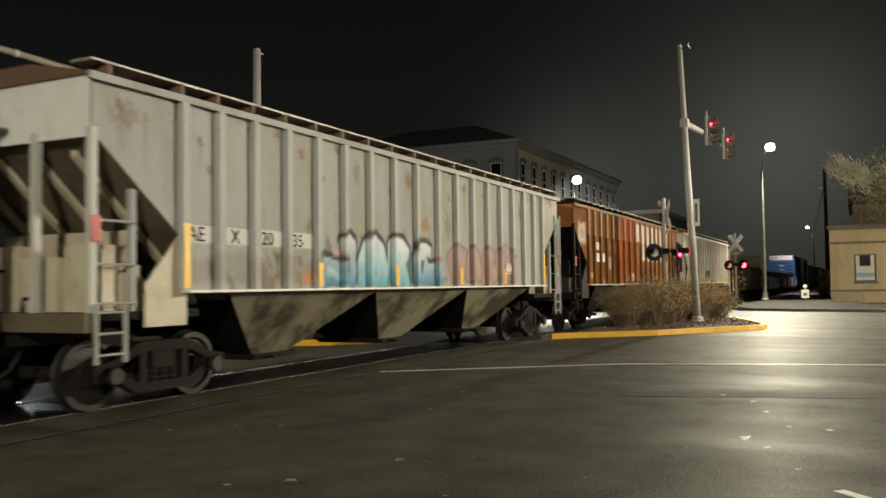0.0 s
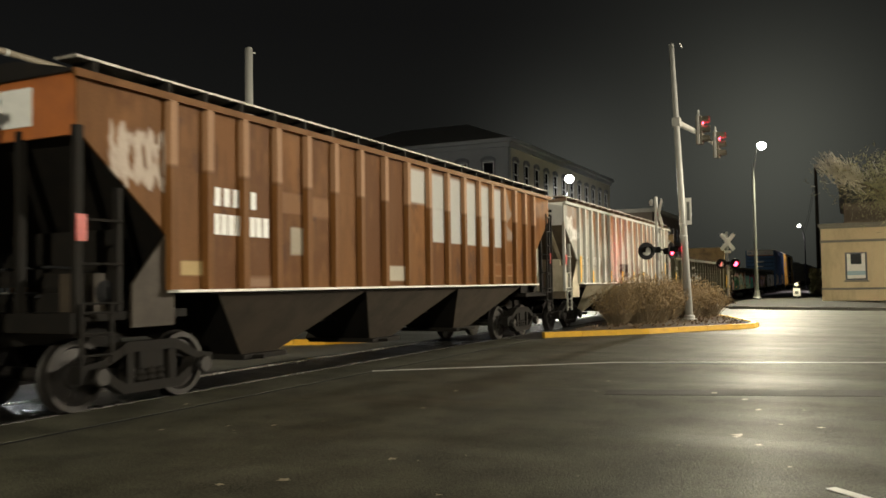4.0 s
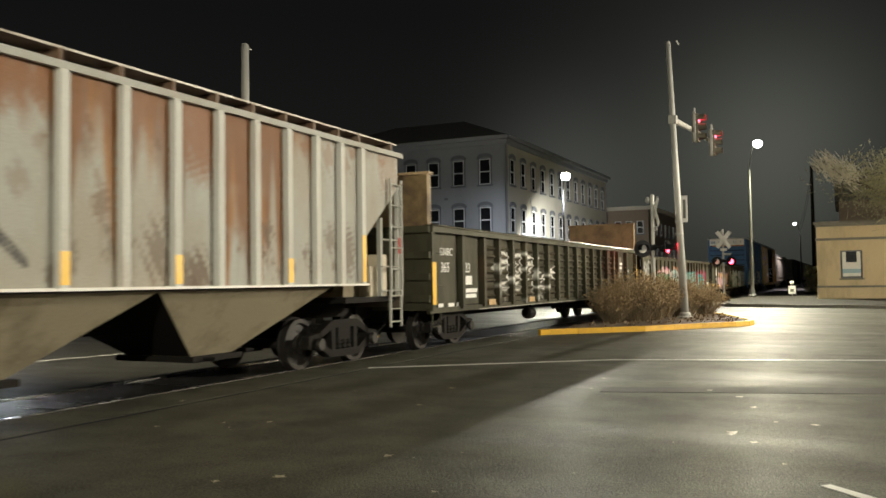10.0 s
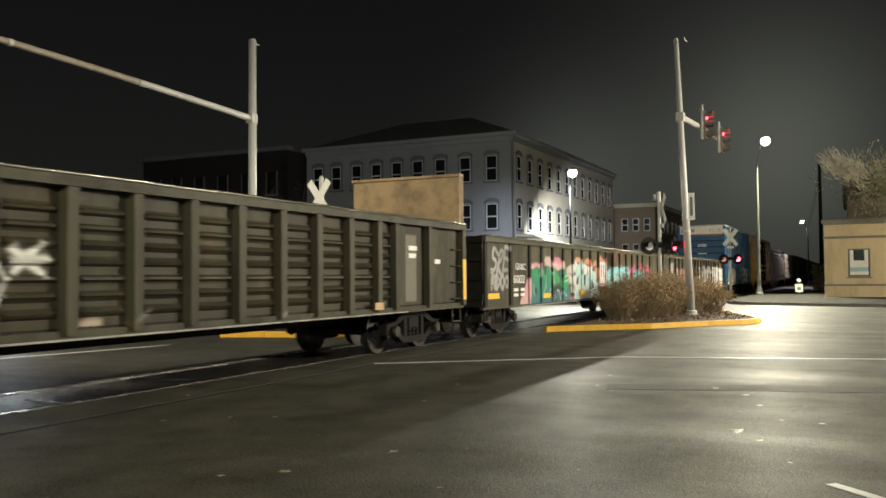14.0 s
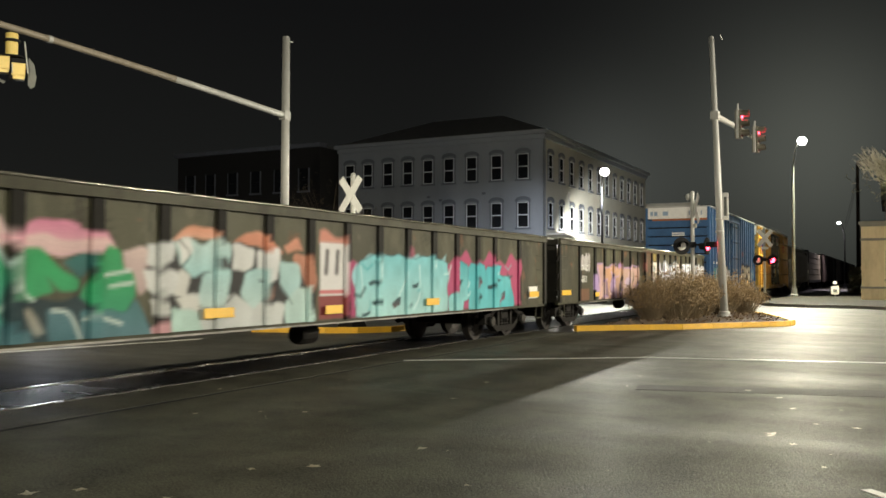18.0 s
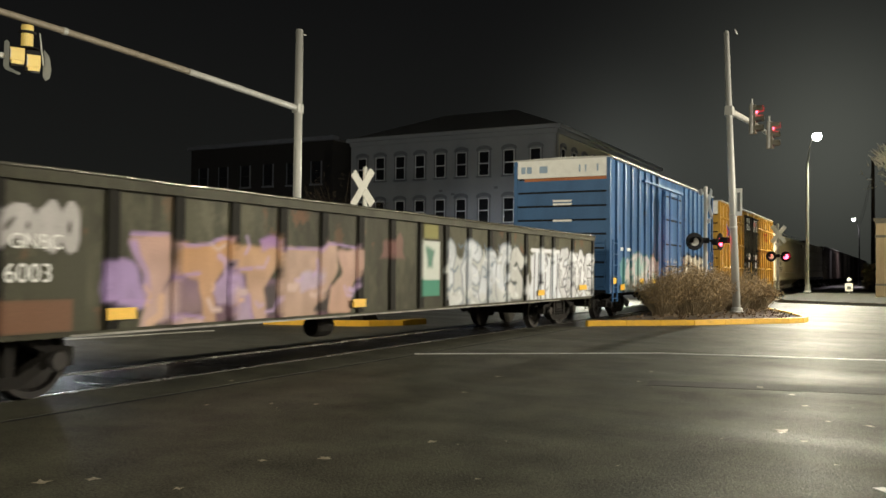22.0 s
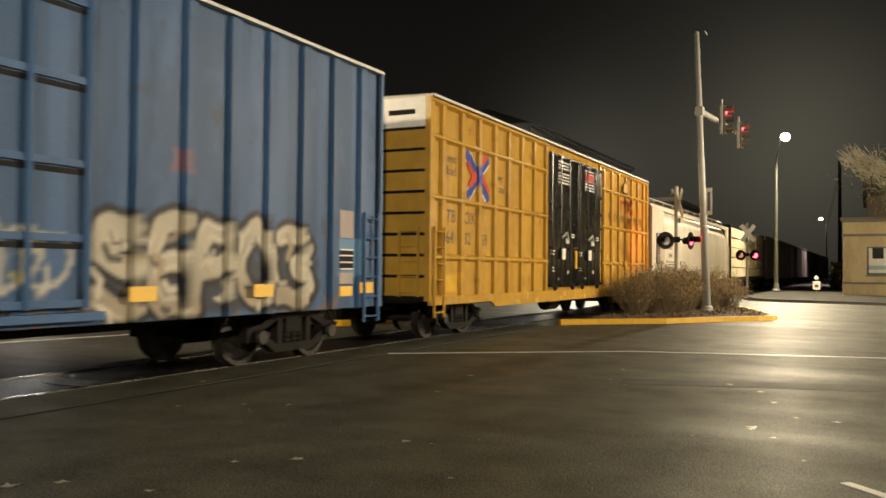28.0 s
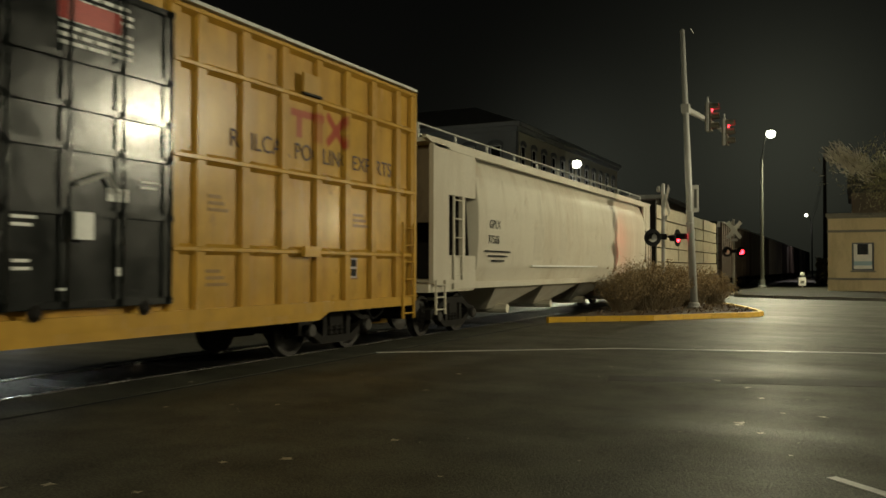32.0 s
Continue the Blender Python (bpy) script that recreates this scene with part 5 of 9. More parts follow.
def make_yellow_boxcar(L, layers):
    car = thing("boxcar", (0, 0, 0), "golden yellow boxcar with black double doors", "freight car")
    top, bottom = 4.84, 0.82
    box_shell(car, L, YELLOW_CAR, layers, top, bottom, -HALF + 0.06, 0.04)
    left, right = 6.7, 11.56
    xs = [0.05, 0.56, 1.45, 2.33, 3.2, 4.03, 4.87, 5.75, 6.62]
    xs += [L - x for x in (0.05, 0.62, 1.5, 2.35, 3.2, 4.1, 5.0, 5.9, 6.38)]
    for x in xs:
        part("side_post", post_mesh("side_post", x, 0.17, bottom, top - 0.02, -HALF - 0.01, -HALF + 0.06, YELLOW_CAR, layers), YELLOW_CAR, car, at=(x, 0, 0))
    for a, b in ((0.0, left - 0.02), (right + 0.02, L)):
        for z in (1.69, 2.88, 4.08, 4.78):
            part("side_rail", Geo().add([(x, y, z + h) for x in (a, b) for y, h in ((-HALF + 0.06, 0.075), (-HALF - 0.028, 0.022), (-HALF - 0.028, -0.022), (-HALF + 0.06, -0.075))], [(0, 1, 5, 4), (1, 2, 6, 5), (2, 3, 7, 6), (3, 0, 4, 7), (0, 3, 2, 1), (4, 5, 6, 7)]), YELLOW_CAR, car)
    part("side_sill", Geo().box(0, L, -HALF - 0.03, -HALF + 0.06, bottom - 0.08, bottom + 0.09), YELLOW_CAR, car)
    # The sill deepens between the trucks.
    part("deep_sill", Geo().prism([(3.2, 0.62), (L - 3.2, 0.62), (L - 2.9, 0.75), (2.9, 0.75)], -HALF - 0.02, -HALF + 0.05), YELLOW_CAR, car)
    for i in range(2):
        a = left + i * (right - left) / 2
        b = a + (right - left) / 2 - 0.03
        door = part("plug_door", with_mat(sheet(a, b, 1.0, 4.62, -HALF - 0.03, 0.2, 0.08), DOOR_BLACK), DOOR_BLACK, car, "glossy black plug door")
        for z in (1.05, 2.05, 2.75, 3.2, 3.72, 4.57):
            part("door_rail", Geo().prism([(a, z - 0.035), (b, z - 0.035), (b, z + 0.035), (a, z + 0.035)], -HALF - 0.075, -HALF - 0.03), DOOR_BLACK, door)
        for k in range(4):
            x = a + 0.08 + (b - a - 0.16) * k / 3
            part("door_bar", Geo().tube((x, -HALF - 0.1, 1.0), (x, -HALF - 0.1, 4.6), 0.022, n=8), DOOR_BLACK, door)
        for k in range(2):
            x = a + 0.45 + (b - a - 0.9) * k
            part("door_roller", Geo().lathe([(0.05, -0.05), (0.1, 0.0), (0.05, 0.05)], (x, -HALF - 0.06, 0.98), "y", 12), RUSTY, door)
        part("latch_plate", Geo().box(a + 0.9, a + 1.15, -HALF - 0.12, -HALF - 0.09, 1.75, 2.05), WHITE, door, "white latch plate")
        part("door_notice", Geo().box(a + 1.4, a + 1.7, -HALF - 0.045, -HALF - 0.035, 2.2, 2.35), WHITE, door, "white stencil notice")
        rnd = random.Random(60 + i)
        for k in range(7):
            z = 4.42 - 0.085 * k - (0.06 if k > 2 else 0)
            cut = a + 0.72 + rnd.uniform(0, 0.05)
            while cut < a + 1.68:
                e = min(cut + rnd.uniform(0.1, 0.3), a + 1.75)
                part("stencil_bar", Geo().box(cut, e, -HALF - 0.042, -HALF - 0.034, z, z + 0.042), WHITE, door, "unreadable white stencil line")
                cut = e + 0.05
        for dx, z, w, h in ((0.18, 1.95, 0.3, 0.035), (0.18, 1.87, 0.25, 0.035), (0.2, 1.5, 0.2, 0.035), (0.2, 1.42, 0.22, 0.035), (1.55, 1.35, 0.1, 0.1), (0.75, 1.2, 0.1, 0.03), (1.9, 2.45, 0.3, 0.03), (1.9, 2.38, 0.26, 0.03)):
            part("stencil_bar", Geo().box(a + dx, a + dx + w, -HALF - 0.042, -HALF - 0.034, z, z + h), WHITE, door, "small white stencil line")
        part("door_lever", Geo().tube((a + 0.95, -HALF - 0.09, 2.35), (a + 1.35, -HALF - 0.09, 2.5), 0.03, n=6).tube((a + 1.35, -HALF - 0.09, 2.5), (a + 1.5, -HALF - 0.09, 2.3), 0.025, n=6), GALV, door, "worn pale door lever")
    part("door_notice", Geo().box(left + 3.15, left + 4.0, -HALF - 0.046, -HALF - 0.043, 4.12, 4.36), RED_PAINT, car, "red sticker on the door")
    part("reflector_stripe", Geo().box(left + 2.25, left + 2.4, -HALF - 0.05, -HALF - 0.035, 1.5, 2.1), ORANGE, car, "yellow reflective stripe")
    for e in (0, 1):
        x, o = (0.0, 1) if e == 0 else (L, -1)
        pressed_end(car, x, o, YELLOW_CAR, top, bottom, 8, 4.25)
        make_ladder(car, x + (0.08 if e == 0 else -0.5), -HALF - 0.05, 0.5, 2.3, YELLOW_CAR, "x", 0.42, 6)
        make_ladder(car, x - 0.1 * o, -1.3, 0.9, 2.3, YELLOW_CAR, "y", 0.42, 5)
    # Crossed-bar emblem in red and blue, slogan and numbers.
    for i, (xa, za, xb, zb, w, m) in enumerate(((1.80, 3.90, 2.22, 3.56, 0.12, NAVY), (2.44, 3.40, 2.84, 3.08, 0.12, NAVY), (2.46, 3.63, 2.86, 3.90, 0.10, NAVY), (1.84, 3.06, 2.22, 3.40, 0.10, NAVY),
                                 (1.72, 3.74, 2.22, 3.40, 0.07, CRIMSON), (2.44, 3.56, 2.90, 3.20, 0.07, CRIMSON), (2.44, 3.76, 2.76, 3.99, 0.07, CRIMSON), (1.84, 3.24, 2.22, 3.54, 0.08, CRIMSON))):
        d = Vector((xb - xa, zb - za)).normalized()
        nx, nz = -d.y * w, d.x * w
        y = -HALF + (0.052 if m is NAVY else 0.044) - 0.0015 * i
        if m is NAVY:
            ox, oz = -d.y * (w + 0.035), d.x * (w + 0.035)
            part("emblem_edge", Geo().prism([(xa - ox, za - oz), (xb - ox, zb - oz), (xb + ox, zb + oz), (xa + ox, za + oz)], -HALF + 0.0585 - 0.0012 * i, -HALF + 0.0615), WHITE, car, "white edge of the emblem")
        part("emblem_bar", Geo().prism([(xa - nx, za - nz), (xb - nx, zb - nz), (xb + nx, zb + nz), (xa + nx, za + nz)], y, y + 0.006), m, car, "painted emblem bar")
    for word, x, z, s in (("TB", 0.78, 2.42, 0.27), ("OX", 1.62, 2.42, 0.27), ("64", 0.76, 1.98, 0.27), ("32", 1.6, 1.98, 0.27), ("69", 2.48, 1.98, 0.27)):
        writing("car_mark", word, car, FADED_BROWN, x, -HALF + 0.056, z, s, "dark brown stencilled letters")
    writing("slogan", "next\nload", car, FADED_BROWN, 0.78, -HALF + 0.056, 3.65, 0.19, "dark brown lettering")
    writing("slogan", "any\nroad", car, FADED_BROWN, 3.36, -HALF + 0.056, 3.5, 0.19, "dark brown lettering")
    writing("slogan", "RAILCAR POOLING EXPERTS", car, FADED_BROWN, 12.7, -HALF + 0.05, 3.12, 0.26, "faded red lettering", 0.98)
    for x, z, w in ((12.2, 1.2, 0.5), (15.6, 1.25, 0.45), (12.3, 2.2, 0.4), (15.9, 2.15, 0.5)):
        for k in range(3):
            part("stencil_bar", Geo().box(x, x + w - 0.08 * k, -HALF + 0.05, -HALF + 0.056, z + 0.09 * k, z + 0.045 + 0.09 * k), FAINT, car, "small faded stencil line")
    part("retainer_box", Geo().box(14.3, 14.72, -HALF - 0.09, -HALF - 0.03, 1.62, 1.78), YELLOW_CAR, car, "small yellow box on the rail")
    board = part("placard_board", Geo().box(14.3, 14.75, -HALF - 0.05, -HALF - 0.02, 4.16, 4.46), YELLOW_CAR, car, "yellow placard board")
    part("board_edge", Geo().box(14.28, 14.77, -HALF - 0.07, -HALF - 0.02, 4.12, 4.155), BLACK, board)
    plate = part("data_plate", Geo().box(15.66, 15.99, -HALF + 0.03, -HALF + 0.05, 1.28, 1.62), PALE_CAR, car, "pale data panel with black fields")
    for z in (1.31, 1.47):
        part("panel_field", Geo().box(15.69, 15.96, -HALF + 0.024, -HALF + 0.03, z, z + 0.12), BLACK, plate)
    return car


CREAM_STAINS = ((5.0, 0.7, 1.75, 2.62, 0.75), (5.4, 0.2, 2.5, 3.5, 0.5), (7.1, 0.7, 1.75, 2.65, 0.7), (7.4, 0.18, 2.6, 3.4, 0.45), (10.2, 1.2, 2.7, 3.4, 0.3), (9.7, 1.2, 1.6, 2.1, 0.35), (2.5, 0.9, 1.74, 1.9, 0.3), (13.9, 0.9, 1.6, 2.6, 0.2))


def make_round_hopper(L):
    """A long covered hopper with smooth bowed sides, four bays and a railed roof."""
    car = thing("covered_hopper", (0, 0, 0), "cream covered hopper with smooth bowed sides", "freight car")
    sill = 1.1

    # Half section from the sill up over the shoulder to the roof.
    half = [(-1.36, sill), (-1.5, 1.5), (-1.55, 2.2), (-1.54, 2.9), (-1.46, 3.5), (-1.3, 3.9), (-1.0, 4.12), (-0.4, 4.2)]
    ring = half + [(-y, z) for y, z in reversed(half)]
    ring = [(a[0] + (b[0] - a[0]) * k / 5, a[1] + (b[1] - a[1]) * k / 5) for a, b in zip(ring, ring[1:]) for k in range(5)] + ring[-1:]
    xs = [1.25 + (L - 2.5) * i / 150 for i in range(151)]
    g = Geo()
    v = [(x, y, z) for x in xs for y, z in ring]
    n = len(ring)
    g.add(v, [(i * n + j, (i + 1) * n + j, (i + 1) * n + j + 1, i * n + j + 1) for i in range(len(xs) - 1) for j in range(n - 1)] + [tuple(range(n)), tuple((len(xs) - 1) * n + j for j in range(n - 1, -1, -1))])
    body = g.mesh("body")
    body.materials.append(CREAM_CAR)
    smooth(body)
    grey = (0.5, 0.46, 0.38)
    spray(body, [weather(19.4, (0.45, 0.38, 0.29), 150, 0.5, 9, 1.0, 0.2, 1.1, 4.0), rust(1.2, 18.2, 1.3, 3.9, (0.4, 0.3, 0.2), 151, 40, 0.03, 0.12, 0.9, 0.5), *[cloud(xa, xa + w, za, zb, grey, a, 0.03, 330 + k) for k, (xa, w, za, zb, a) in enumerate(CREAM_STAINS)]])
    part("body", body, CREAM_CAR, car)
    part("side_sill", Geo().box(0.1, L - 0.1, -1.5, -1.3, 1.0, 1.14).box(0.1, L - 0.1, 1.3, 1.5, 1.0, 1.14), CREAM_CAR, car)
    part("side_seam", Geo().box(4.75, 11.0, -1.58, -1.54, 1.48, 1.53), WHITE, car, "bright seam along the side")
    for e in (0, 1):
        x, o = (-1.0, 1) if e == 0 else (L, -1)
        inner = 1.25 if e == 0 else L - 1.25

        def box(xa, xb, y0, y1, z0, z1):
            return Geo().box(min(xa, xb), max(xa, xb), y0, y1, z0, z1)

        part("end_sill", box(x, inner, -1.45, 1.45, 0.95, 1.12), CREAM_CAR, car)
        for y in (-1.45, 1.45):
            part("end_post", box(x + 0.12 * o, x + 0.85 * o, y - 0.05, y + 0.05, 1.12, 4.0), CREAM_CAR, car, "broad corner post")
            part("end_panel", box(x + 0.85 * o, inner, y - 0.04, y + 0.04, 3.0, 4.02), CREAM_CAR, car)
            part("end_panel", box(x + 0.85 * o, inner, y - 0.04, y + 0.04, 1.12, 1.72), CREAM_CAR, car)
            part("inner_post", box(inner - 0.72 * o, inner - 0.56 * o, y - 0.04, y + 0.04, 1.72, 3.0), CREAM_CAR, car)
        # Shade of the open end is put into the dark colour of these sheets.
        part("slope_sheet", Geo().prism([(inner - 0.4 * o, 3.6), (inner - 0.36 * o, 3.6), (inner - 0.04 * o, 1.2), (inner - 0.08 * o, 1.2)], -1.38, 1.38), RUSTY, car)
        part("end_wall", box(x + 0.45 * o, x + 0.5 * o, -1.38, 1.38, 2.4, 4.0), SLOPE, car, "end sheet painted dark for its shade")
        part("end_hood", box(x, inner, -1.4, 1.4, 4.021, 4.1), CREAM_CAR, car)
        make_ladder(car, x + (0.2 if e == 0 else -0.62), -1.52, 0.5, 1.2, CREAM_CAR, "x", 0.42, 3)
        make_ladder(car, inner - (1.2 if e == 0 else -0.78), -1.52, 1.2, 3.0, CREAM_CAR, "x", 0.42, 5)
        make_coupler(car, x, -o)
        make_truck(car, x + 1.8 * o)
    a, b, n = 2.7, L - 2.7, 4
    w = (b - a) / n
    for i in range(n):
        x0, x1 = a + i * w, a + (i + 1) * w
        c = (x0 + x1) / 2
        part("hopper_bay", Geo().frustum((c - 0.5, c + 0.5, -0.6, 0.6, 0.4), (x0, x1, -1.4, 1.4, 1.02)), CREAM_CAR, car, "sloping discharge bay")
        part("bay_gate", Geo().tube((c, -1.0, 0.4), (c, 1.0, 0.4), 0.12), CREAM_CAR, car, "round discharge pipe")
    part("center_sill", Geo().box(-0.9, L - 0.1, -0.25, 0.25, 0.75, 1.05), RUSTY, car)
    part("roof_edge", Geo().prism([(-1.2, 4.06), (-0.7, 3.94), (L - 0.5, 3.94), (L, 4.06), (L, 4.12), (-1.2, 4.12)], -1.5, -1.405), CREAM_CAR, car, "pale overhanging edge of the roof")
    part("running_board", Geo().box(-1.0, L - 0.3, -1.12, -0.7, 4.2, 4.23), GALV, car, "steel grating walk on the roof")
    rail = part("roof_rail", Geo().tube((-0.9, -1.15, 4.42), (L - 0.4, -1.15, 4.42), 0.02, n=6), GALV, car)
    for i in range(12):
        x = -0.9 + (L + 0.5) * i / 11
        part("rail_post", Geo().box(x - 0.02, x + 0.02, -1.17, -1.13, 4.05, 4.42), GALV, rail)
    part("hatch_trough", Geo().box(1.4, L - 1.4, -0.35, 0.35, 4.18, 4.34), CREAM_CAR, car)
    writing("car_mark", "GPLX", car, BLACK, 1.85, -1.585, 2.38, 0.2, "black stencilled letters")
    writing("car_mark", "77568", car, BLACK, 1.75, -1.59, 2.02, 0.2, "black stencilled numbers")
    for k in range(3):
        part("stencil_bar", Geo().box(1.6 + 0.2 * k, 3.2 - 0.2 * k, -1.575, -1.565, 1.82 - 0.11 * k, 1.86 - 0.11 * k), BLACK, car, "small black stencil line")
    return car


def make_lumber_car(L):
    """A flat car with end bulkheads and a centre beam, loaded with wrapped lumber."""
    car = thing("flat_car", (0, 0, 0), "bulkhead flat car loaded with wrapped lumber", "freight car")
    part("deck", Geo().box(0, L, -1.45, 1.45, 0.85, 1.1), RUSTY, car)
    part("center_beam", Geo().box(0.2, L - 0.2, -0.08, 0.08, 1.1, 4.4), RUSTY, car)
    for x in (0.0, L - 0.25):
        part("bulkhead", Geo().box(x, x + 0.25, -1.45, 1.45, 1.1, 4.4), RUSTY, car)
    cols, rows = 7, 5
    w, h = (L - 0.7) / cols, 3.15 / rows
    rnd = random.Random(5)
    for i in range(cols):
        for j in range(rows):
            for side in (-1, 1):
                y0, y1 = sorted((side * 0.12, side * (1.42 + rnd.uniform(-0.03, 0.03))))
                part("lumber_pack", Geo().box(0.35 + i * w, 0.31 + (i + 1) * w, y0, y1, 1.13 + j * h, 1.1 + (j + 1) * h - 0.03), LUMBER, car)
    for e in (0, 1):
        x, o = (0.0, 1) if e == 0 else (L, -1)
        make_coupler(car, x, -o)
        make_truck(car, x + 1.9 * o)
    return car


def make_plain_boxcar(L, body, label, top=4.4):
    car = thing("boxcar", (0, 0, 0), label, "freight car", "unlit cars at the tail of the train")
    box_shell(car, L, body, None, top, 0.85, -HALF + 0.05, 1.0)
    for x in [0.08 + (L - 0.16) * i / 16 for i in range(17)]:
        part("side_post", Geo().box(x - 0.07, x + 0.07, -HALF, -HALF + 0.05, 0.85, top), body, car)
    part("sliding_door", Geo().box(L / 2 - 1.5, L / 2 + 1.5, -HALF - 0.05, -HALF, 0.95, top - 0.2), body, car)
    for e in (0, 1):
        pressed_end(car, 0.0 if e == 0 else L, 1 if e == 0 else -1, body, top, 0.85, 6, top - 0.3)
    return car


def train():
    lead = make_hopper("weathered pale covered hopper leading the view", 16.7, RUST_CAR, BAY, [weather(16.7, (0.2, 0.11, 0.06), 101, 0.8)])
    CARS.append((lead, -11.75))
    coat = []
    coat.append(weather(16.65, (0.29, 0.26, 0.19), 102, 0.45, upper=0.2))
    coat.append(rust(0.3, 16.4, 1.6, 3.8, (0.10, 0.065, 0.04), 103, 46, 0.03, 0.08, 0.5, 0.8))
    coat.append(rust(0.3, 16.4, 3.45, 3.88, (0.17, 0.085, 0.04), 104, 24, 0.05, 0.16, 0.9, 0.75))
    coat.append(rust(6.5, 12.0, 1.9, 3.3, (0.20, 0.13, 0.06), 105, 9, 0.05, 0.14, 0.5, 0.65))
    coat.append(rust(1.6, 15.1, 1.46, 1.62, (0.14, 0.09, 0.05), 106, 26, 0.05, 0.2, 0.1, 0.7))
    coat.append(cloud(1.6, 4.45, 1.48, 1.95, (0.20, 0.175, 0.12), 0.4, 0.05, 73))
    coat.append(cloud(3.38, 3.62, 1.55, 2.05, (0.09, 0.055, 0.025), 0.85, 0.04, 74))
    coat.append(cloud(8.0, 8.5, 2.5, 2.85, (0.30, 0.17, 0.06), 0.7, 0.05, 75))
    coat += [patch(xa, xb, 2.05, 2.29, (0.62, 0.62, 0.59), 0.92) for xa, xb in ((1.6, 2.12), (2.28, 2.86), (3.02, 3.63), (3.79, 4.42))]
    coat.append(cloud(4.05, 4.5, 1.46, 1.75, (0.55, 0.20, 0.07), 0.75, 0.05, 3))
    coat.append(shapes((
        ((0.80, 0.84, 0.84), (0.04, 0.24, 0.40), "5.14,2.2 5.5,2.38 5.7,2.24 5.66,1.46 4.62,1.46 4.62,2.02 4.98,1.88 5.32,1.86"),
        ((0.80, 0.84, 0.84), (0.12, 0.44, 0.54), "5.92,2.22 6.3,2.4 6.64,2.22 6.8,1.85 6.74,1.46 5.74,1.46 5.72,1.8"),
        ((0.80, 0.84, 0.84), (0.12, 0.44, 0.54), "6.8,2.32 7.3,2.35 7.62,2.18 7.6,1.98 7.46,1.86 7.66,1.46 6.8,1.46"),
        ((0.82, 0.86, 0.86), (0.04, 0.24, 0.40), "7.84,2.31 8.56,2.25 8.52,2.04 8.34,2.02 8.42,1.90 8.99,1.96 8.9,1.46 7.7,1.46"),
    ), (0.025, 0.027, 0.025), 0.055, 0.05, 0.03, 0.97, 301))
    coat.append(shapes((
        ((0.03, 0.05, 0.06), (0.05, 0.12, 0.17), "6.24,2.04 6.34,2.02 6.36,1.68 6.25,1.66"), ((0.03, 0.04, 0.05), (0.04, 0.08, 0.1), "8.06,1.96 8.28,1.94 8.16,1.72 8.1,1.66"),
        ((0.03, 0.05, 0.06), (0.05, 0.1, 0.13), "7.1,2.08 7.24,2.07 7.2,1.96 7.1,1.96"), ((0.04, 0.06, 0.07), (0.05, 0.12, 0.18), "7.62,2.1 7.78,2.2 7.7,1.7 7.52,1.72"),
        ((0.04, 0.05, 0.05), (0.05, 0.1, 0.14), "5.28,1.96 5.4,2.0 5.44,1.6 5.34,1.66"), ((0.55, 0.62, 0.62), (0.2, 0.46, 0.55), "4.78,1.78 5.25,1.66 5.2,1.56 4.78,1.62"),
    ), None, 0, 0, 0.05, 0.85, 302))
    coat.append(cloud(4.98, 5.22, 1.93, 2.1, (0.62, 0.30, 0.28), 0.9, 0.03, 303))
    coat.append(cloud(8.72, 9.0, 1.95, 2.12, (0.60, 0.32, 0.28), 0.8, 0.03, 4))
    coat.append(block_letters("GAMR", ((9.27, 10.25), (10.15, 11.15), (11.05, 12.05), (11.95, 13.1)), 1.5, 2.38, (0.44, 0.32, 0.285), (0.45, 0.28, 0.24), 1.85, (0.15, 0.12, 0.10), 0.25, 0.025, None, None, 0.05, 0.24, 0.4))
    coat.append(cloud(11.6, 12.0, 1.85, 2.05, (0.14, 0.2, 0.15), 0.45, 0.05, 77))
    grey = make_hopper("weathered grey covered hopper with cyan sprayed letters", 16.65, GREY_CAR, BAY_OLIVE, coat, stripes=(1.52, 4.5, 6.98, 9.8, 12.3, 15.13))
    for ch, x in (("AE", 1.62), ("X", 2.45), ("20", 3.12), ("35", 3.86)):
        writing("car_mark", ch, grey, BLACK, x, -HALF + 0.054, 2.075, 0.2, "worn black letters on white")
    plate = part("data_plate", Geo().box(12.5, 12.92, -HALF + 0.03, -HALF + 0.055, 1.73, 1.97), WHITE, grey, "small white data panel in a dark frame")
    for b in ((12.52, 12.90, 1.75, 1.77), (12.52, 12.90, 1.93, 1.95), (12.52, 12.545, 1.77, 1.93), (12.875, 12.90, 1.77, 1.93), (12.69, 12.71, 1.77, 1.93)):
        part("panel_line", Geo().box(b[0], b[1], -HALF + 0.024, -HALF + 0.03, b[2], b[3]), BLACK, plate)
    CARS.append((grey, 6.69))
    coat = []
    coat.append(weather(16.65, (0.10, 0.040, 0.014), 107, 0.65, upper=0.1))
    coat.append(weather(16.65, (0.29, 0.13, 0.04), 108, 0.35, upper=0.7))
    coat.append(rust(0.3, 16.3, 1.5, 3.8, (0.06, 0.03, 0.02), 109, 40, 0.03, 0.12, 0.8, 0.8))
    coat += [patch(xa, xb, 2.34 if xa > 8 else 3.08, 3.75, (0.50 - 0.02 * (k % 3), 0.51 - 0.02 * (k % 3), 0.49 - 0.015 * (k % 3)), 0.88) for k, (xa, xb) in enumerate(zip(hopper_posts(16.65)[8:14], hopper_posts(16.65)[9:15]))]
    coat.append(cloud(8.9, 13.6, 2.5, 3.5, (0.40, 0.42, 0.41), 0.35, 0.2, 78))
    coat += [patch(xa, xb, 1.62, 1.95, (0.33, 0.2, 0.12), 0.5) for xa, xb in ((12.2, 12.85), (13.0, 13.6))]
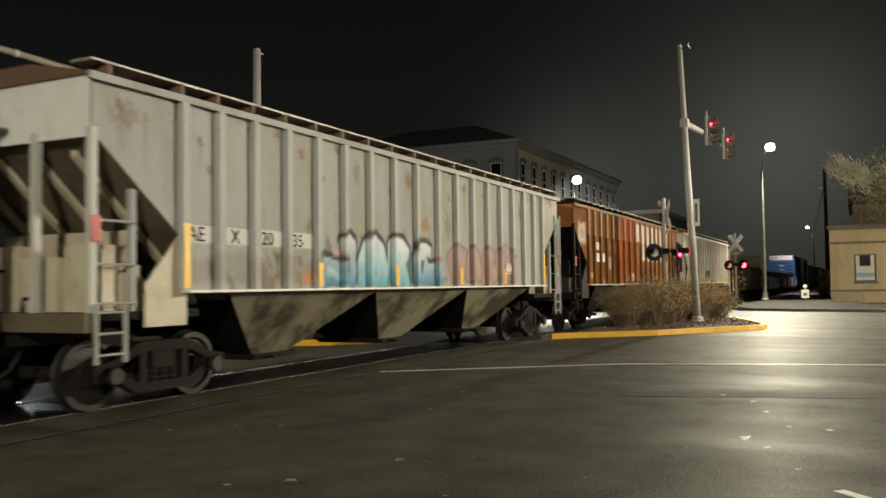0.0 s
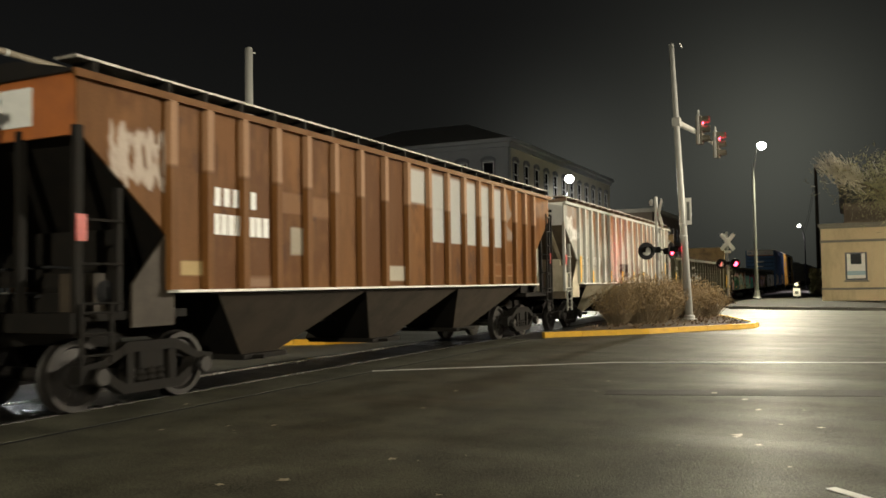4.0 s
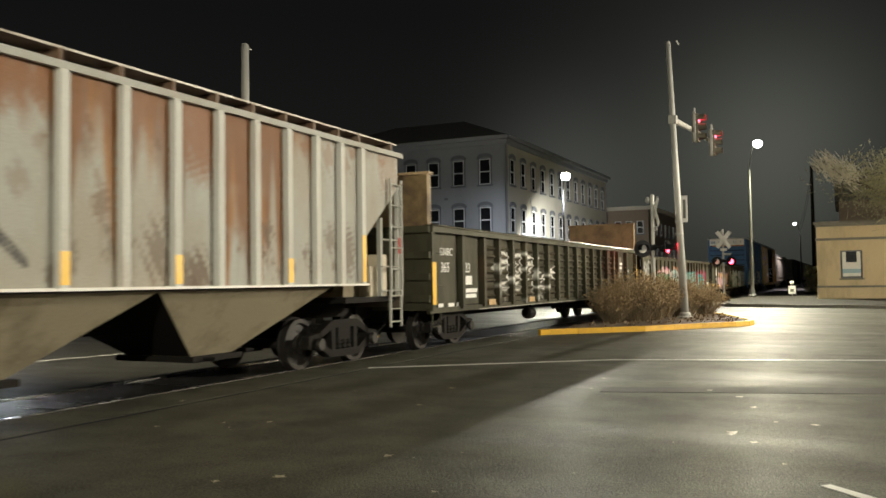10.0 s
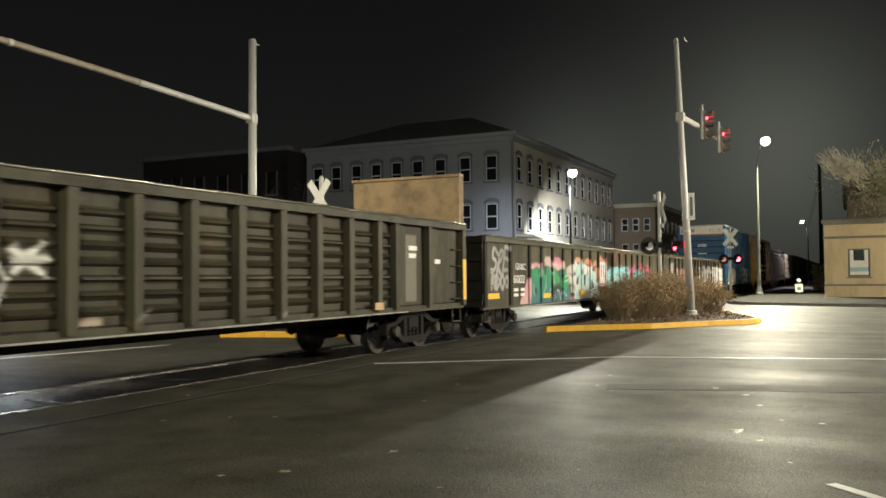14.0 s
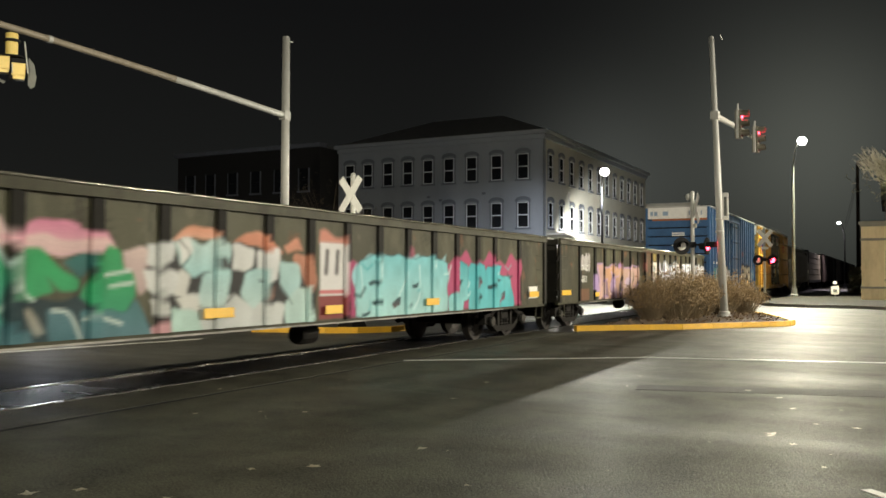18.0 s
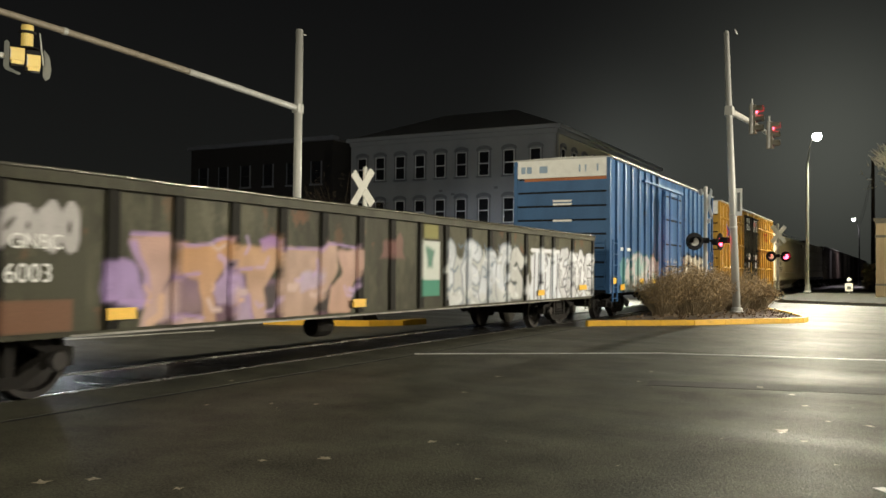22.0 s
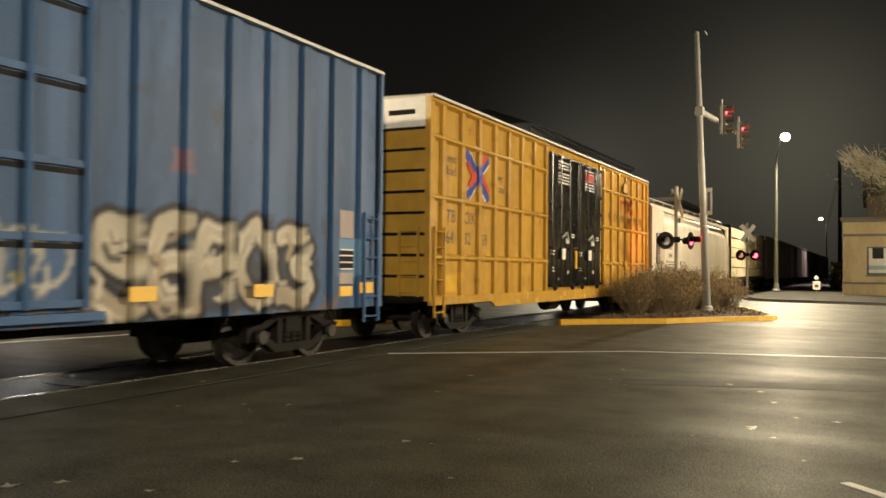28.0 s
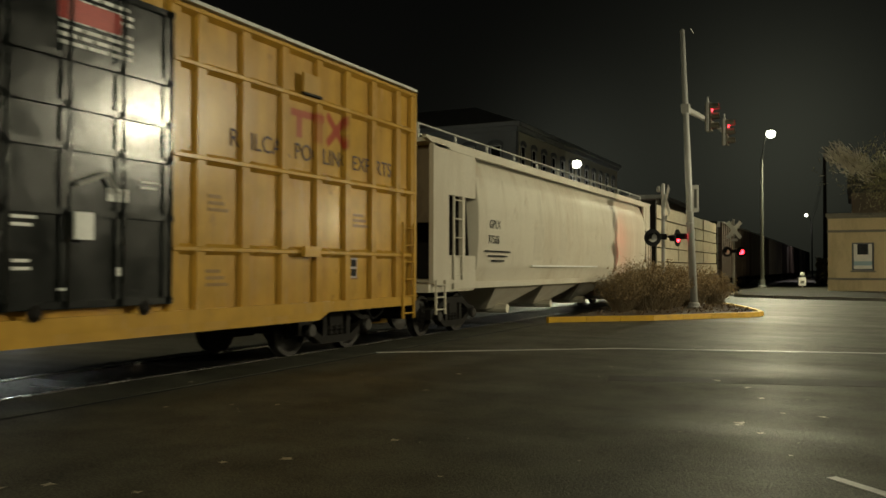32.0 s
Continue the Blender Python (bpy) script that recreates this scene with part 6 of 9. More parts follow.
    coat += [patch(xa, xb, 1.655, 1.915, (0.16, 0.066, 0.02), 0.9) for xa, xb in ((12.24, 12.81), (13.04, 13.56))]
    coat.append(patch(1.72, 2.16, 1.62, 1.82, (0.48, 0.36, 0.18), 0.85))
    coat.append(patch(3.79, 4.44, 2.58, 2.9, (0.26, 0.14, 0.07), 0.6))
    coat.append(patch(4.56, 5.2, 2.56, 2.88, (0.28, 0.15, 0.075), 0.6))
    coat.append(patch(4.1, 4.43, 1.95, 2.38, (0.40, 0.36, 0.29), 0.85))
    coat.append(patch(7.15, 7.82, 1.54, 1.82, (0.46, 0.43, 0.36), 0.85))
    coat.append(patch(3.0, 3.6, 1.46, 1.6, (0.34, 0.22, 0.15), 0.6))
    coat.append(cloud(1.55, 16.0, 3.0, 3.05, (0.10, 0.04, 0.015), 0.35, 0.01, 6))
    coat.append(scrawl(0.6, 1.4, 2.6, 3.5, (0.5, 0.42, 0.36), 3, 4, 0.03))
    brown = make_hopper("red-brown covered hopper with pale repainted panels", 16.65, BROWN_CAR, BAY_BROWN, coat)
    for x, z, h in ((2.36, 2.57, 0.25), (2.55, 2.57, 0.25), (2.74, 2.57, 0.25), (3.12, 2.57, 0.25), (2.34, 2.18, 0.28), (2.49, 2.18, 0.28), (2.64, 2.18, 0.28), (2.79, 2.18, 0.28), (3.1, 2.18, 0.28), (3.25, 2.18, 0.28), (3.41, 2.18, 0.28)):
        part("car_mark", Geo().box(x, x + 0.12, -HALF + 0.046, -HALF + 0.056, z, z + h), WHITE, brown, "worn white car mark")
    part("end_label", Geo().box(0.085, 0.099, -0.75, -0.15, 3.35, 3.8), WHITE, brown, "white label on the end panel")
    CARS.append((brown, 24.71))
    coat = []
    coat.append(weather(16.65, (0.30, 0.24, 0.17), 114, 0.35, upper=-0.2, fade=0.8, hard=2.2))
    coat.append(run_down(16.65, (0.27, 0.115, 0.026), 110, 0.92, (5, 14, 15)))
    coat.append(run_down(16.65, (0.14, 0.052, 0.014), 116, 0.7, (14, 15)))
    coat.append(rust(1.5, 13.0, 1.6, 3.4, (0.15, 0.08, 0.04), 115, 34, 0.03, 0.10, 0.9, 0.65))
    coat.append(rust(0.3, 16.3, 3.2, 3.85, (0.22, 0.10, 0.045), 112, 40, 0.08, 0.3, 1.0, 0.8))
    coat.append(rust(1.6, 15.1, 1.46, 2.2, (0.11, 0.07, 0.045), 113, 55, 0.04, 0.2, 0.3, 0.8))
    coat.append(scrawl(0.4, 0.95, 3.0, 3.55, (0.7, 0.7, 0.68), 7, 3, 0.035))
    coat.append(scrawl(0.75, 1.4, 2.72, 3.2, (0.7, 0.7, 0.68), 8, 3, 0.035))
    coat.append(scrawl(6.7, 8.3, 1.62, 2.15, (0.05, 0.05, 0.05), 9, 6, 0.028))
    rusty = make_hopper("rust-streaked grey covered hopper with sprayed tags", 16.65, RUST_CAR, BAY, coat, stripes=(1.52, 2.94, 5.29, 6.98, 8.79, 10.53, 12.94, 15.13))
    for ch, x in (("AE", 1.75), ("X", 2.4), ("203", 3.12), ("54", 3.82)):
        writing("car_mark", ch, rusty, BLACK, x + 0.012, -HALF + 0.056, 2.005, 0.28, "black shadow of a car letter")
        writing("car_mark", ch, rusty, WHITE, x - 0.03, -HALF + 0.051, 2.03, 0.28, "white car letters with a black shadow")
    for k, (y, w) in enumerate(((-1.1, 0.5), (-1.05, 0.62))):
        part("end_mark", Geo().box(0.085, 0.099, y, y + w, 3.6 - 0.14 * k, 3.68 - 0.14 * k), BLACK, rusty, "black stencil line on the white end")
    CARS.append((rusty, 42.6))
    coat = []
    coat.append(weather(19.05, (0.080, 0.064, 0.035), 120, 0.5, 17, 1.62, 0.1, 0.86, 2.6))
    coat.append(rust(0.2, 18.8, 0.9, 2.5, (0.13, 0.08, 0.04), 121, 40, 0.03, 0.14, 0.5, 0.7))
    coat.append(weather(19.05, (0.020, 0.017, 0.011), 125, 0.5, 17, 1.62, -0.9, 0.86, 2.6))
    coat.append(strokes("4.01,2.11 4.23,2.17 4.50,2.15 4.59,1.98 4.38,1.92 4.16,1.93; 4.01,2.11 3.90,1.96 3.98,1.85 4.16,1.76 4.46,1.80 4.59,1.89 4.59,1.99; 3.80,1.35 4.09,1.41 4.39,1.38 4.62,1.50 4.65,1.83 4.62,2.15; 3.87,1.34 4.16,1.26 4.54,1.25; 4.58,1.53 4.95,1.50", 0.04, (0.70, 0.70, 0.66), 0.9, 0.04))
    coat.append(strokes("5.03,2.09 5.47,2.14; 5.12,1.95 5.27,1.89 5.08,1.72 5.27,1.67 5.08,1.56 5.49,1.58; 4.62,1.50 4.99,1.44 5.13,1.37; 5.47,1.67 5.58,1.91 5.47,2.08 5.70,2.18 5.94,2.13 6.00,1.99 5.85,1.86 5.66,1.76; 5.58,1.73 5.47,1.50 5.38,1.38 5.03,1.37", 0.04, (0.70, 0.70, 0.66), 0.9, 0.04))
    coat.append(strokes("5.99,2.05 6.35,2.13 6.58,2.00 6.45,1.81 6.24,1.74 6.04,1.50 5.94,1.38; 6.24,1.94 6.06,1.85; 6.77,2.07 6.97,1.93 6.82,1.78 7.17,1.72 6.82,1.59 7.13,1.52; 6.66,1.75 6.55,1.43 6.45,1.23 7.10,1.30 7.57,1.21 7.85,1.35 7.85,1.59 7.46,1.63 7.28,1.41", 0.04, (0.70, 0.70, 0.66), 0.9, 0.04))
    coat.append(strokes("5.03,1.24 5.49,1.23; 7.95,1.80 8.32,1.53; 8.28,1.84 7.98,1.55; 7.93,1.66 8.37,1.69", 0.04, (0.70, 0.70, 0.66), 0.9, 0.04))
    coat.append(strokes("3.87,1.25 4.10,0.76; 4.39,1.34 4.48,0.79; 5.03,1.16 5.17,0.70; 5.65,0.97 5.75,0.71; 6.45,1.18 6.34,0.80; 5.56,1.67 5.38,1.21; 5.96,1.38 5.84,0.96; 6.60,0.70 6.76,0.98 7.10,1.10 7.45,0.96 7.52,0.70", 0.032, (0.32, 0.32, 0.29), 0.7, 0.05))
    coat.append(strokes("4.16,1.94 4.40,1.94; 3.61,1.81 3.84,1.76 3.93,1.70; 6.34,1.92 6.16,1.86; 8.15,1.70 8.19,1.66; 7.10,0.91 7.27,0.73", 0.07, (0.60, 0.60, 0.56), 0.8, 0.05))
    coat.append(cloud(6.62, 7.15, 0.88, 1.12, (0.46, 0.46, 0.42), 0.75, 0.05, 64))
    coat.append(cloud(8.75, 9.15, 0.88, 1.02, (0.52, 0.42, 0.32), 0.8, 0.03, 82))
    coat.append(cloud(9.6, 9.85, 1.0, 1.1, (0.5, 0.5, 0.46), 0.8, 0.02, 83))
    coat.append(cloud(12.35, 12.6, 0.9, 1.0, (0.5, 0.48, 0.42), 0.8, 0.02, 84))
    coat.append(patch(16.5, 16.95, 1.0, 2.3, (0.3, 0.28, 0.23), 0.5))
    ribbed = make_gondola("olive ribbed gondola with raised ends and white scrawls", 19.05, OLIVE_CAR, coat, top=2.64, bottom=0.86, spacing=0.957, first=(0.08, 1.62, 2.87), ribs=True, bulkheads=True, bars=((3.05, 0.89, 0.42), (5.9, 0.89, 0.42), (15.1, 0.89, 0.3)), bar_mat=OLD_BAR)
    part("reflector_stripe", Geo().box(0.0, 0.17, -HALF - 0.012, -HALF - 0.004, 0.98, 1.86), ORANGE, ribbed, "yellow reflective stripe")
    part("reflector_stripe", Geo().box(18.9, 19.05, -HALF - 0.012, -HALF - 0.004, 0.98, 1.86), ORANGE, ribbed, "yellow reflective stripe")
    writing("car_mark", "GNBC", ribbed, WHITE, 0.62, -HALF + 0.122, 2.02, 0.17, "white stencilled letters")
    writing("car_mark", "365", ribbed, WHITE, 0.65, -HALF + 0.122, 1.66, 0.22, "white stencilled numbers")
    writing("car_mark", "033", ribbed, WHITE, 1.78, -HALF + 0.122, 1.66, 0.22, "white stencilled numbers")
    part("data_plate", Geo().box(1.95, 2.3, -HALF + 0.11, -HALF + 0.122, 1.38, 1.58), WHITE, ribbed, "white data panel")
    for x, z, w in ((1.75, 1.2, 0.85), (1.75, 1.08, 0.8), (0.5, 0.9, 0.25), (1.0, 0.9, 0.3), (1.45, 0.9, 0.25), (16.6, 2.0, 0.35), (16.6, 1.85, 0.3), (17.75, 1.75, 0.25)):
        part("stencil_bar", Geo().box(x, x + w, -HALF + 0.11, -HALF + 0.122, z, z + 0.09), WHITE, ribbed, "small white stencil line")
    CARS.append((ribbed, 60.5))
    magenta = (0.42, 0.07, 0.16)
    coat = []
    coat.append(weather(19.65, (0.10, 0.098, 0.062), 122, 0.7, 17, 1.7, 0.3, 0.76, 2.4))
    coat.append(rust(0.2, 19.3, 1.3, 2.3, (0.035, 0.032, 0.020), 241, 44, 0.07, 0.24, 0.5, 0.55))
    coat.append(rust(0.2, 19.3, 1.5, 2.3, (0.16, 0.15, 0.10), 251, 26, 0.05, 0.16, 0.4, 0.4))
    coat.append(rust(0.2, 19.4, 0.9, 2.3, (0.17, 0.08, 0.04), 123, 40, 0.03, 0.16, 0.5, 0.7))
    coat.append(tag_letters("SRE", 0.45, 1.6, 1.5, 2.2, (0.42, 0.42, 0.42), None, None, 0.05, 0.0, 0.05, 0.05))
    coat.append(scrawl(0.5, 1.5, 1.15, 1.55, (0.34, 0.34, 0.34), 21, 3, 0.04))
    coat.append(shapes((
        ((0.66, 0.30, 0.34), (0.62, 0.44, 0.44), "2.92,1.44 3.24,1.48 3.17,0.72 2.43,0.71 2.47,0.86 2.75,1.15"),
        ((0.64, 0.30, 0.36), (0.66, 0.44, 0.46), "3.21,1.81 4.04,1.85 4.06,1.72 3.24,1.64"),
        ((0.66, 0.48, 0.48), (0.62, 0.42, 0.44), "4.37,1.98 4.81,2.04 4.98,1.85 4.83,1.66 4.42,1.69"),
        ((0.62, 0.22, 0.34), (0.66, 0.46, 0.46), "4.81,1.83 5.19,1.88 5.53,2.03 5.80,1.96 5.66,1.72 5.30,1.70 4.97,1.74"),
        ((0.025, 0.05, 0.05), (0.03, 0.06, 0.07), "3.26,1.63 3.85,1.74 4.81,1.76 5.03,1.49 5.12,0.70 3.16,0.71"),
        ((0.03, 0.30, 0.11), (0.06, 0.17, 0.21), "3.29,1.60 3.86,1.75 3.93,1.48 3.87,1.34 3.98,1.11 4.01,0.70 3.14,0.71 3.17,0.95 3.26,1.16 3.22,1.38"),
    ), None, 0, 0, 0.05, 0.96, 3100))
    coat.append(shapes((
        ((0.03, 0.30, 0.11), (0.06, 0.17, 0.21), "4.03,1.68 4.27,1.72 4.47,1.48 4.43,1.10 4.24,0.99 4.34,0.71 4.06,0.70 3.96,1.11"),
        ((0.03, 0.30, 0.11), (0.06, 0.17, 0.21), "4.51,1.73 4.76,1.76 4.99,1.52 5.01,1.22 4.83,1.05 5.10,0.88 5.05,0.70 4.35,0.70 4.33,1.02 4.52,1.30"),
        ((0.02, 0.04, 0.05), (0.03, 0.08, 0.10), "3.49,1.12 3.69,1.16 3.66,0.98 3.53,0.95"),
    ), None, 0, 0, 0.05, 0.96, 3101))
    coat.append(strokes("3.87,1.71 3.99,1.68 3.95,1.48; 3.47,1.26 3.43,1.13 3.51,0.99; 4.47,1.48 4.48,1.17 4.24,1.00 4.15,0.90; 4.83,1.70 5.03,1.45 4.98,1.19 4.80,1.07", 0.026, (0.36, 0.48, 0.46), 0.75))
    coat.append(shapes((
        ((0.62, 0.2, 0.33), (0.70, 0.42, 0.46), "5.06,1.80 5.21,2.00 5.56,2.05 5.79,1.94 6.16,1.91 6.24,1.73 5.61,1.68 5.07,1.68"),
        ((0.70, 0.52, 0.50), (0.62, 0.42, 0.42), "5.12,1.84 5.40,1.88 5.75,1.81 6.12,1.86 6.24,1.72 5.77,1.67 5.10,1.69"),
        ((0.62, 0.48, 0.45), (0.48, 0.36, 0.34), "6.33,1.74 6.64,1.80 6.87,1.69 6.85,1.46 6.65,1.21 6.50,1.38 6.38,1.53"),
        ((0.02, 0.035, 0.04), (0.03, 0.06, 0.07), "4.93,1.53 5.09,1.24 5.34,1.20 5.83,1.22 6.51,1.21 6.86,0.77 6.76,0.70 5.09,0.71 4.91,0.78"),
        ((0.03, 0.30, 0.10), (0.05, 0.34, 0.14), "5.07,1.73 5.28,1.73 5.77,1.38 5.77,1.27 5.53,1.32 5.36,1.43 5.49,1.29 5.21,1.18 5.08,1.26"),
        ((0.03, 0.14, 0.13), (0.03, 0.10, 0.10), "5.56,1.62 5.87,1.68 6.00,1.60 5.77,1.39"),
    ), None, 0, 0, 0.05, 0.96, 3110))
    coat.append(shapes((
        ((0.03, 0.31, 0.10), (0.04, 0.30, 0.14), "6.16,1.78 6.32,1.75 6.38,1.52 6.48,1.51 6.52,1.35 6.56,1.21 6.41,1.05 6.05,1.05 5.80,1.19 5.82,1.31 6.00,1.55"),
        ((0.10, 0.20, 0.23), (0.05, 0.13, 0.15), "5.40,1.11 5.68,1.08 5.83,0.70 5.43,0.73"),
        ((0.05, 0.13, 0.15), (0.10, 0.20, 0.23), "4.87,0.92 5.23,0.90 5.22,0.70 4.87,0.70"),
        ((0.07, 0.19, 0.20), (0.10, 0.20, 0.23), "5.81,1.05 6.44,1.06 6.57,1.19 6.82,0.76 6.76,0.70 6.05,0.70 5.84,0.72"),
        ((0.30, 0.28, 0.22), (0.26, 0.27, 0.24), "5.12,1.10 5.20,1.13 5.39,0.86 5.28,0.83"),
    ), None, 0, 0, 0.05, 0.96, 3111))
    coat.append(strokes("5.46,1.08 5.68,1.06 5.83,0.70; 6.08,1.44 6.45,1.50; 6.18,1.32 6.50,1.36; 5.85,0.97 6.05,0.99 6.35,0.90; 5.07,1.70 5.08,1.27 5.23,1.19", 0.022, (0.50, 0.58, 0.54), 0.75))
    coat.append(shapes((
        ((0.62, 0.28, 0.17), (0.66, 0.36, 0.26), "7.08,1.88 7.27,2.03 7.79,2.06 7.93,1.91"),
        ((0.62, 0.27, 0.17), (0.58, 0.22, 0.14), "8.15,1.88 8.43,2.02 8.84,2.03 9.25,1.77 8.77,1.81"),
        ((0.6, 0.27, 0.18), (0.56, 0.26, 0.18), "9.22,1.89 9.56,1.98 9.69,1.80 9.30,1.78"),
        ((0.56, 0.25, 0.16), (0.42, 0.18, 0.12), "9.43,1.74 9.92,1.74 10.06,1.43 10.01,1.23 9.64,1.34"),
        ((0.03, 0.03, 0.03), (0.04, 0.04, 0.04), "6.70,1.61 8.17,1.92 9.60,1.59 10.02,0.79 9.23,0.70 6.86,0.77"),
        ((0.58, 0.60, 0.58), (0.55, 0.58, 0.57), "7.11,0.92 7.34,1.19 8.18,1.22 8.44,1.08 9.26,1.08 9.24,0.70 8.19,0.70 7.13,0.70"),
    ), None, 0, 0, 0.05, 0.96, 3120))
    coat.append(shapes((
        ((0.68, 0.70, 0.70), (0.66, 0.68, 0.66), "6.68,1.84 7.12,1.87 7.12,1.61 6.90,1.56 6.72,1.60"),
        ((0.70, 0.71, 0.70), (0.60, 0.62, 0.60), "6.66,1.51 6.90,1.56 7.22,1.49 7.31,1.32 7.23,1.19 6.86,1.24 6.74,1.31"),
        ((0.62, 0.63, 0.6), (0.55, 0.56, 0.54), "6.78,1.20 7.02,1.19 7.06,0.97 6.78,0.99"),
        ((0.52, 0.68, 0.66), (0.34, 0.58, 0.58), "7.11,1.83 7.28,1.91 7.56,1.83 7.79,1.93 8.12,1.89 8.11,1.47 7.68,1.52 7.46,1.38 7.25,1.59"),
        ((0.70, 0.70, 0.68), (0.66, 0.66, 0.63), "7.15,1.87 7.39,1.90 7.43,1.71 7.27,1.56"),
        ((0.62, 0.62, 0.58), (0.60, 0.6, 0.56), "7.25,1.54 7.42,1.42 7.37,1.19 7.57,1.15 7.55,0.98 7.26,1.02 7.17,1.19"),
    ), None, 0, 0, 0.05, 0.96, 3121))
    coat.append(shapes((
        ((0.40, 0.62, 0.61), (0.52, 0.66, 0.64), "7.61,1.50 8.15,1.53 8.13,1.18 7.93,1.00 7.59,1.05"),
        ((0.02, 0.02, 0.02), (0.05, 0.03, 0.03), "7.83,1.70 8.04,1.69 8.12,1.54 7.86,1.56"),
        ((0.72, 0.73, 0.72), (0.64, 0.65, 0.63), "8.15,1.85 8.58,1.83 8.58,1.57 8.40,1.48 8.17,1.50"),
        ((0.73, 0.74, 0.74), (0.66, 0.68, 0.67), "8.62,1.80 9.14,1.83 9.15,1.58 9.08,1.34 8.71,1.38"),
        ((0.38, 0.60, 0.60), (0.50, 0.66, 0.63), "8.42,1.52 8.85,1.57 8.87,1.16 8.59,1.00 8.36,1.16"),
        ((0.44, 0.64, 0.63), (0.40, 0.60, 0.60), "9.14,1.64 9.62,1.61 9.65,1.29 9.47,1.04 9.16,1.30"),
    ), None, 0, 0, 0.05, 0.96, 3122))
    coat.append(shapes((
        ((0.50, 0.66, 0.63), (0.48, 0.66, 0.62), "9.28,1.05 9.60,1.29 9.91,1.29 9.85,1.04 10.04,0.78 9.79,0.70 9.29,0.73"),
        ((0.46, 0.64, 0.58), (0.42, 0.60, 0.54), "7.11,1.05 7.57,1.01 7.65,0.70 7.12,0.70"),
        ((0.02, 0.02, 0.02), (0.02, 0.02, 0.02), "6.85,1.47 6.93,1.55 7.04,1.53 6.90,1.41"),
        ((0.02, 0.02, 0.02), (0.03, 0.02, 0.02), "6.79,0.99 7.05,0.94 7.05,0.89 6.81,0.93"),
        ((0.02, 0.02, 0.02), (0.3, 0.14, 0.1), "8.89,1.35 9.08,1.35 9.07,1.11 8.90,1.16"),
        ((0.60, 0.34, 0.36), (0.58, 0.32, 0.34), "6.79,0.84 7.10,0.88 7.10,0.70 6.79,0.70"),
    ), None, 0, 0, 0.05, 0.96, 3123))
    coat.append(strokes("7.22,1.88 7.44,1.71 7.25,1.54; 8.17,1.49 8.40,1.47 8.58,1.56; 6.86,1.23 7.23,1.18; 7.57,1.05 7.93,0.99 8.18,1.18; 9.18,1.30 9.45,1.04; 8.71,1.38 9.08,1.33", 0.016, (0.03, 0.03, 0.03), 0.7))
    coat.append(patch(10.1, 10.82, 0.78, 1.15, (0.24, 0.05, 0.05), 0.9))
    coat.append(cloud(10.1, 10.82, 1.9, 2.12, (0.58, 0.24, 0.18), 0.9, 0.05, 79))
    coat.append(patch(10.12, 10.8, 1.14, 1.96, (0.66, 0.65, 0.65), 0.95))
    coat += [bar(xa, 1.5, xa + 0.03, 1.82, 0.05, (0.05, 0.045, 0.045), 0.85) for xa in (10.28, 10.56)]
    coat.append(bar(10.14, 1.2, 10.78, 1.2, 0.03, (0.5, 0.06, 0.07), 0.8))
    coat.append(cloud(10.84, 11.2, 0.74, 1.7, (0.36, 0.05, 0.14), 0.95, 0.05, 68))
    coat.append(cloud(14.2, 18.05, 0.74, 1.86, magenta, 0.95, 0.10, 13))
    coat.append(cloud(12.7, 13.1, 1.7, 2.0, (0.40, 0.08, 0.16), 0.6, 0.08, 80))
    coat.append(cloud(11.05, 14.35, 0.74, 1.78, (0.28, 0.57, 0.62), 0.97, 0.07, 62))
    coat.append(shapes((
        ((0.20, 0.55, 0.60), (0.40, 0.65, 0.64), "11.15,1.65 11.75,1.81 12.77,1.78 13.86,1.80 14.34,1.70 14.34,0.70 11.11,0.70"),
        ((0.02, 0.06, 0.07), (0.02, 0.06, 0.07), "11.48,1.32 11.87,1.40 11.83,1.34 11.56,1.25"),
        ((0.02, 0.06, 0.07), (0.02, 0.06, 0.07), "11.56,0.99 11.92,1.08 11.92,1.03 11.62,0.93"),
        ((0.02, 0.06, 0.07), (0.10, 0.05, 0.05), "12.20,0.98 12.54,1.06 12.50,0.90 12.30,0.87"),
        ((0.02, 0.06, 0.07), (0.02, 0.06, 0.07), "12.95,1.30 13.22,1.36 13.17,1.26 13.00,1.25"),
        ((0.02, 0.06, 0.07), (0.02, 0.06, 0.07), "11.26,0.80 11.54,0.85 11.52,0.79 11.30,0.75"),
    ), (0.03, 0.12, 0.14), 0.02, 0.0, 0.03, 0.96, 313))
    coat.append(strokes("12.77,1.77 12.73,1.39 12.48,1.09; 13.86,1.79 13.71,1.26 13.85,0.81; 11.91,1.76 11.87,1.39; 13.22,1.63 13.27,1.08 13.00,0.84; 11.25,1.61 11.32,1.11", 0.02, (0.56, 0.74, 0.74), 0.7))
    coat.append(shapes((
        ((0.08, 0.46, 0.52), (0.30, 0.62, 0.62), "14.83,1.75 15.25,1.71 15.28,1.01 15.05,0.96 15.02,0.70 14.41,0.73 14.36,1.05 14.85,1.10"),
        ((0.08, 0.46, 0.52), (0.14, 0.52, 0.56), "15.27,1.71 16.12,1.70 16.19,0.71 15.29,0.71"),
        ((0.08, 0.46, 0.52), (0.14, 0.52, 0.56), "16.13,1.66 16.95,1.68 16.86,1.48 17.17,1.41 17.36,1.06 16.87,0.94 16.87,0.71 16.15,0.72"),
        ((0.14, 0.52, 0.56), (0.08, 0.46, 0.52), "16.96,1.27 17.15,1.47 17.44,1.47 17.71,0.74 16.86,0.70 16.97,0.95"),
    ), (0.02, 0.05, 0.06), 0.015, 0.0, 0.03, 0.96, 3140))
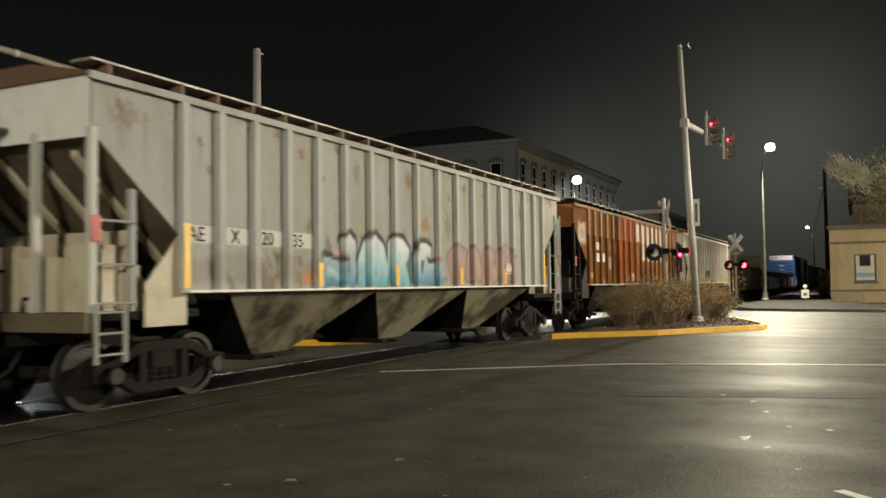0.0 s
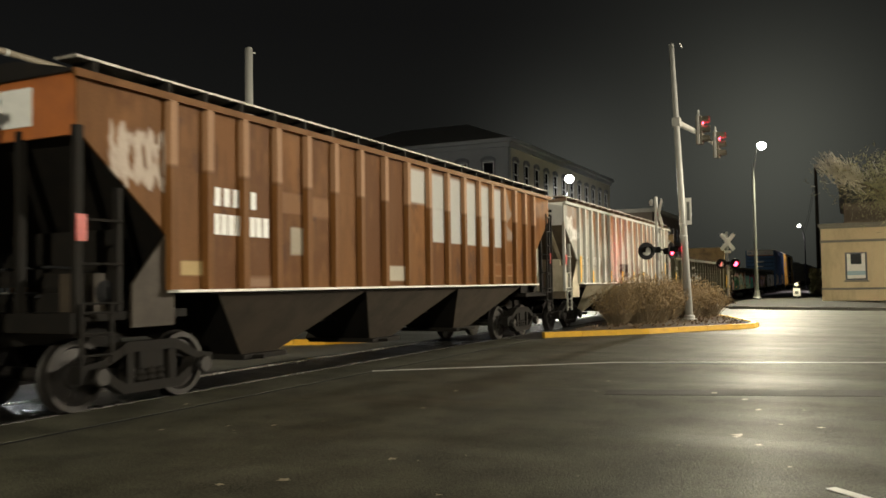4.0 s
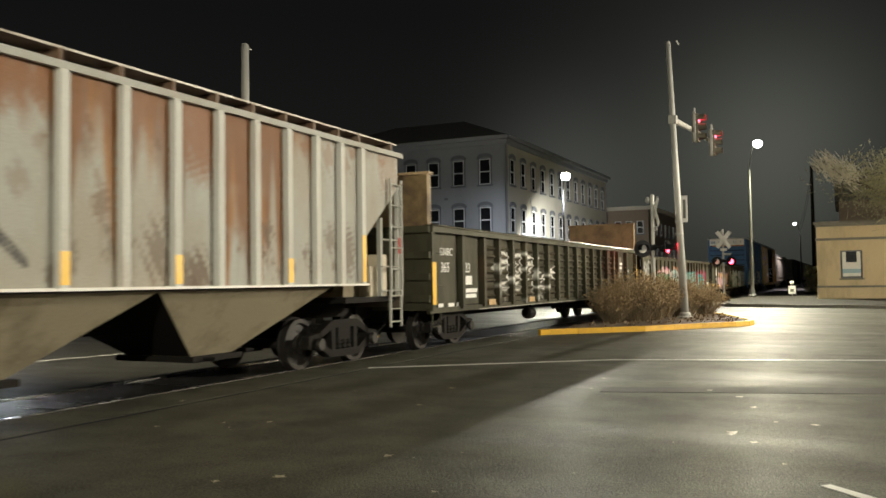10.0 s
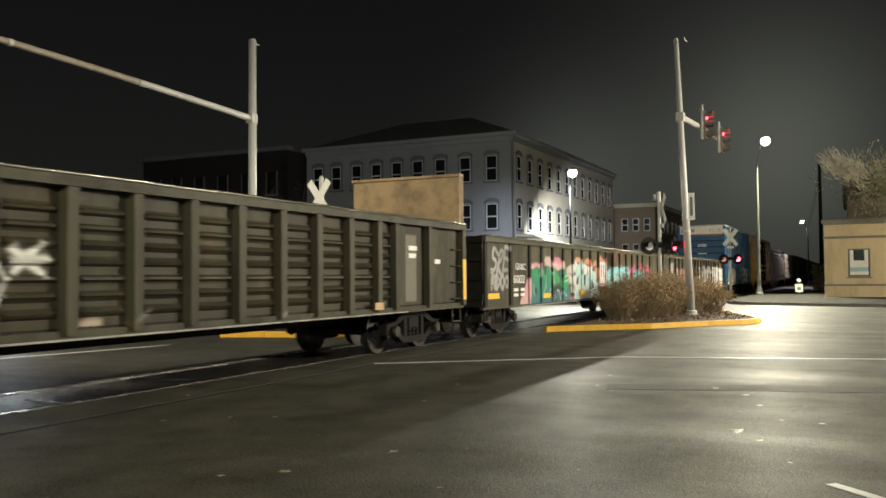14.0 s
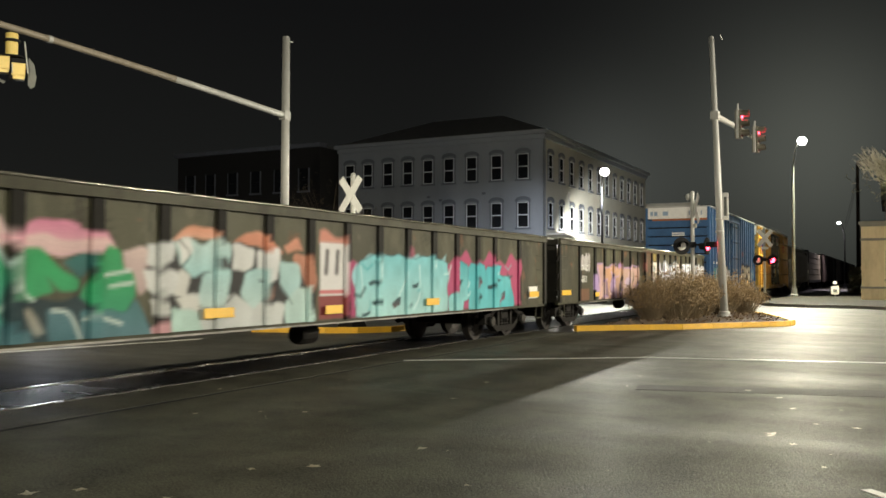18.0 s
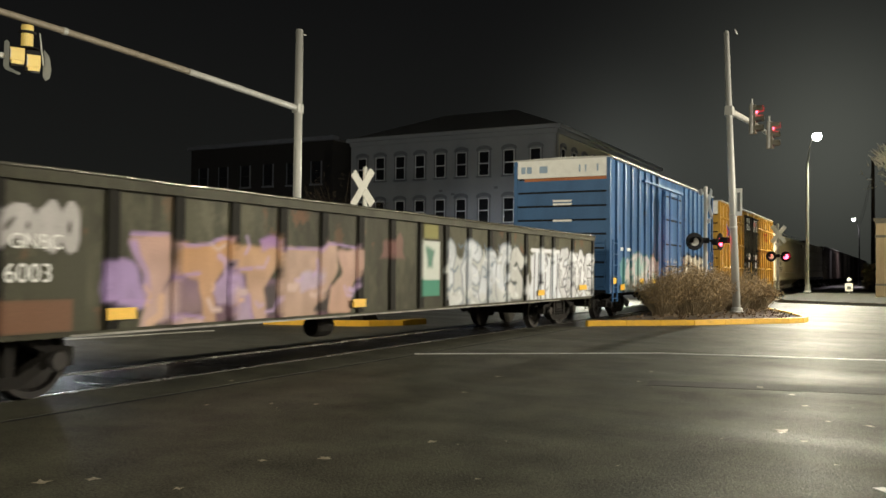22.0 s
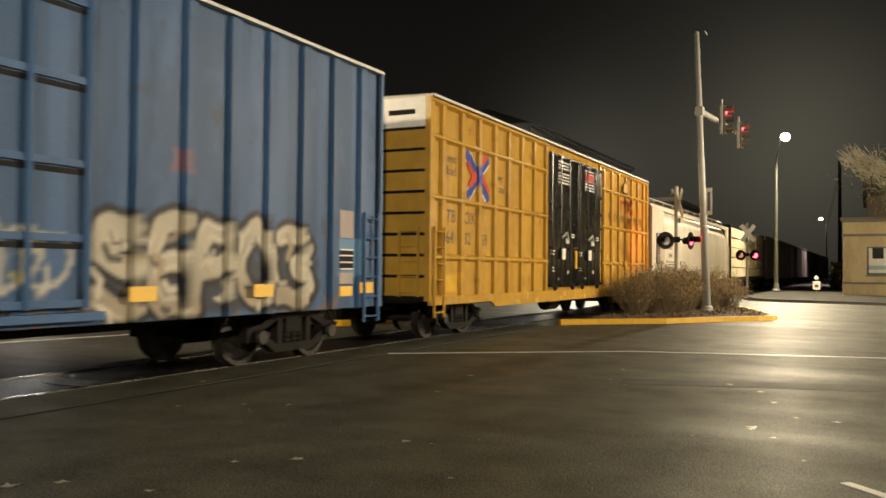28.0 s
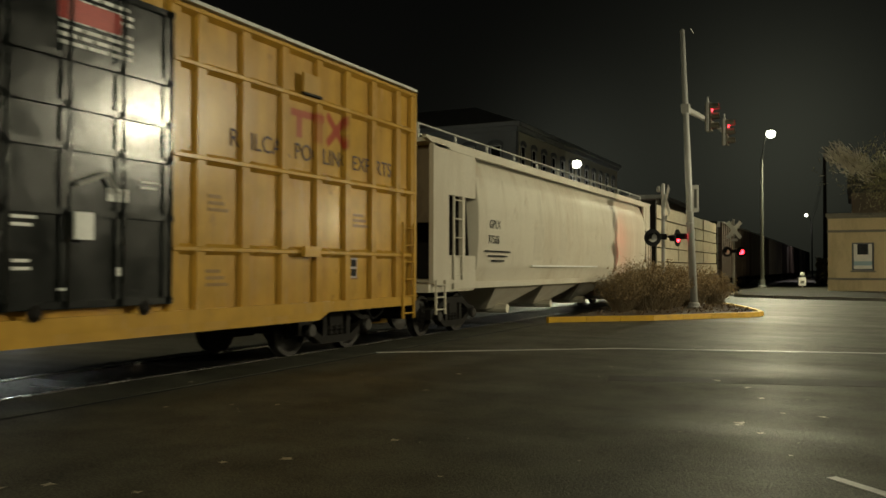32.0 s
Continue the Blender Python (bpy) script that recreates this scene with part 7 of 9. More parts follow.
    coat.append(shapes((
        ((0.015, 0.04, 0.045), (0.2, 0.06, 0.08), "15.59,1.40 15.84,1.46 15.99,1.33 15.78,1.19"),
        ((0.015, 0.04, 0.045), (0.015, 0.04, 0.045), "15.68,0.95 15.82,1.12 15.96,1.03 15.79,0.89"),
        ((0.015, 0.04, 0.045), (0.015, 0.04, 0.045), "16.23,1.24 16.69,1.28 16.68,1.17 16.27,1.16"),
        ((0.015, 0.04, 0.045), (0.015, 0.04, 0.045), "14.84,1.37 15.02,1.39 14.94,1.26 14.86,1.25"),
    ), None, 0, 0, 0.03, 0.96, 3141))
    coat.append(shapes((
        ((0.015, 0.04, 0.045), (0.2, 0.06, 0.1), "16.93,1.06 17.18,1.13 17.16,0.93 16.99,0.91"),
        ((0.015, 0.04, 0.045), (0.015, 0.04, 0.045), "16.67,1.41 16.92,1.40 16.81,1.33"),
    ), None, 0, 0, 0.03, 0.96, 3142))
    coat.append(flecks(11.2, 17.4, 0.85, 1.7, ((0.02, 0.06, 0.07), (0.5, 0.72, 0.72), (0.10, 0.40, 0.44)), 206, 16, 0.016, 0.035))
    green_car = make_gondola("dark gondola covered with green, white and cyan sprayed letters", 19.65, OLIVE_CAR, coat, bars=((0.15, 0.95, 0.7), (4.1, 0.88, 0.6), (7.6, 0.9, 0.55), (10.2, 0.86, 0.45), (13.4, 0.9, 0.5), (18.5, 0.95, 0.6)), plane=0.045, post_mat=DARK_POST, tank=10.55)
    for word, x, z, s in (("GNBC", 2.06, 1.65, 0.17), ("6002", 1.92, 1.31, 0.21)):
        writing("car_mark", word, green_car, WHITE, x, -HALF + 0.038, z, s, "white stencilled letters", 1.15 if word == "GNBC" else 1.45)
    for x, z, w in ((1.94, 1.1, 0.3), (2.43, 1.1, 0.28), (1.94, 0.97, 0.3), (2.43, 0.97, 0.28)):
        part("stencil_bar", Geo().box(x, x + w, -HALF + 0.03, -HALF + 0.038, z, z + 0.08), WHITE, green_car, "small white stencil line")
    part("data_plate", Geo().box(18.55, 19.1, -HALF + 0.03, -HALF + 0.038, 0.92, 1.2), WHITE, green_car, "white data panel")
    CARS.append((green_car, 80.65))
    coat = []
    coat.append(weather(19.55, (0.10, 0.098, 0.062), 126, 0.7, 17, 1.7, 0.3, 0.76, 2.4))
    coat.append(rust(0.2, 19.3, 1.3, 2.3, (0.035, 0.032, 0.020), 242, 44, 0.07, 0.24, 0.5, 0.55))
    coat.append(rust(0.2, 19.3, 1.5, 2.3, (0.16, 0.15, 0.10), 252, 26, 0.05, 0.16, 0.4, 0.4))
    coat.append(rust(0.2, 19.3, 0.9, 2.3, (0.17, 0.08, 0.04), 127, 40, 0.03, 0.16, 0.5, 0.7))
    coat.append(scrawl(1.7, 2.6, 1.6, 2.1, (0.45, 0.43, 0.43), 31, 3, 0.06))
    coat.append(patch(1.7, 2.6, 0.76, 1.1, (0.2, 0.09, 0.05), 0.7))
    coat.append(shapes((
        ((0.40, 0.28, 0.54), (0.42, 0.30, 0.56), "2.97,1.52 3.42,1.53 3.62,1.07 3.55,0.99 2.98,1.00"),
        ((0.20, 0.13, 0.20), (0.16, 0.09, 0.12), "3.58,1.37 4.43,1.41 5.92,1.29 7.31,1.19 7.16,0.74 5.93,0.73 3.59,0.77"),
        ((0.56, 0.38, 0.34), (0.52, 0.38, 0.40), "3.84,1.12 4.03,1.31 4.03,0.85 3.49,0.74 3.55,0.95"),
        ((0.58, 0.36, 0.30), (0.54, 0.38, 0.36), "3.29,1.74 3.36,1.83 3.92,1.85 3.94,1.59 3.97,1.37 3.84,1.10 3.54,0.75 3.46,0.75 3.55,0.99 3.67,1.12 3.62,1.27 3.42,1.58"),
        ((0.60, 0.33, 0.16), (0.58, 0.36, 0.24), "3.99,1.73 4.62,1.75 4.71,1.82 4.96,1.84 5.02,1.58 4.78,1.37 4.68,1.22 4.70,0.78 4.48,0.76 4.43,1.29 4.00,1.35"),
        ((0.24, 0.15, 0.22), (0.30, 0.2, 0.22), "4.04,1.32 4.43,1.30 4.44,0.89 4.03,0.89"),
    ), None, 0, 0, 0.06, 0.95, 3210))
    coat.append(shapes((
        ((0.58, 0.42, 0.38), (0.56, 0.38, 0.34), "3.97,0.85 4.49,0.85 4.50,0.70 3.94,0.72"),
        ((0.44, 0.31, 0.55), (0.50, 0.38, 0.52), "4.67,1.20 4.88,1.38 5.16,1.40 5.34,1.09 5.40,0.75 5.01,0.74 5.04,0.93 4.74,0.98"),
        ((0.60, 0.36, 0.2), (0.56, 0.38, 0.32), "5.01,1.74 5.54,1.76 5.61,1.84 5.98,1.87 5.92,1.51 5.80,1.37 5.69,1.21 5.70,0.77 5.45,0.72 5.26,1.37 5.02,1.42"),
        ((0.08, 0.06, 0.07), (0.06, 0.05, 0.05), "5.64,1.20 5.94,1.21 5.88,0.77 5.71,0.80"),
        ((0.56, 0.39, 0.32), (0.54, 0.37, 0.29), "5.91,1.50 6.13,1.75 6.92,1.76 7.00,1.84 7.30,1.84 7.34,1.47 7.23,1.27 6.88,0.80 6.45,0.70 5.93,0.72"),
        ((0.56, 0.37, 0.32), (0.54, 0.34, 0.26), "7.29,1.74 7.99,1.79 8.04,1.48 7.75,1.17 7.70,0.77 6.94,0.76 7.10,1.09 7.46,1.37"),
    ), None, 0, 0, 0.06, 0.95, 3211))
    coat.append(shapes((
        ((0.06, 0.05, 0.05), (0.04, 0.04, 0.04), "6.74,0.81 7.17,1.19 7.10,0.76"),
        ((0.34, 0.18, 0.46), (0.45, 0.28, 0.46), "5.54,1.85 5.94,1.87 5.92,1.72 5.60,1.67"),
        ((0.56, 0.46, 0.62), (0.52, 0.4, 0.52), "6.38,1.41 6.94,1.38 6.87,1.15 6.44,1.10"),
        ((0.42, 0.28, 0.54), (0.46, 0.32, 0.5), "3.32,1.75 3.44,1.77 3.58,1.37 3.67,1.12 3.55,0.99 3.51,1.37"),
    ), None, 0, 0, 0.06, 0.95, 3212))
    coat.append(strokes("3.36,1.82 3.91,1.84; 4.00,1.71 4.61,1.73 4.72,1.81 4.95,1.83; 3.99,1.34 4.42,1.37; 4.99,1.42 5.39,1.44; 6.10,1.73 6.92,1.74; 2.99,1.07 3.63,1.05; 7.00,1.82 7.30,1.83 7.97,1.77; 5.33,1.09 5.40,0.75; 3.98,0.85 4.20,0.87 4.49,0.82", 0.022, (0.42, 0.28, 0.55), 0.75))
    coat.append(flecks(3.3, 7.9, 0.85, 1.75, ((0.66, 0.42, 0.28), (0.5, 0.36, 0.6), (0.62, 0.46, 0.44)), 207, 20, 0.02, 0.06))
    coat.append(cloud(8.6, 9.3, 1.6, 2.0, (0.3, 0.14, 0.13), 0.5, 0.1, 15))
    coat.append(patch(9.92, 10.62, 1.26, 1.98, (0.60, 0.64, 0.60), 0.95))
    coat.append(patch(9.92, 10.62, 0.96, 1.26, (0.07, 0.27, 0.19), 0.95))
    coat.append(cloud(10.08, 10.42, 1.45, 1.88, (0.04, 0.18, 0.12), 0.85, 0.03, 16))
    coat.append(patch(9.95, 10.55, 2.02, 2.3, (0.36, 0.34, 0.10), 0.6))
    coat.append(cloud(10.85, 14.0, 0.72, 1.80, (0.50, 0.52, 0.52), 0.95, 0.08, 17))
    coat.append(block_letters("LEAD", ((10.85, 11.6), (11.55, 12.4), (12.35, 13.3), (13.2, 14.1)), 0.72, 2.05, (0.64, 0.68, 0.74), (0.60, 0.62, 0.62), 1.0, (0.24, 0.27, 0.32), 0.21, 0.03, None, (0.72, 0.74, 0.75)))
    coat.append(block_letters("S", ((13.7, 14.62),), 0.72, 1.96, (0.62, 0.63, 0.62), (0.62, 0.63, 0.62), 1.0, (0.07, 0.08, 0.08), 0.16, 0.04))
    coat.append(flecks(11.0, 14.4, 0.85, 1.95, ((0.12, 0.17, 0.24), (0.72, 0.74, 0.75), (0.30, 0.31, 0.30)), 208, 34, 0.015, 0.04))
    coat.append(cloud(14.68, 15.0, 0.7, 1.42, (0.58, 0.59, 0.62), 0.95, 0.05, 18))
    coat.append(cloud(15.0, 19.5, 0.7, 1.9, (0.66, 0.69, 0.75), 0.97, 0.05, 70))
    coat += [bar(xa, 0.75, xa + 0.05, 1.92, 0.035, (0.05, 0.05, 0.06), 0.8) for xa in (15.25, 15.5, 15.95, 16.3, 16.75)]
    coat.append(bar(15.1, 1.93, 16.9, 1.93, 0.05, (0.78, 0.8, 0.84), 0.9))
    coat.append(block_letters("ESOS", ((16.9, 17.6), (17.5, 18.25), (18.15, 18.9), (18.8, 19.52)), 0.74, 2.02, (0.76, 0.78, 0.82), (0.66, 0.67, 0.70), 1.1, (0.06, 0.06, 0.07), 0.165, 0.022, None, (0.5, 0.5, 0.53)))
    coat.append(scrawl(17.0, 19.4, 0.85, 1.8, (0.12, 0.12, 0.13), 41, 3, 0.018))
    coat.append(flecks(15.1, 19.4, 0.8, 1.8, ((0.03, 0.03, 0.04), (0.8, 0.82, 0.86)), 209, 30, 0.015, 0.04))
    peach_car = make_gondola("dark gondola with orange, lilac and silver sprayed letters", 19.55, OLIVE_CAR, coat, bars=((0.15, 0.95, 0.7), (3.0, 0.86, 0.4), (7.7, 0.84, 0.35), (18.3, 0.95, 0.6), (15.4, 0.86, 0.4)), plane=0.045, post_mat=DARK_POST)
    for word, x, z, s in (("GNBC", 1.85, 1.62, 0.16), ("6003", 1.8, 1.28, 0.2)):
        writing("car_mark", word, peach_car, WHITE, x, -HALF + 0.038, z, s, "white stencilled letters")
    CARS.append((peach_car, 101.3))
    coat = []
    coat.append(weather(15.15, (0.026, 0.07, 0.15), 130, 0.6, 15, 0.72, 0.1, 0.8, 4.8, 0.1))
    coat.append(rust(0.1, 15.0, 1.0, 4.8, (0.05, 0.05, 0.06), 131, 50, 0.03, 0.12, 1.2, 0.6))
    coat.append(rust(0.1, 15.0, 0.82, 1.0, (0.2, 0.12, 0.07), 132, 30, 0.04, 0.15, 0.1, 0.6))
    coat.append(cloud(1.15, 2.3, 0.82, 1.75, (0.14, 0.33, 0.30), 0.75, 0.12, 21))
    coat.append(cloud(1.9, 5.6, 0.82, 1.2, (0.46, 0.45, 0.40), 0.7, 0.08, 28))
    coat.append(block_letters("AUKRD", ((1.5, 2.35), (2.25, 3.0), (2.9, 3.8), (3.6, 4.6), (4.5, 5.65)), 0.82, 2.05, (0.58, 0.50, 0.52), (0.54, 0.52, 0.47), 1.3, (0.05, 0.16, 0.15), 0.19, 0.04, None, (0.66, 0.62, 0.62)))
    coat += [cloud(xa, xa + w, za, za + h, c, 0.75, 0.08, 230 + k) for k, (xa, w, za, h, c) in enumerate(((2.85, 0.6, 1.3, 0.65, (0.15, 0.34, 0.30)), (3.75, 0.5, 0.85, 0.5, (0.50, 0.44, 0.50)), (3.55, 0.4, 1.35, 0.3, (0.45, 0.52, 0.46)), (5.1, 0.35, 0.95, 0.6, (0.12, 0.30, 0.27)), (4.65, 0.5, 1.85, 0.18, (0.52, 0.24, 0.15)), (2.35, 0.4, 1.5, 0.5, (0.56, 0.44, 0.48))))]
    coat.append(flecks(1.3, 5.6, 0.9, 1.9, ((0.04, 0.10, 0.10), (0.66, 0.62, 0.60), (0.2, 0.42, 0.36)), 211, 36, 0.02, 0.05))
    coat.append(scrawl(6.4, 8.7, 1.1, 1.9, (0.4, 0.4, 0.38), 33, 5, 0.035))
    coat.append(flecks(6.5, 8.6, 1.2, 1.9, ((0.5, 0.5, 0.44), (0.5, 0.42, 0.12)), 212, 10, 0.03, 0.07))
    coat.append(cloud(8.95, 13.4, 0.82, 1.7, (0.030, 0.034, 0.04), 0.85, 0.1, 71))
    coat.append(block_letters("SEPO3", ((9.0, 10.05), (9.85, 10.8), (10.6, 11.55), (11.4, 12.45), (12.3, 13.4)), 0.82, 2.12, (0.52, 0.48, 0.39), (0.44, 0.38, 0.29), 1.15, (0.012, 0.015, 0.02), 0.135, 0.085, None, (0.62, 0.58, 0.5)))
    coat.append(flecks(9.2, 13.2, 0.9, 1.95, ((0.02, 0.022, 0.028), (0.36, 0.29, 0.2), (0.6, 0.56, 0.48)), 213, 40, 0.02, 0.06))
    coat.append(patch(13.9, 14.6, 1.3, 1.95, (0.14, 0.3, 0.5), 0.8))
    coat.append(cloud(0.1, 0.32, 2.55, 2.8, (0.22, 0.26, 0.31), 0.5, 0.04, 35))
    coat.append(cloud(10.2, 10.7, 2.6, 2.9, (0.3, 0.1, 0.09), 0.5, 0.05, 22))
    blue_car = make_blue_boxcar(15.15, coat)
    for x, z, w in ((1.2, 2.1, 0.5), (1.9, 2.1, 0.5)):
        part("stencil_bar", Geo().box(x, x + w, -HALF + 0.03, -HALF + 0.046, z, z + 0.1), WHITE, blue_car, "small white stencil line")
    part("data_plate", Geo().box(13.98, 14.38, -HALF + 0.03, -HALF + 0.046, 1.95, 2.4), PALE_CAR, blue_car, "worn pale data panel")
    grid = part("data_plate", Geo().box(13.98, 14.38, -HALF + 0.03, -HALF + 0.046, 1.42, 1.76), BLACK, blue_car, "black data panel with white lines")
    for z in (1.43, 1.54, 1.65, 1.745):
        part("stencil_bar", Geo().box(13.99, 14.37, -HALF + 0.022, -HALF + 0.03, z, z + 0.022), WHITE, grid, "white panel line")
    part("data_plate", Geo().box(13.98, 14.38, -HALF + 0.03, -HALF + 0.046, 1.2, 1.38), PALE_CAR, blue_car, "greyish data panel")
    part("yellow_label", Geo().box(14.0, 14.36, -HALF + 0.03, -HALF + 0.046, 1.0, 1.16), ORANGE, blue_car, "yellow label")
    part("rust_strip", Geo().box(-0.076, -0.07, -1.45, 1.2, 4.2, 4.29), RUST_END, blue_car, "rust-stained strip under the white band")
    for y, w in ((1.17, 0.14), (0.96, 0.16), (0.44, 0.26), (-0.62, 0.05), (-0.8, 0.04), (-1.18, 0.05)):
        part("end_mark", Geo().box(-0.078, -0.07, y, y + w, 4.45, 4.66), PALE_BLUE, blue_car, "faded blue end mark")
    for z in (3.45, 3.55, 2.95):
        part("end_notice", Geo().box(-0.078, -0.07, -0.35, 0.25, z, z + 0.06), WHITE, blue_car, "white stencil line on the end")
    CARS.append((blue_car, 122.3))
    navy, faded = (0.05, 0.08, 0.36), (0.34, 0.05, 0.025)
    coat = []
    coat.append(weather(18.0, (0.40, 0.215, 0.045), 140, 0.5, 21, 0.1, 0.1, 0.82, 4.8, 0.1))
    coat.append(rust(0.1, 17.9, 0.9, 4.75, (0.22, 0.10, 0.03), 141, 90, 0.015, 0.08, 0.7, 0.6))
    coat.append(rust(0.1, 17.9, 2.7, 2.85, (0.3, 0.14, 0.03), 142, 40, 0.03, 0.12, 0.6, 0.5))
    coat.append(bar(1.80, 3.90, 2.30, 3.50, 0.13, navy))
    coat.append(bar(2.30, 3.50, 2.84, 3.08, 0.13, navy))
    coat.append(bar(2.34, 3.56, 2.86, 3.90, 0.10, navy))
    coat.append(bar(1.84, 3.06, 2.24, 3.42, 0.10, navy))
    coat.append(patch(14.12, 15.02, 3.78, 3.9, faded, 0.9))
    coat.append(patch(14.26, 14.42, 3.46, 3.8, faded, 0.85))
    coat.append(patch(14.72, 14.88, 3.46, 3.8, faded, 0.85))
    coat.append(bar(15.15, 3.5, 15.6, 3.9, 0.07, faded, 0.95))
    coat.append(bar(15.15, 3.9, 15.6, 3.5, 0.07, faded, 0.95))
    coat.append(cloud(4.9, 5.3, 1.0, 1.3, (0.4, 0.2, 0.05), 0.5, 0.05, 71))
    coat.append(cloud(0.7, 1.4, 0.95, 1.4, (0.75, 0.45, 0.06), 0.6, 0.03, 72))
    yellow = make_yellow_boxcar(18.0, coat)
    for k, (y, w) in enumerate(((-1.2, 0.6), (-0.4, 0.7))):
        part("end_mark", Geo().box(-0.078, -0.07, y, y + w, 4.5, 4.6), BLACK, yellow, "dark end mark")
    CARS.append((yellow, 139.4))
    CARS.append((make_round_hopper(19.4), 159.2))
    CARS.append((make_lumber_car(18.5), 179.8))
    dark = make_plain_boxcar(15.6, DARK_CAR, "dark brown boxcar in the shade")
    CARS.append((dark, 199.6))
    paled = make_plain_boxcar(15.6, PALE_CAR, "pale boxcar in the shade")
    x = 216.4
    for i in range(6):
        src = paled if i in (1, 4) else dark
        if i == 1:
            CARS.append((paled, x))
        else:
            CARS.append((copy_thing(src, pose(0, 0, 0)), x))
        x += 16.8


train()


# ---- poles, signals and signs ----
def make_signal_head(parent_or_none, at, turn, lit, label, body=SIGNAL_YELLOW):
    """A three-section signal head with visors, hung on an arm; it faces its own -y."""
    head = thing("traffic_signal", at, label, "traffic signal", "traffic signals")
    head.matrix_world = pose(*at, 0, 0, turn)
    for i in range(3):
        z = 0.36 - 0.36 * i
        sec = part("section", Geo().box(-0.17, 0.17, -0.10, 0.12, z - 0.172, z + 0.172), body, head)
        part("lens", Geo().lathe([(0.145, -0.11), (0.13, -0.125), (0.06, -0.14)], (0, 0, z), "y", 16), RED_ON if (lit and i == 0) else LENS, sec)
        vis = Geo()
        n = 12
        v, f = [], []
        for j in range(n + 1):
            a = math.pi * (-0.15 + 1.3 * j / n)
            for y, r in ((-0.10, 0.165), (-0.36, 0.155)):
                v.append((r * math.cos(a), y, z + r * math.sin(a)))
                v.append(((r - 0.008) * math.cos(a), y, z + (r - 0.008) * math.sin(a)))
        for j in range(n):
            k, m = j * 4, j * 4 + 4
            f += [(k, m, m + 2, k + 2), (k + 1, k + 3, m + 3, m + 1), (k + 2, m + 2, m + 3, k + 3)]
        vis.add(v, f)
        part("visor", vis, body, sec)
    part("hanger", Geo().tube((0, 0.05, 0.54), (0, 0.05, 0.78), 0.035).box(-0.08, 0.08, 0, 0.1, 0.52, 0.58), GALV, head)
    part("bracket", Geo().box(-0.24, -0.19, -0.02, 0.06, -0.55, 0.58).box(-0.24, 0.0, -0.01, 0.05, 0.53, 0.58), GALV, head)
    return head


def make_mast(at, toward, length, label, lean=(0, 0), foot=0.145, head=0.095, arm_mat=GALV, size=1.0):
    """A tapered signal pole with a long arm; toward is the arm's turn in degrees."""
    root = thing("signal_pole", at, label, "signal pole", "signal poles")
    root.matrix_world = pose(*at, 0, 0, toward)
    root.scale = (size, size, size)
    part("base_plate", Geo().lathe([(0.26, 0.0), (0.26, 0.05), (0.2, 0.06), (0.2, 0.16), (0.15, 0.2)], (0, 0, 0)), GALV, root)
    g = Geo()
    lx, ly = lean
    g.tube((0, 0, 0), (lx * 10.2, ly * 10.2, 10.2), foot, head, 16)
    part("shaft", g, GALV, root, "tapered galvanised shaft", round_=True)
    part("cap", Geo().lathe([(head + 0.005, 10.2), (head * 0.8, 10.26), (0.02, 10.29)], (lx * 10.2, ly * 10.2, 0), n=14), GALV, root)
    part("arm_clamp", Geo().box(-0.13 + lx * 7.3, 0.2 + lx * 7.3, -0.14 + ly * 7.3, 0.14 + ly * 7.3, 7.16, 7.48), GALV, root)
    x0 = lx * 7.3
    line = [(x0 + length * k / 12, ly * 7.3, 7.32 + 0.30 * math.sin(math.pi / 2 * k / 12)) for k in range(13)]
    arm = part("arm", Geo().sweep(line[:6], 0.115, 0.1, 14), GALV, root, "long tapered mast arm", round_=True)
    part("arm_end", Geo().sweep(line[5:], 0.098, 0.079, 14), arm_mat, root, round_=True)
    for k in (3, 9):
        part("collar", Geo().sweep([(line[k][0] - 0.06, line[k][1], line[k][2]), (line[k][0] + 0.06, line[k][1], line[k][2])], 0.125 - 0.003 * k, n=14), GALV, arm)
    part("top_bracket", Geo().tube((lx * 10.1, 0, 10.1), (lx * 10.1 - 0.4, 0, 10.16), 0.025), GALV, root)
    return root


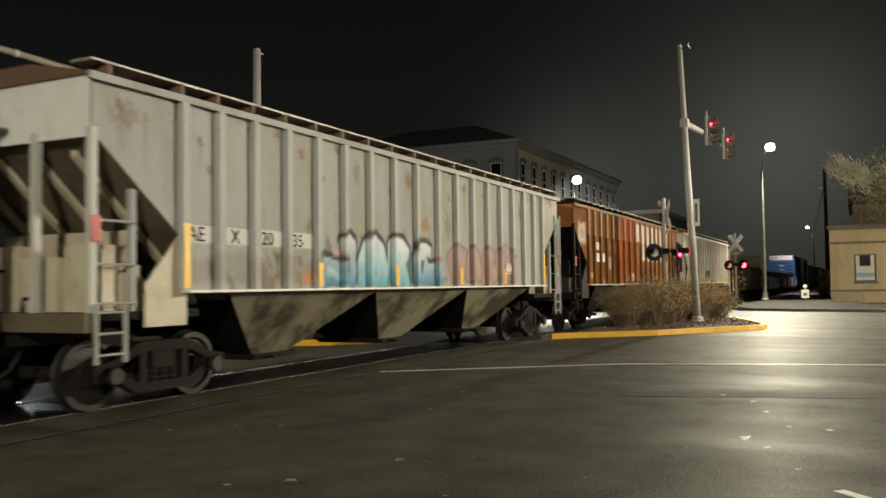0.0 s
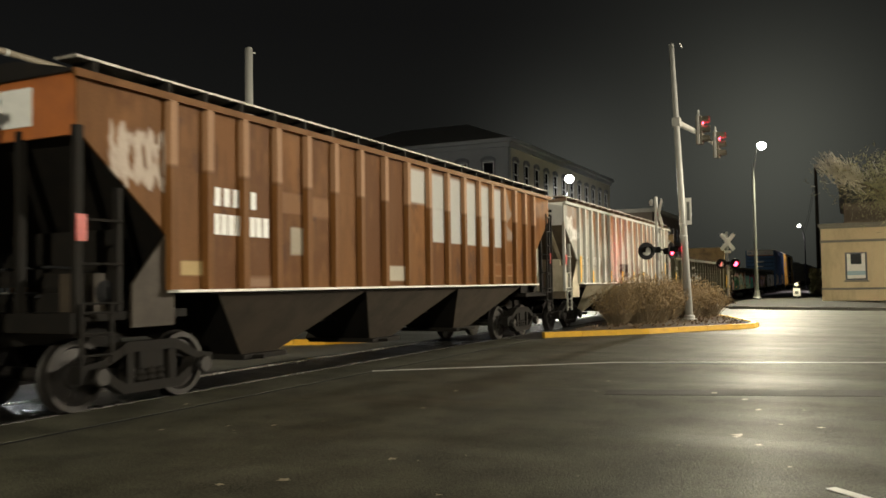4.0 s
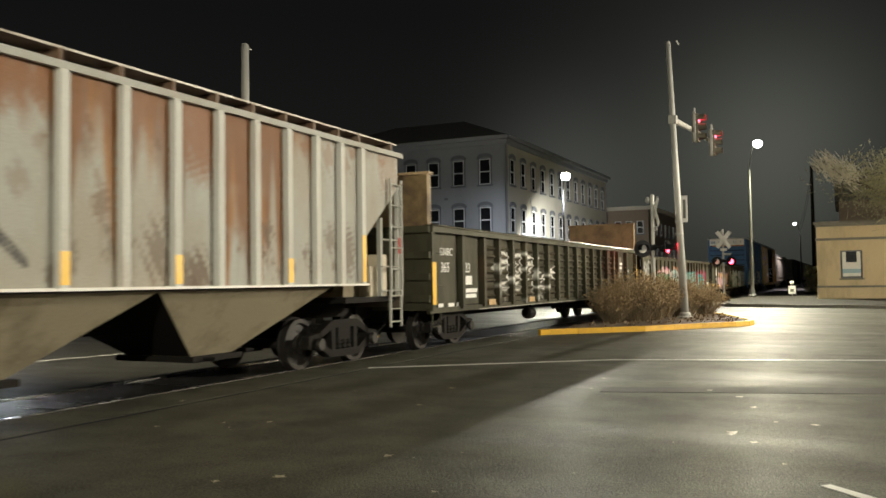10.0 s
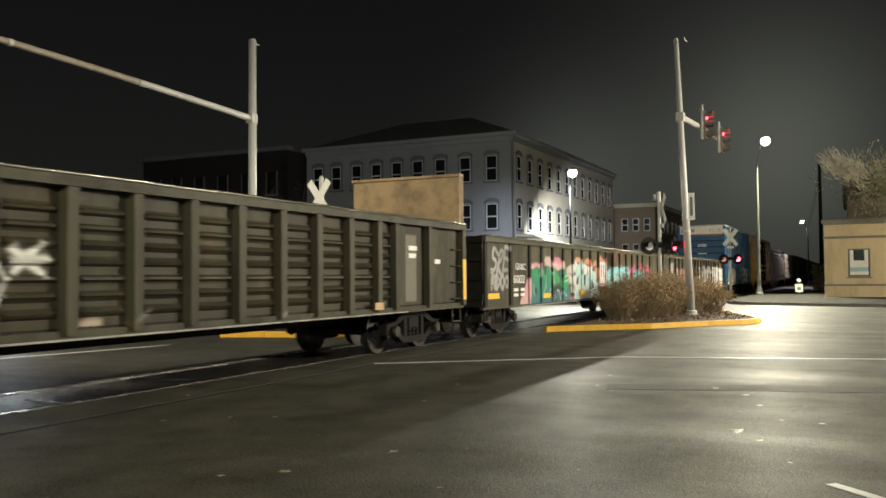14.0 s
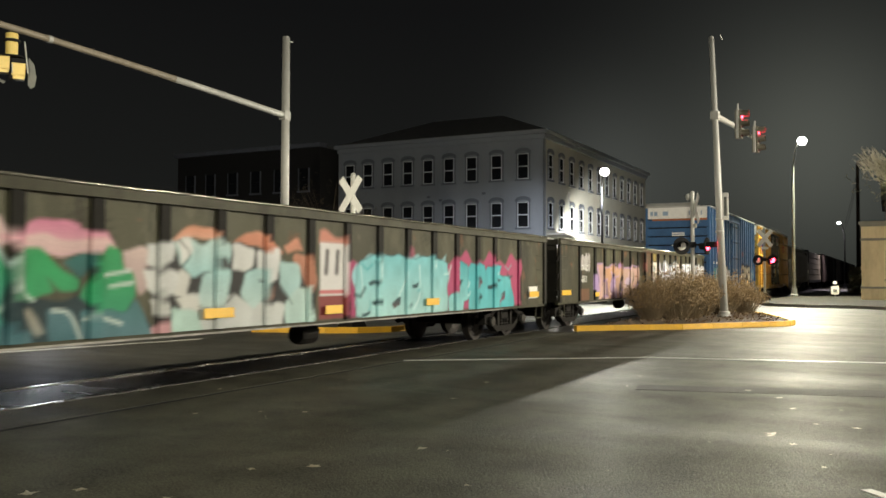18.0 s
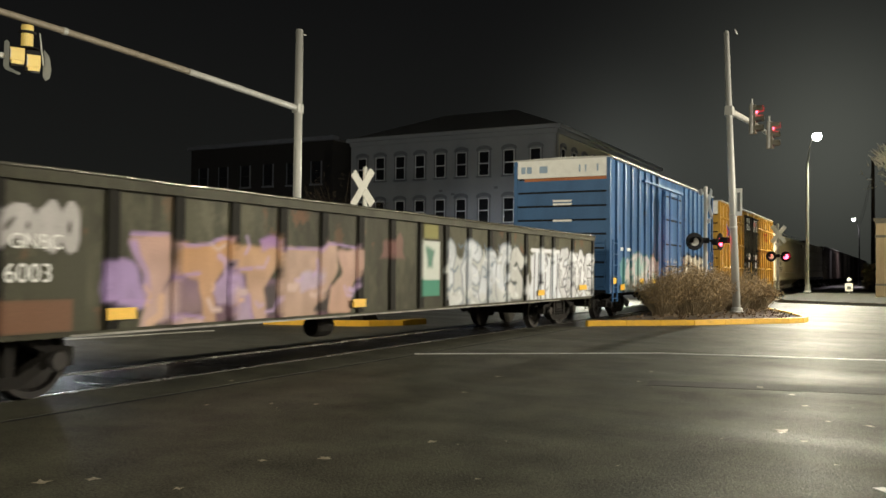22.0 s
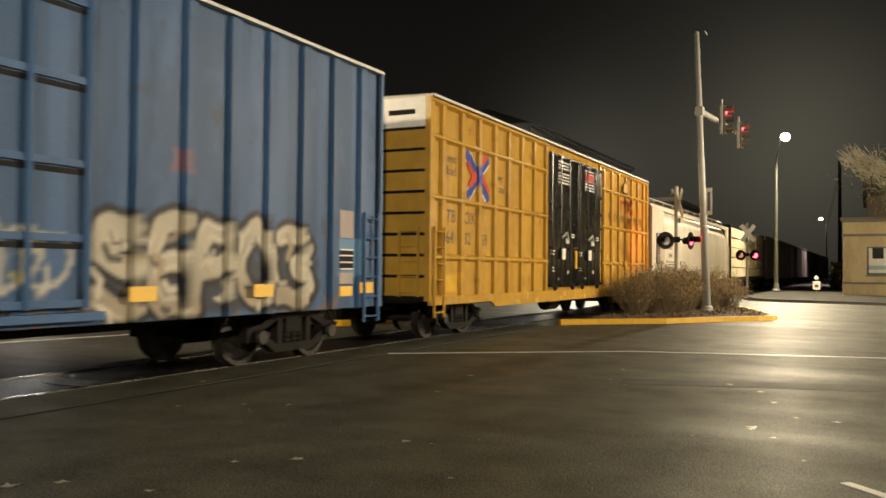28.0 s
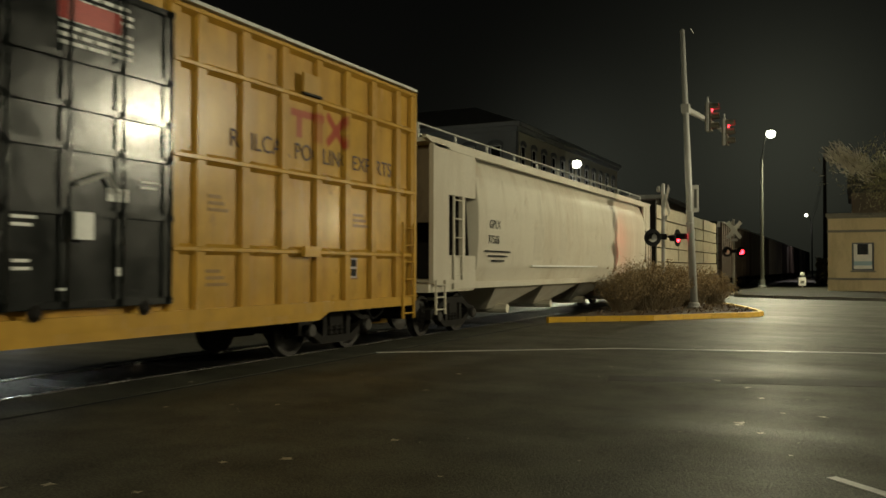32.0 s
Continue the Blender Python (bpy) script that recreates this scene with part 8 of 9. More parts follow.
def make_crossing_signal(at, turn, label, lit, arm_turn=0.0, aims=(0.0, 0.0)):
    """A flashing-light crossing signal: mast, crossbuck, two lamps with black discs, a bell and a base."""
    root = thing("crossing_signal", at, label, "crossing signal", "crossing signals")
    root.matrix_world = pose(*at, 0, 0, turn)
    part("base", Geo().frustum((-0.3, 0.3, -0.3, 0.3, 0), (-0.14, 0.14, -0.14, 0.14, 0.5)), RUSTY, root)
    part("mast", Geo().tube((0, 0, 0.4), (0, 0, 4.25), 0.065, n=12), GALV, root)
    part("mast_cap", Geo().lathe([(0.075, 4.25), (0.06, 4.3), (0.01, 4.33)], (0, 0, 0), n=12), GALV, root)
    for s in (-1, 1):
        blade = Geo()
        c, d = math.cos(radians(50)), math.sin(radians(50))
        l, w = 0.61, 0.115
        p = [(-l, -w), (l, -w), (l, w), (-l, w)]
        blade.prism([(x * c - z * d * s, 3.7 + (x * d * s + z * c)) for x, z in (p if s > 0 else p)], -0.10 - 0.008 * s, -0.09 - 0.008 * s)
        part("crossbuck_blade", blade, WHITE, root, "white crossbuck blade")
    arm = part("crossarm", Geo().tube((-0.42, 0, 2.46), (0.42, 0, 2.46), 0.035).box(-0.1, 0.1, -0.08, 0.08, 2.36, 2.56), BLACK, root)
    arm.matrix_basis = pose(0, 0, 0, 0, 0, arm_turn)
    for k, side in enumerate((-0.42, 0.42)):
        x = 0.0
        disc = part("lamp_disc", Geo().lathe([(0.30, -0.05), (0.305, -0.035), (0.30, -0.02), (0.1, 0.0)], (x, -0.06, 2.42), "y", 24), BLACK, root, "round black background disc")
        disc.matrix_basis = pose(side * math.cos(radians(arm_turn)), side * math.sin(radians(arm_turn)), 0, 0, 0, arm_turn + aims[k])
        part("lens", Geo().lathe([(0.155, -0.115), (0.14, -0.13), (0.05, -0.145)], (x, 0, 2.42), "y", 16), RED_ON if lit[k] else SILVER_LENS, disc)
        v, f, n = [], [], 12
        for j in range(n + 1):
            a = math.pi * (-0.1 + 1.2 * j / n)
            for y, r in ((-0.11, 0.155), (-0.40, 0.15)):
                v.append((x + r * math.cos(a), y, 2.42 + r * math.sin(a)))
                v.append((x + (r - 0.008) * math.cos(a), y, 2.42 + (r - 0.008) * math.sin(a)))
        for j in range(n):
            a, m = j * 4, j * 4 + 4
            f += [(a, m, m + 2, a + 2), (a + 1, a + 3, m + 3, m + 1), (a + 2, m + 2, m + 3, a + 3)]
        part("hood", Geo().add(v, f), BLACK, disc)
        part("back_lamp", Geo().lathe([(0.12, 0.0), (0.12, 0.14), (0.09, 0.17)], (x, 0, 2.42), "y", 14), BLACK, disc)
        part("back_lens", Geo().lathe([(0.10, 0.172), (0.05, 0.18)], (x, 0, 2.42), "y", 14), RED_ON if lit[1 - k] else LENS, disc)
    part("bell", Geo().lathe([(0.12, -0.03), (0.11, 0.03), (0.05, 0.07)], (0.0, 0.16, 4.12), "y", 14), GALV, root)
    part("count_sign", Geo().box(-0.2, 0.2, -0.09, -0.08, 3.05, 3.2), WHITE, root, "small white plate")
    return root


def make_street_lamp(at, height, reach, turn, label, lens=LAMP_ON, size=1.0, globe=1.0, shaft=POLE_DARK):
    """A street lamp with a tapered post, an arm and a glowing head."""
    root = thing("street_lamp", at, label, "street lamp", "street lamps")
    root.matrix_world = pose(*at, 0, 0, turn)
    part("base", Geo().lathe([(0.28, 0), (0.28, 0.12), (0.2, 0.2), (0.17, 0.5), (0.14, 0.6)], (0, 0, 0), n=16), shaft, root)
    g = Geo()
    g.tube((0, 0, 0.5), (0, 0, height * 0.85), 0.13 * size, 0.085 * size, 14)
    part("post", g, shaft, root, round_=False)
    arm = Geo()
    pts = [(reach * k / 6, 0, height * 0.85 + (height * 0.15 + 0.05) * math.sin(math.pi / 2 * k / 6)) for k in range(7)]
    arm.sweep(pts, 0.045 * size)
    part("arm", arm, shaft, root)
    z, r = height + 0.2 + 0.27 * globe, 0.24 * globe
    head = Geo().frustum((reach + 0.25 - r, reach + 0.25 + r, -r, r, z), (reach + 0.25 - 0.6 * r, reach + 0.25 + 0.6 * r, -0.6 * r, 0.6 * r, z + 0.12))
    part("lamp_head", head, shaft, root)
    part("lens", Geo().lathe([(0.02 * globe, -0.36 * globe), (0.2 * globe, -0.32 * globe), (0.34 * globe, -0.2 * globe), (0.40 * globe, 0.0), (0.34 * globe, 0.2 * globe), (0.2 * globe, 0.32 * globe), (0.02 * globe, 0.36 * globe)], (reach + 0.25, 0, height + 0.2), n=32), lens, root, "glowing lamp lens", round_=True)
    return root


def signs_and_poles():
    make_mast((30.1, 5.0, 0.1), -2, 8.2, "galvanised signal pole with a mast arm on the island", lean=(0.0, 0.038), size=0.943)
    make_signal_head(None, (33.28, 4.94, 7.19), -4, True, "faded traffic signal showing red on the mast arm", SIGNAL_OLD)
    make_signal_head(None, (36.57, 4.77, 7.07), -4, True, "faded traffic signal showing red at the arm's end", SIGNAL_OLD)
    make_mast((24.75, 19.6, 0), 181.5, 13.5, "galvanised signal pole with a long mast arm beyond the track", foot=0.165, head=0.14, arm_mat=OLD_ARM)
    cluster = thing("traffic_signal", (13.68, 19.5, 6.92), "yellow signal cluster with grey backplates on the far mast arm", "traffic signal", turn=-35)
    cluster.scale = (0.9, 0.9, 0.9)
    part("hanger", Geo().lathe([(0.06, 0.68), (0.155, 0.67), (0.165, 0.6), (0.16, 0.59), (0.16, 0.03)], (0, 0, 0), n=18), SIGNAL_YELLOW, cluster, round_=False)
    part("clamp", Geo().lathe([(0.2, 0.42), (0.23, 0.43), (0.23, 0.49), (0.2, 0.5)], (0, 0, 0), n=18), BLACK, cluster)
    part("spider_plate", Geo().lathe([(0.3, -0.02), (0.33, 0.0), (0.3, 0.03)], (0.02, 0, 0), n=18), BLACK, cluster)
    for x0, x1, z0, z1 in ((-0.42, -0.05, -0.37, -0.02), (0.0, 0.35, -0.52, -0.18)):
        sec = part("section", Geo().box(x0, x1, -0.18, 0.16, z0, z1).box(x0 + 0.04, x1 - 0.02, -0.15, 0.13, z0 - 0.1, z0), SIGNAL_YELLOW, cluster)
        part("section_lid", Geo().box(x0 + 0.03, x1 - 0.03, -0.2, -0.181, z0 + 0.03, z1 - 0.03), SIGNAL_YELLOW, sec)
        part("hinge", Geo().tube((x0 + 0.015, -0.19, z0 + 0.04), (x0 + 0.015, -0.19, z1 - 0.04), 0.016, n=6), GALV, sec)
    part("dark_section", Geo().box(0.0, 0.33, -0.1, 0.2, -0.178, -0.03), BLACK, cluster)
    part("foot_fitting", Geo().lathe([(0.03, -0.66), (0.1, -0.62), (0.12, -0.5), (0.09, -0.45)], (0.02, 0.05, 0), n=12), BLACK, cluster)
    part("backplate", Geo().prism([(-0.59, -0.50), (-0.52, -0.60), (-0.18, -0.72), (-0.14, -0.66), (-0.44, -0.52), (-0.44, 0.18), (-0.5, 0.24), (-0.57, 0.2)], 0.16, 0.18), POLE_DARK, cluster, "grey backplate")
    part("backplate", Geo().prism([(0.42, -0.72), (0.50, -0.82), (0.60, -0.74), (0.64, -0.5), (0.58, -0.12), (0.44, 0.06), (0.42, 0.0)], 0.1, 0.12), POLE_DARK, cluster, "grey backplate")
    part("strut", Geo().tube((0.32, -0.05, 0.47), (0.42, -0.05, -0.42), 0.02, n=8), GALV, cluster)
    part("side_lens", Geo().lathe([(0.03, -0.3), (0.075, -0.27), (0.075, -0.17), (0.03, -0.14)], (-0.63, 0.1, 0), n=12), WHITE, cluster)
    # A signboard and bands on the pole of the island.
    sign = thing("pole_sign", (30.1, 5.0, 0.087), "narrow white sign strapped to the signal pole", "sign")
    sign.scale = (0.943, 0.943, 0.943)
    part("sign_board", Geo().box(-0.17, -0.14, -0.20, 0.02, 3.5, 4.48), WHITE, sign)
    part("sign_field", Geo().box(-0.18, -0.171, -0.14, -0.04, 3.65, 4.33), POLE_DARK, sign, "grey sign field")
    for z in (3.5, 3.05):
        part("strap", Geo().lathe([(0.15, z), (0.155, z + 0.04), (0.15, z + 0.08)], (0, 0.13, 0), n=14), GALV, sign)
    make_crossing_signal((29.9, 6.0, 0.09), 28, "crossing signal with crossbuck and one lit red lamp in the island", (False, True), -86, (0.0, 48.0))
    make_crossing_signal((52.2, 6.4, 0.0), -62, "crossing signal with crossbuck and one lit red lamp across the street", (False, True))
    make_crossing_signal((19.75, 13.25, 0.0), -102, "crossing signal with crossbuck beyond the track", (False, False))
    make_street_lamp((62.2, 5.75, 0.1), 10.42, 0.35, -90, "tall lit street lamp at the corner pavement", globe=0.8)
    make_street_lamp((45.9, 14.15, 0), 7.05, 0.15, 220, "lit street lamp behind the track", size=0.6, globe=0.65, shaft=BLACK)
    make_street_lamp((34.0, -19.0, 0), 9.7, 1.3, 140, "lit street lamp across the street")
    make_street_lamp((-14.8, -8.1, 0), 9.4, 1.0, 45, "lit street lamp behind the viewer")
    make_street_lamp((4.9, 13.2, 0), 7.35, 0.3, 0, "lit street lamp beyond the track")
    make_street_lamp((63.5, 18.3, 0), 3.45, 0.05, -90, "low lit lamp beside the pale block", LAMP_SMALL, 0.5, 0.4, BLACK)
    make_street_lamp((119.8, 5.0, 0), 8.2, 0.4, 90, "small lit street lamp far down the line", LAMP_SMALL, 0.8, 0.5, BLACK)
    # A post lamp beyond the track.
    post = thing("post_lamp", (30.2, 39.9, 0), "low white post lamp beyond the track", "street lamp")
    part("post", Geo().tube((0, 0, 0), (0, 0, 3.6), 0.07, 0.05), BLACK, post)
    part("globe", Geo().lathe([(0.05, 3.6), (0.2, 3.7), (0.24, 3.85), (0.16, 4.02), (0.03, 4.06)], (0, 0, 0), n=16), LAMP_SMALL, post, "glowing globe")
    post = thing("post_lamp", (41.5, -13.0, 0.12), "low lit post lamp on the pavement before the shop", "street lamp")
    part("post", Geo().tube((0, 0, 0), (0, 0, 4.05), 0.08, 0.055), BLACK, post)
    part("globe", Geo().lathe([(0.04, 4.05), (0.12, 4.08), (0.15, 4.14), (0.11, 4.2), (0.03, 4.23)], (0, 0, 0), n=16), LAMP_SMALL, post, "glowing globe")
    # A small post with a white plate by the shop.
    post = thing("sign_post", (64.0, 3.3, 0.12), "short white post sign on the pavement", "sign")
    part("post", Geo().tube((0, 0, 0), (0, 0, 0.8), 0.05), GALV, post)
    part("post_head", Geo().lathe([(0.08, 0.8), (0.15, 0.9), (0.13, 1.02), (0.03, 1.08)], (0, 0, 0), n=12), WHITE, post)
    part("plate", Geo().box(-0.02, 0.02, -0.24, 0.24, 0.15, 0.72), WHITE, post, "white plate", at=(-0.08, 0, 0))
    part("plate_mark", Geo().box(-0.03, -0.021, -0.12, 0.12, 0.3, 0.5), POLE_DARK, post, "grey mark on the plate", at=(-0.08, 0, 0))


signs_and_poles()


# ---- buildings ----
def make_window(parent, origin, axis, wide, high, arch=True, sill=True, sash=SASH):
    """A sash window under a hood mould: axis x or y is the way it runs along the wall; the wall faces -x or -y."""
    ox, oy, oz = origin

    def B(a0, a1, d0, d1, z0, z1):
        if axis == "y":
            return Geo().box(ox - d1, ox - d0, oy + a0, oy + a1, oz + z0, oz + z1)
        return Geo().box(ox + a0, ox + a1, oy - d1, oy - d0, oz + z0, oz + z1)

    h = wide / 2
    win = part("window", B(-h, h, 0.0, 0.03, 0, high), GLASS, parent, "dark sash window under a hood")
    t = 0.06
    for a0, a1, z0, z1 in ((-h, -h + t, 0, high), (h - t, h, 0, high), (-h, h, 0, t), (-h, h, high - t, high), (-h, h, high * 0.5 - 0.04, high * 0.5 + 0.04)):
        part("sash_bar", B(a0, a1, 0.031, 0.07, z0, z1), sash, win)
    for a0, a1 in ((-h - 0.11, -h - 0.005), (h + 0.005, h + 0.11)):
        part("jamb", B(a0, a1, 0.0, 0.06, 0, high), TRIM, win)
    if arch:
        pts = []
        n = 8
        for i in range(n + 1):
            a = math.pi * i / n
            pts.append((-(h + 0.2) * math.cos(a), high + 0.02 + 0.42 * math.sin(a) ** 0.8))
        inner = [(-(h + 0.02) * math.cos(math.pi * i / n), high + 0.01 + 0.16 * math.sin(math.pi * i / n)) for i in range(n, -1, -1)]
        g = Geo()
        ring = pts + inner
        m = len(pts)
        v = []
        for d in (0.0, 0.12):
            v += [(ox - d, oy + a, oz + z) if axis == "y" else (ox + a, oy - d, oz + z) for a, z in ring]
        k = len(ring)
        f = []
        for i in range(m - 1):
            f.append((i, i + 1, k - 2 - i, k - 1 - i))
            f.append((k + i, 2 * k - 1 - i, 2 * k - 2 - i, k + i + 1))
            f.append((i, k + i, k + i + 1, i + 1))
            f.append((k - 1 - i, k - 2 - i, 2 * k - 2 - i, 2 * k - 1 - i))
        part("hood_mould", g.add(v, f), TRIM, win)
    if sill:
        part("window_sill", B(-h - 0.18, h + 0.18, 0.0, 0.15, -0.14, -0.01), TRIM, win)
    return win


def big_building():
    house = thing("brick_block", (0, 0, 0), "pale blue-grey three-storey block with arched windows", "building")
    X, Y, H = 59.8, 22.95, 12.2
    far, left = 90.0, 41.6
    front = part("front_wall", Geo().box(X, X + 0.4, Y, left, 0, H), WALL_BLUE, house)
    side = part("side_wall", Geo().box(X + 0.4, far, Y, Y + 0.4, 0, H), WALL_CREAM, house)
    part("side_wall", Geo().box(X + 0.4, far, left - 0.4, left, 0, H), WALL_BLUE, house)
    part("back_wall", Geo().box(far - 0.4, far, Y + 0.4, left - 0.4, 0, H), WALL_BLUE, house)
    part("cornice", Geo().box(X - 0.45, far + 0.2, Y - 0.45, Y + 0.3, H, H + 0.3).box(X - 0.45, X + 0.3, Y + 0.3, left + 0.2, H, H + 0.3).box(X - 0.2, far, Y - 0.2, Y + 0.3, H - 0.35, H - 0.002).box(X - 0.2, X + 0.3, Y + 0.3, left, H - 0.35, H - 0.002), WALL_BLUE, house, "projecting cornice")
    roof = Geo()
    a = [(X - 0.3, Y - 0.3), (far, Y - 0.3), (far, left), (X - 0.3, left)]
    b = [(X + 6, Y + 6), (far - 6, Y + 6), (far - 6, left - 6), (X + 6, left - 6)]
    roof.add([(x, y, H + 0.302) for x, y in a] + [(x, y, H + 2.9) for x, y in b], [(0, 1, 5, 4), (1, 2, 6, 5), (2, 3, 7, 6), (3, 0, 4, 7), (4, 5, 6, 7)])
    part("roof", roof, ROOF, house)
    part("corner_pilaster", Geo().box(X - 0.06, X + 0.02, Y - 0.06, Y + 0.35, 0, H - 0.36).box(X - 0.06, X + 0.35, Y - 0.065, Y + 0.0, 0, H - 0.36), WALL_BLUE, house)
    for y in (24.59, 26.8, 28.94, 30.94, 32.84, 34.74, 36.63, 38.6, 40.4):
        for z in (8.85, 5.15, 1.4):
            make_window(front, (X, y, z), "y", 0.92, 1.95)
    for i in range(12):
        x = 61.2 + 2.45 * i
        for z in (8.85, 5.15, 1.4):
            make_window(side, (x, Y, z), "x", 0.92, 1.95)
    for y, z in ((32.8, 7.7), (27.9, 7.8), (31.7, 7.4)):
        part("wall_vent", Geo().box(X - 0.05, X, y - 0.15, y + 0.15, z, z + 0.18), TRIM, house)
    part("porch_roof", Geo().prism([(60.2, 4.55), (66, 3.9), (66, 4.0), (60.2, 4.7)], Y - 1.6, Y - 0.004), WALL_CREAM, house, "sloping porch roof on the side wall")
    part("downpipe", Geo().tube((65.3, Y - 0.08, 0.3), (65.3, Y - 0.08, 8.2), 0.06), GALV, house)
    # The darker neighbour to the left, its lack of light painted as near-black brick.
    other = thing("brick_block", (0, 0, 0), "unlit brick block beside the pale block", "building")
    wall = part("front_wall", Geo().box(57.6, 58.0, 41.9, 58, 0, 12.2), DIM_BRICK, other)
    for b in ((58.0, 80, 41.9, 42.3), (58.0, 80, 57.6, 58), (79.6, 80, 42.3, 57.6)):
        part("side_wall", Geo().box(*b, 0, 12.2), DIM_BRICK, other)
    part("cornice", Geo().box(57.3, 58.2, 41.7, 58.2, 12.2, 12.55), TRIM, other)
    part("roof", Geo().box(58.2, 80, 42, 58, 12.2, 12.4), ROOF, other)
    for y in (43.6, 46.2, 48.8, 51.4, 54.0, 56.4):
        for z in (8.6, 5.0, 1.4):
            make_window(wall, (57.6, y, z), "y", 0.95, 1.9, False, sash=BLACK)
    # The brick building further down the line.
    brick = thing("brick_house", (0, 0, 0), "grey-brown brick two-storey house down the line", "building")
    wall = part("front_wall", Geo().box(92.5, 92.9, 19.0, 23.5, 0, 9.0), BRICK, brick)
    side = part("side_wall", Geo().box(92.9, 112, 19.0, 19.4, 0, 9.0), BRICK, brick)
    part("side_wall", Geo().box(92.9, 112, 23.1, 23.5, 0, 9.0), BRICK, brick)
    part("back_wall", Geo().box(111.6, 112, 19.4, 23.1, 0, 9.0), BRICK, brick)
    part("cornice", Geo().box(92.2, 112.2, 18.6, 23.8, 9.0, 9.4), WALL_CREAM, brick, "pale cornice")
    for i in range(3):
        for z in (6.4, 3.6, 0.9):
            make_window(wall, (92.5, 19.9 + 1.2 * i, z), "y", 0.7, 1.4, False)
    for i in range(7):
        for z in (6.4, 3.6, 0.9):
            make_window(side, (94.3 + 2.5 * i, 19.0, z), "x", 0.8, 1.4, False)


def shop():
    s = thing("shop", (0, 0, 0), "low tan stucco shop with a ledge and a window", "building")
    X, Y, H = 56.2, 1.46, 4.6
    # Wall with the window opening cut through.
    w0, w1, z0, z1 = -1.02, 0.17, 1.34, 3.0
    wall = Geo().box(X, X + 0.3, w1, Y, 0, H).box(X, X + 0.3, -14, w0, 0, H).box(X, X + 0.3, w0, w1, 0, z0).box(X, X + 0.3, w0, w1, z1, H)
    front = part("front_wall", wall, TAN_WALL, s)
    for b in ((X + 0.3, X + 16, Y - 0.3, Y), (X + 0.3, X + 16, -14, -13.7), (X + 15.7, X + 16, -13.7, Y - 0.3)):
        part("side_wall", Geo().box(*b, 0, H), TAN_WALL, s)
    part("roof", Geo().box(X + 0.3, X + 15.7, -13.7, Y - 0.3, H - 0.3, H - 0.1), ROOF, s)
    part("parapet_cap", Geo().box(X - 0.24, X + 0.38, -14, Y + 0.14, H, H + 0.16).box(X - 0.12, X - 0.001, -14, Y + 0.06, H - 0.14, H - 0.001), CONCRETE, s)
    part("wall_ledge", Geo().box(X - 0.2, X - 0.001, -14, Y + 0.06, 3.62, 3.76), CONCRETE, s, "pale ledge along the wall")
    part("plinth", Geo().box(X - 0.06, X, -14, Y + 0.02, 0.0, 0.78), TAN_WALL, s)
    part("plinth_ledge", Geo().box(X - 0.2, X - 0.001, -14, Y + 0.06, 0.78, 0.9), CONCRETE, s, "pale ledge over the plinth")
    win = part("window", Geo().box(X + 0.14, X + 0.16, w0, w1, z0, z1), GLASS, front, "shop window with pale blinds")
    for b in ((w0, w0 + 0.07, z0, z1), (w1 - 0.07, w1, z0, z1), (w0, w1, z0, z0 + 0.07), (w0, w1, z1 - 0.07, z1)):
        part("window_frame", Geo().box(X + 0.06, X + 0.14, b[0], b[1], b[2], b[3]), TRIM, win)
    part("poster", Geo().box(X + 0.12, X + 0.135, w0 + 0.1, w1 - 0.1, z0 + 0.1, z0 + 0.95), WHITE, win, "white and pale blue poster")
    part("poster_band", Geo().box(X + 0.11, X + 0.118, w0 + 0.1, w1 - 0.1, z0 + 0.3, z0 + 0.55), mat("pale_blue_print", (0.35, 0.5, 0.6), 0.6), win)
    for a in (w0 + 0.1, w1 - 0.3):
        part("curtain", Geo().box(X + 0.12, X + 0.135, a, a + 0.2, z0 + 0.95, z1 - 0.08), WHITE, win, "white curtain")
    part("window_sill", Geo().box(X - 0.08, X + 0.1, w0 - 0.08, w1 + 0.08, z0 - 0.1, z0 - 0.005), CONCRETE, win)
    # A taller unlit house behind it.
    h = thing("house", (0, 0, 0), "unlit two-storey house behind the shop", "building")
    part("wall", Geo().box(74, 86, -14, 0.2, 0, 7.4), BRICK, h)
    part("roof", Geo().prism([(73.6, 7.4), (86.4, 7.4), (80, 9.4)], -14.3, 0.5), ROOF, h)
    # A wooden utility pole with a wire.
    p = thing("utility_pole", (81.0, 2.32, 0.0), "dark wooden utility pole beside the shop", "utility pole")
    part("pole", Geo().tube((0, 0, 0), (0, 0, 11.2), 0.19, 0.13, 12), OLD_WOOD, p)
    part("pole_cap", Geo().lathe([(0.14, 11.2), (0.13, 11.26), (0.02, 11.3)], (0, 0, 0), n=12), GALV, p)
    for k, (z, sag) in enumerate(((10.8, 0.5), (10.1, 0.6))):
        pts = [(81.0 + (119.8 - 81.0) * i / 10, 2.32 + (5.0 - 2.32) * i / 10, z - 2.6 * i / 10 - sag * math.sin(math.pi * i / 10)) for i in range(11)]
        solid("overhead_wire", Geo().sweep(pts, 0.016), BLACK, "thin black wire from the pole down the line", "wire", "overhead wires")
    # Low dark hedge between the shop and the track.
    rnd = random.Random(8)
    g = Geo()
    for _ in range(2500):
        c = Vector((rnd.uniform(78, 92), rnd.uniform(0.5, 3.0), 0.1 + 2.2 * rnd.random() ** 1.2))
        leaf(g, c, 0.16, rnd)
    solid("hedge", g, TREE_LEAF, "unlit dark hedge beside the line", "hedge", kind="stuff")


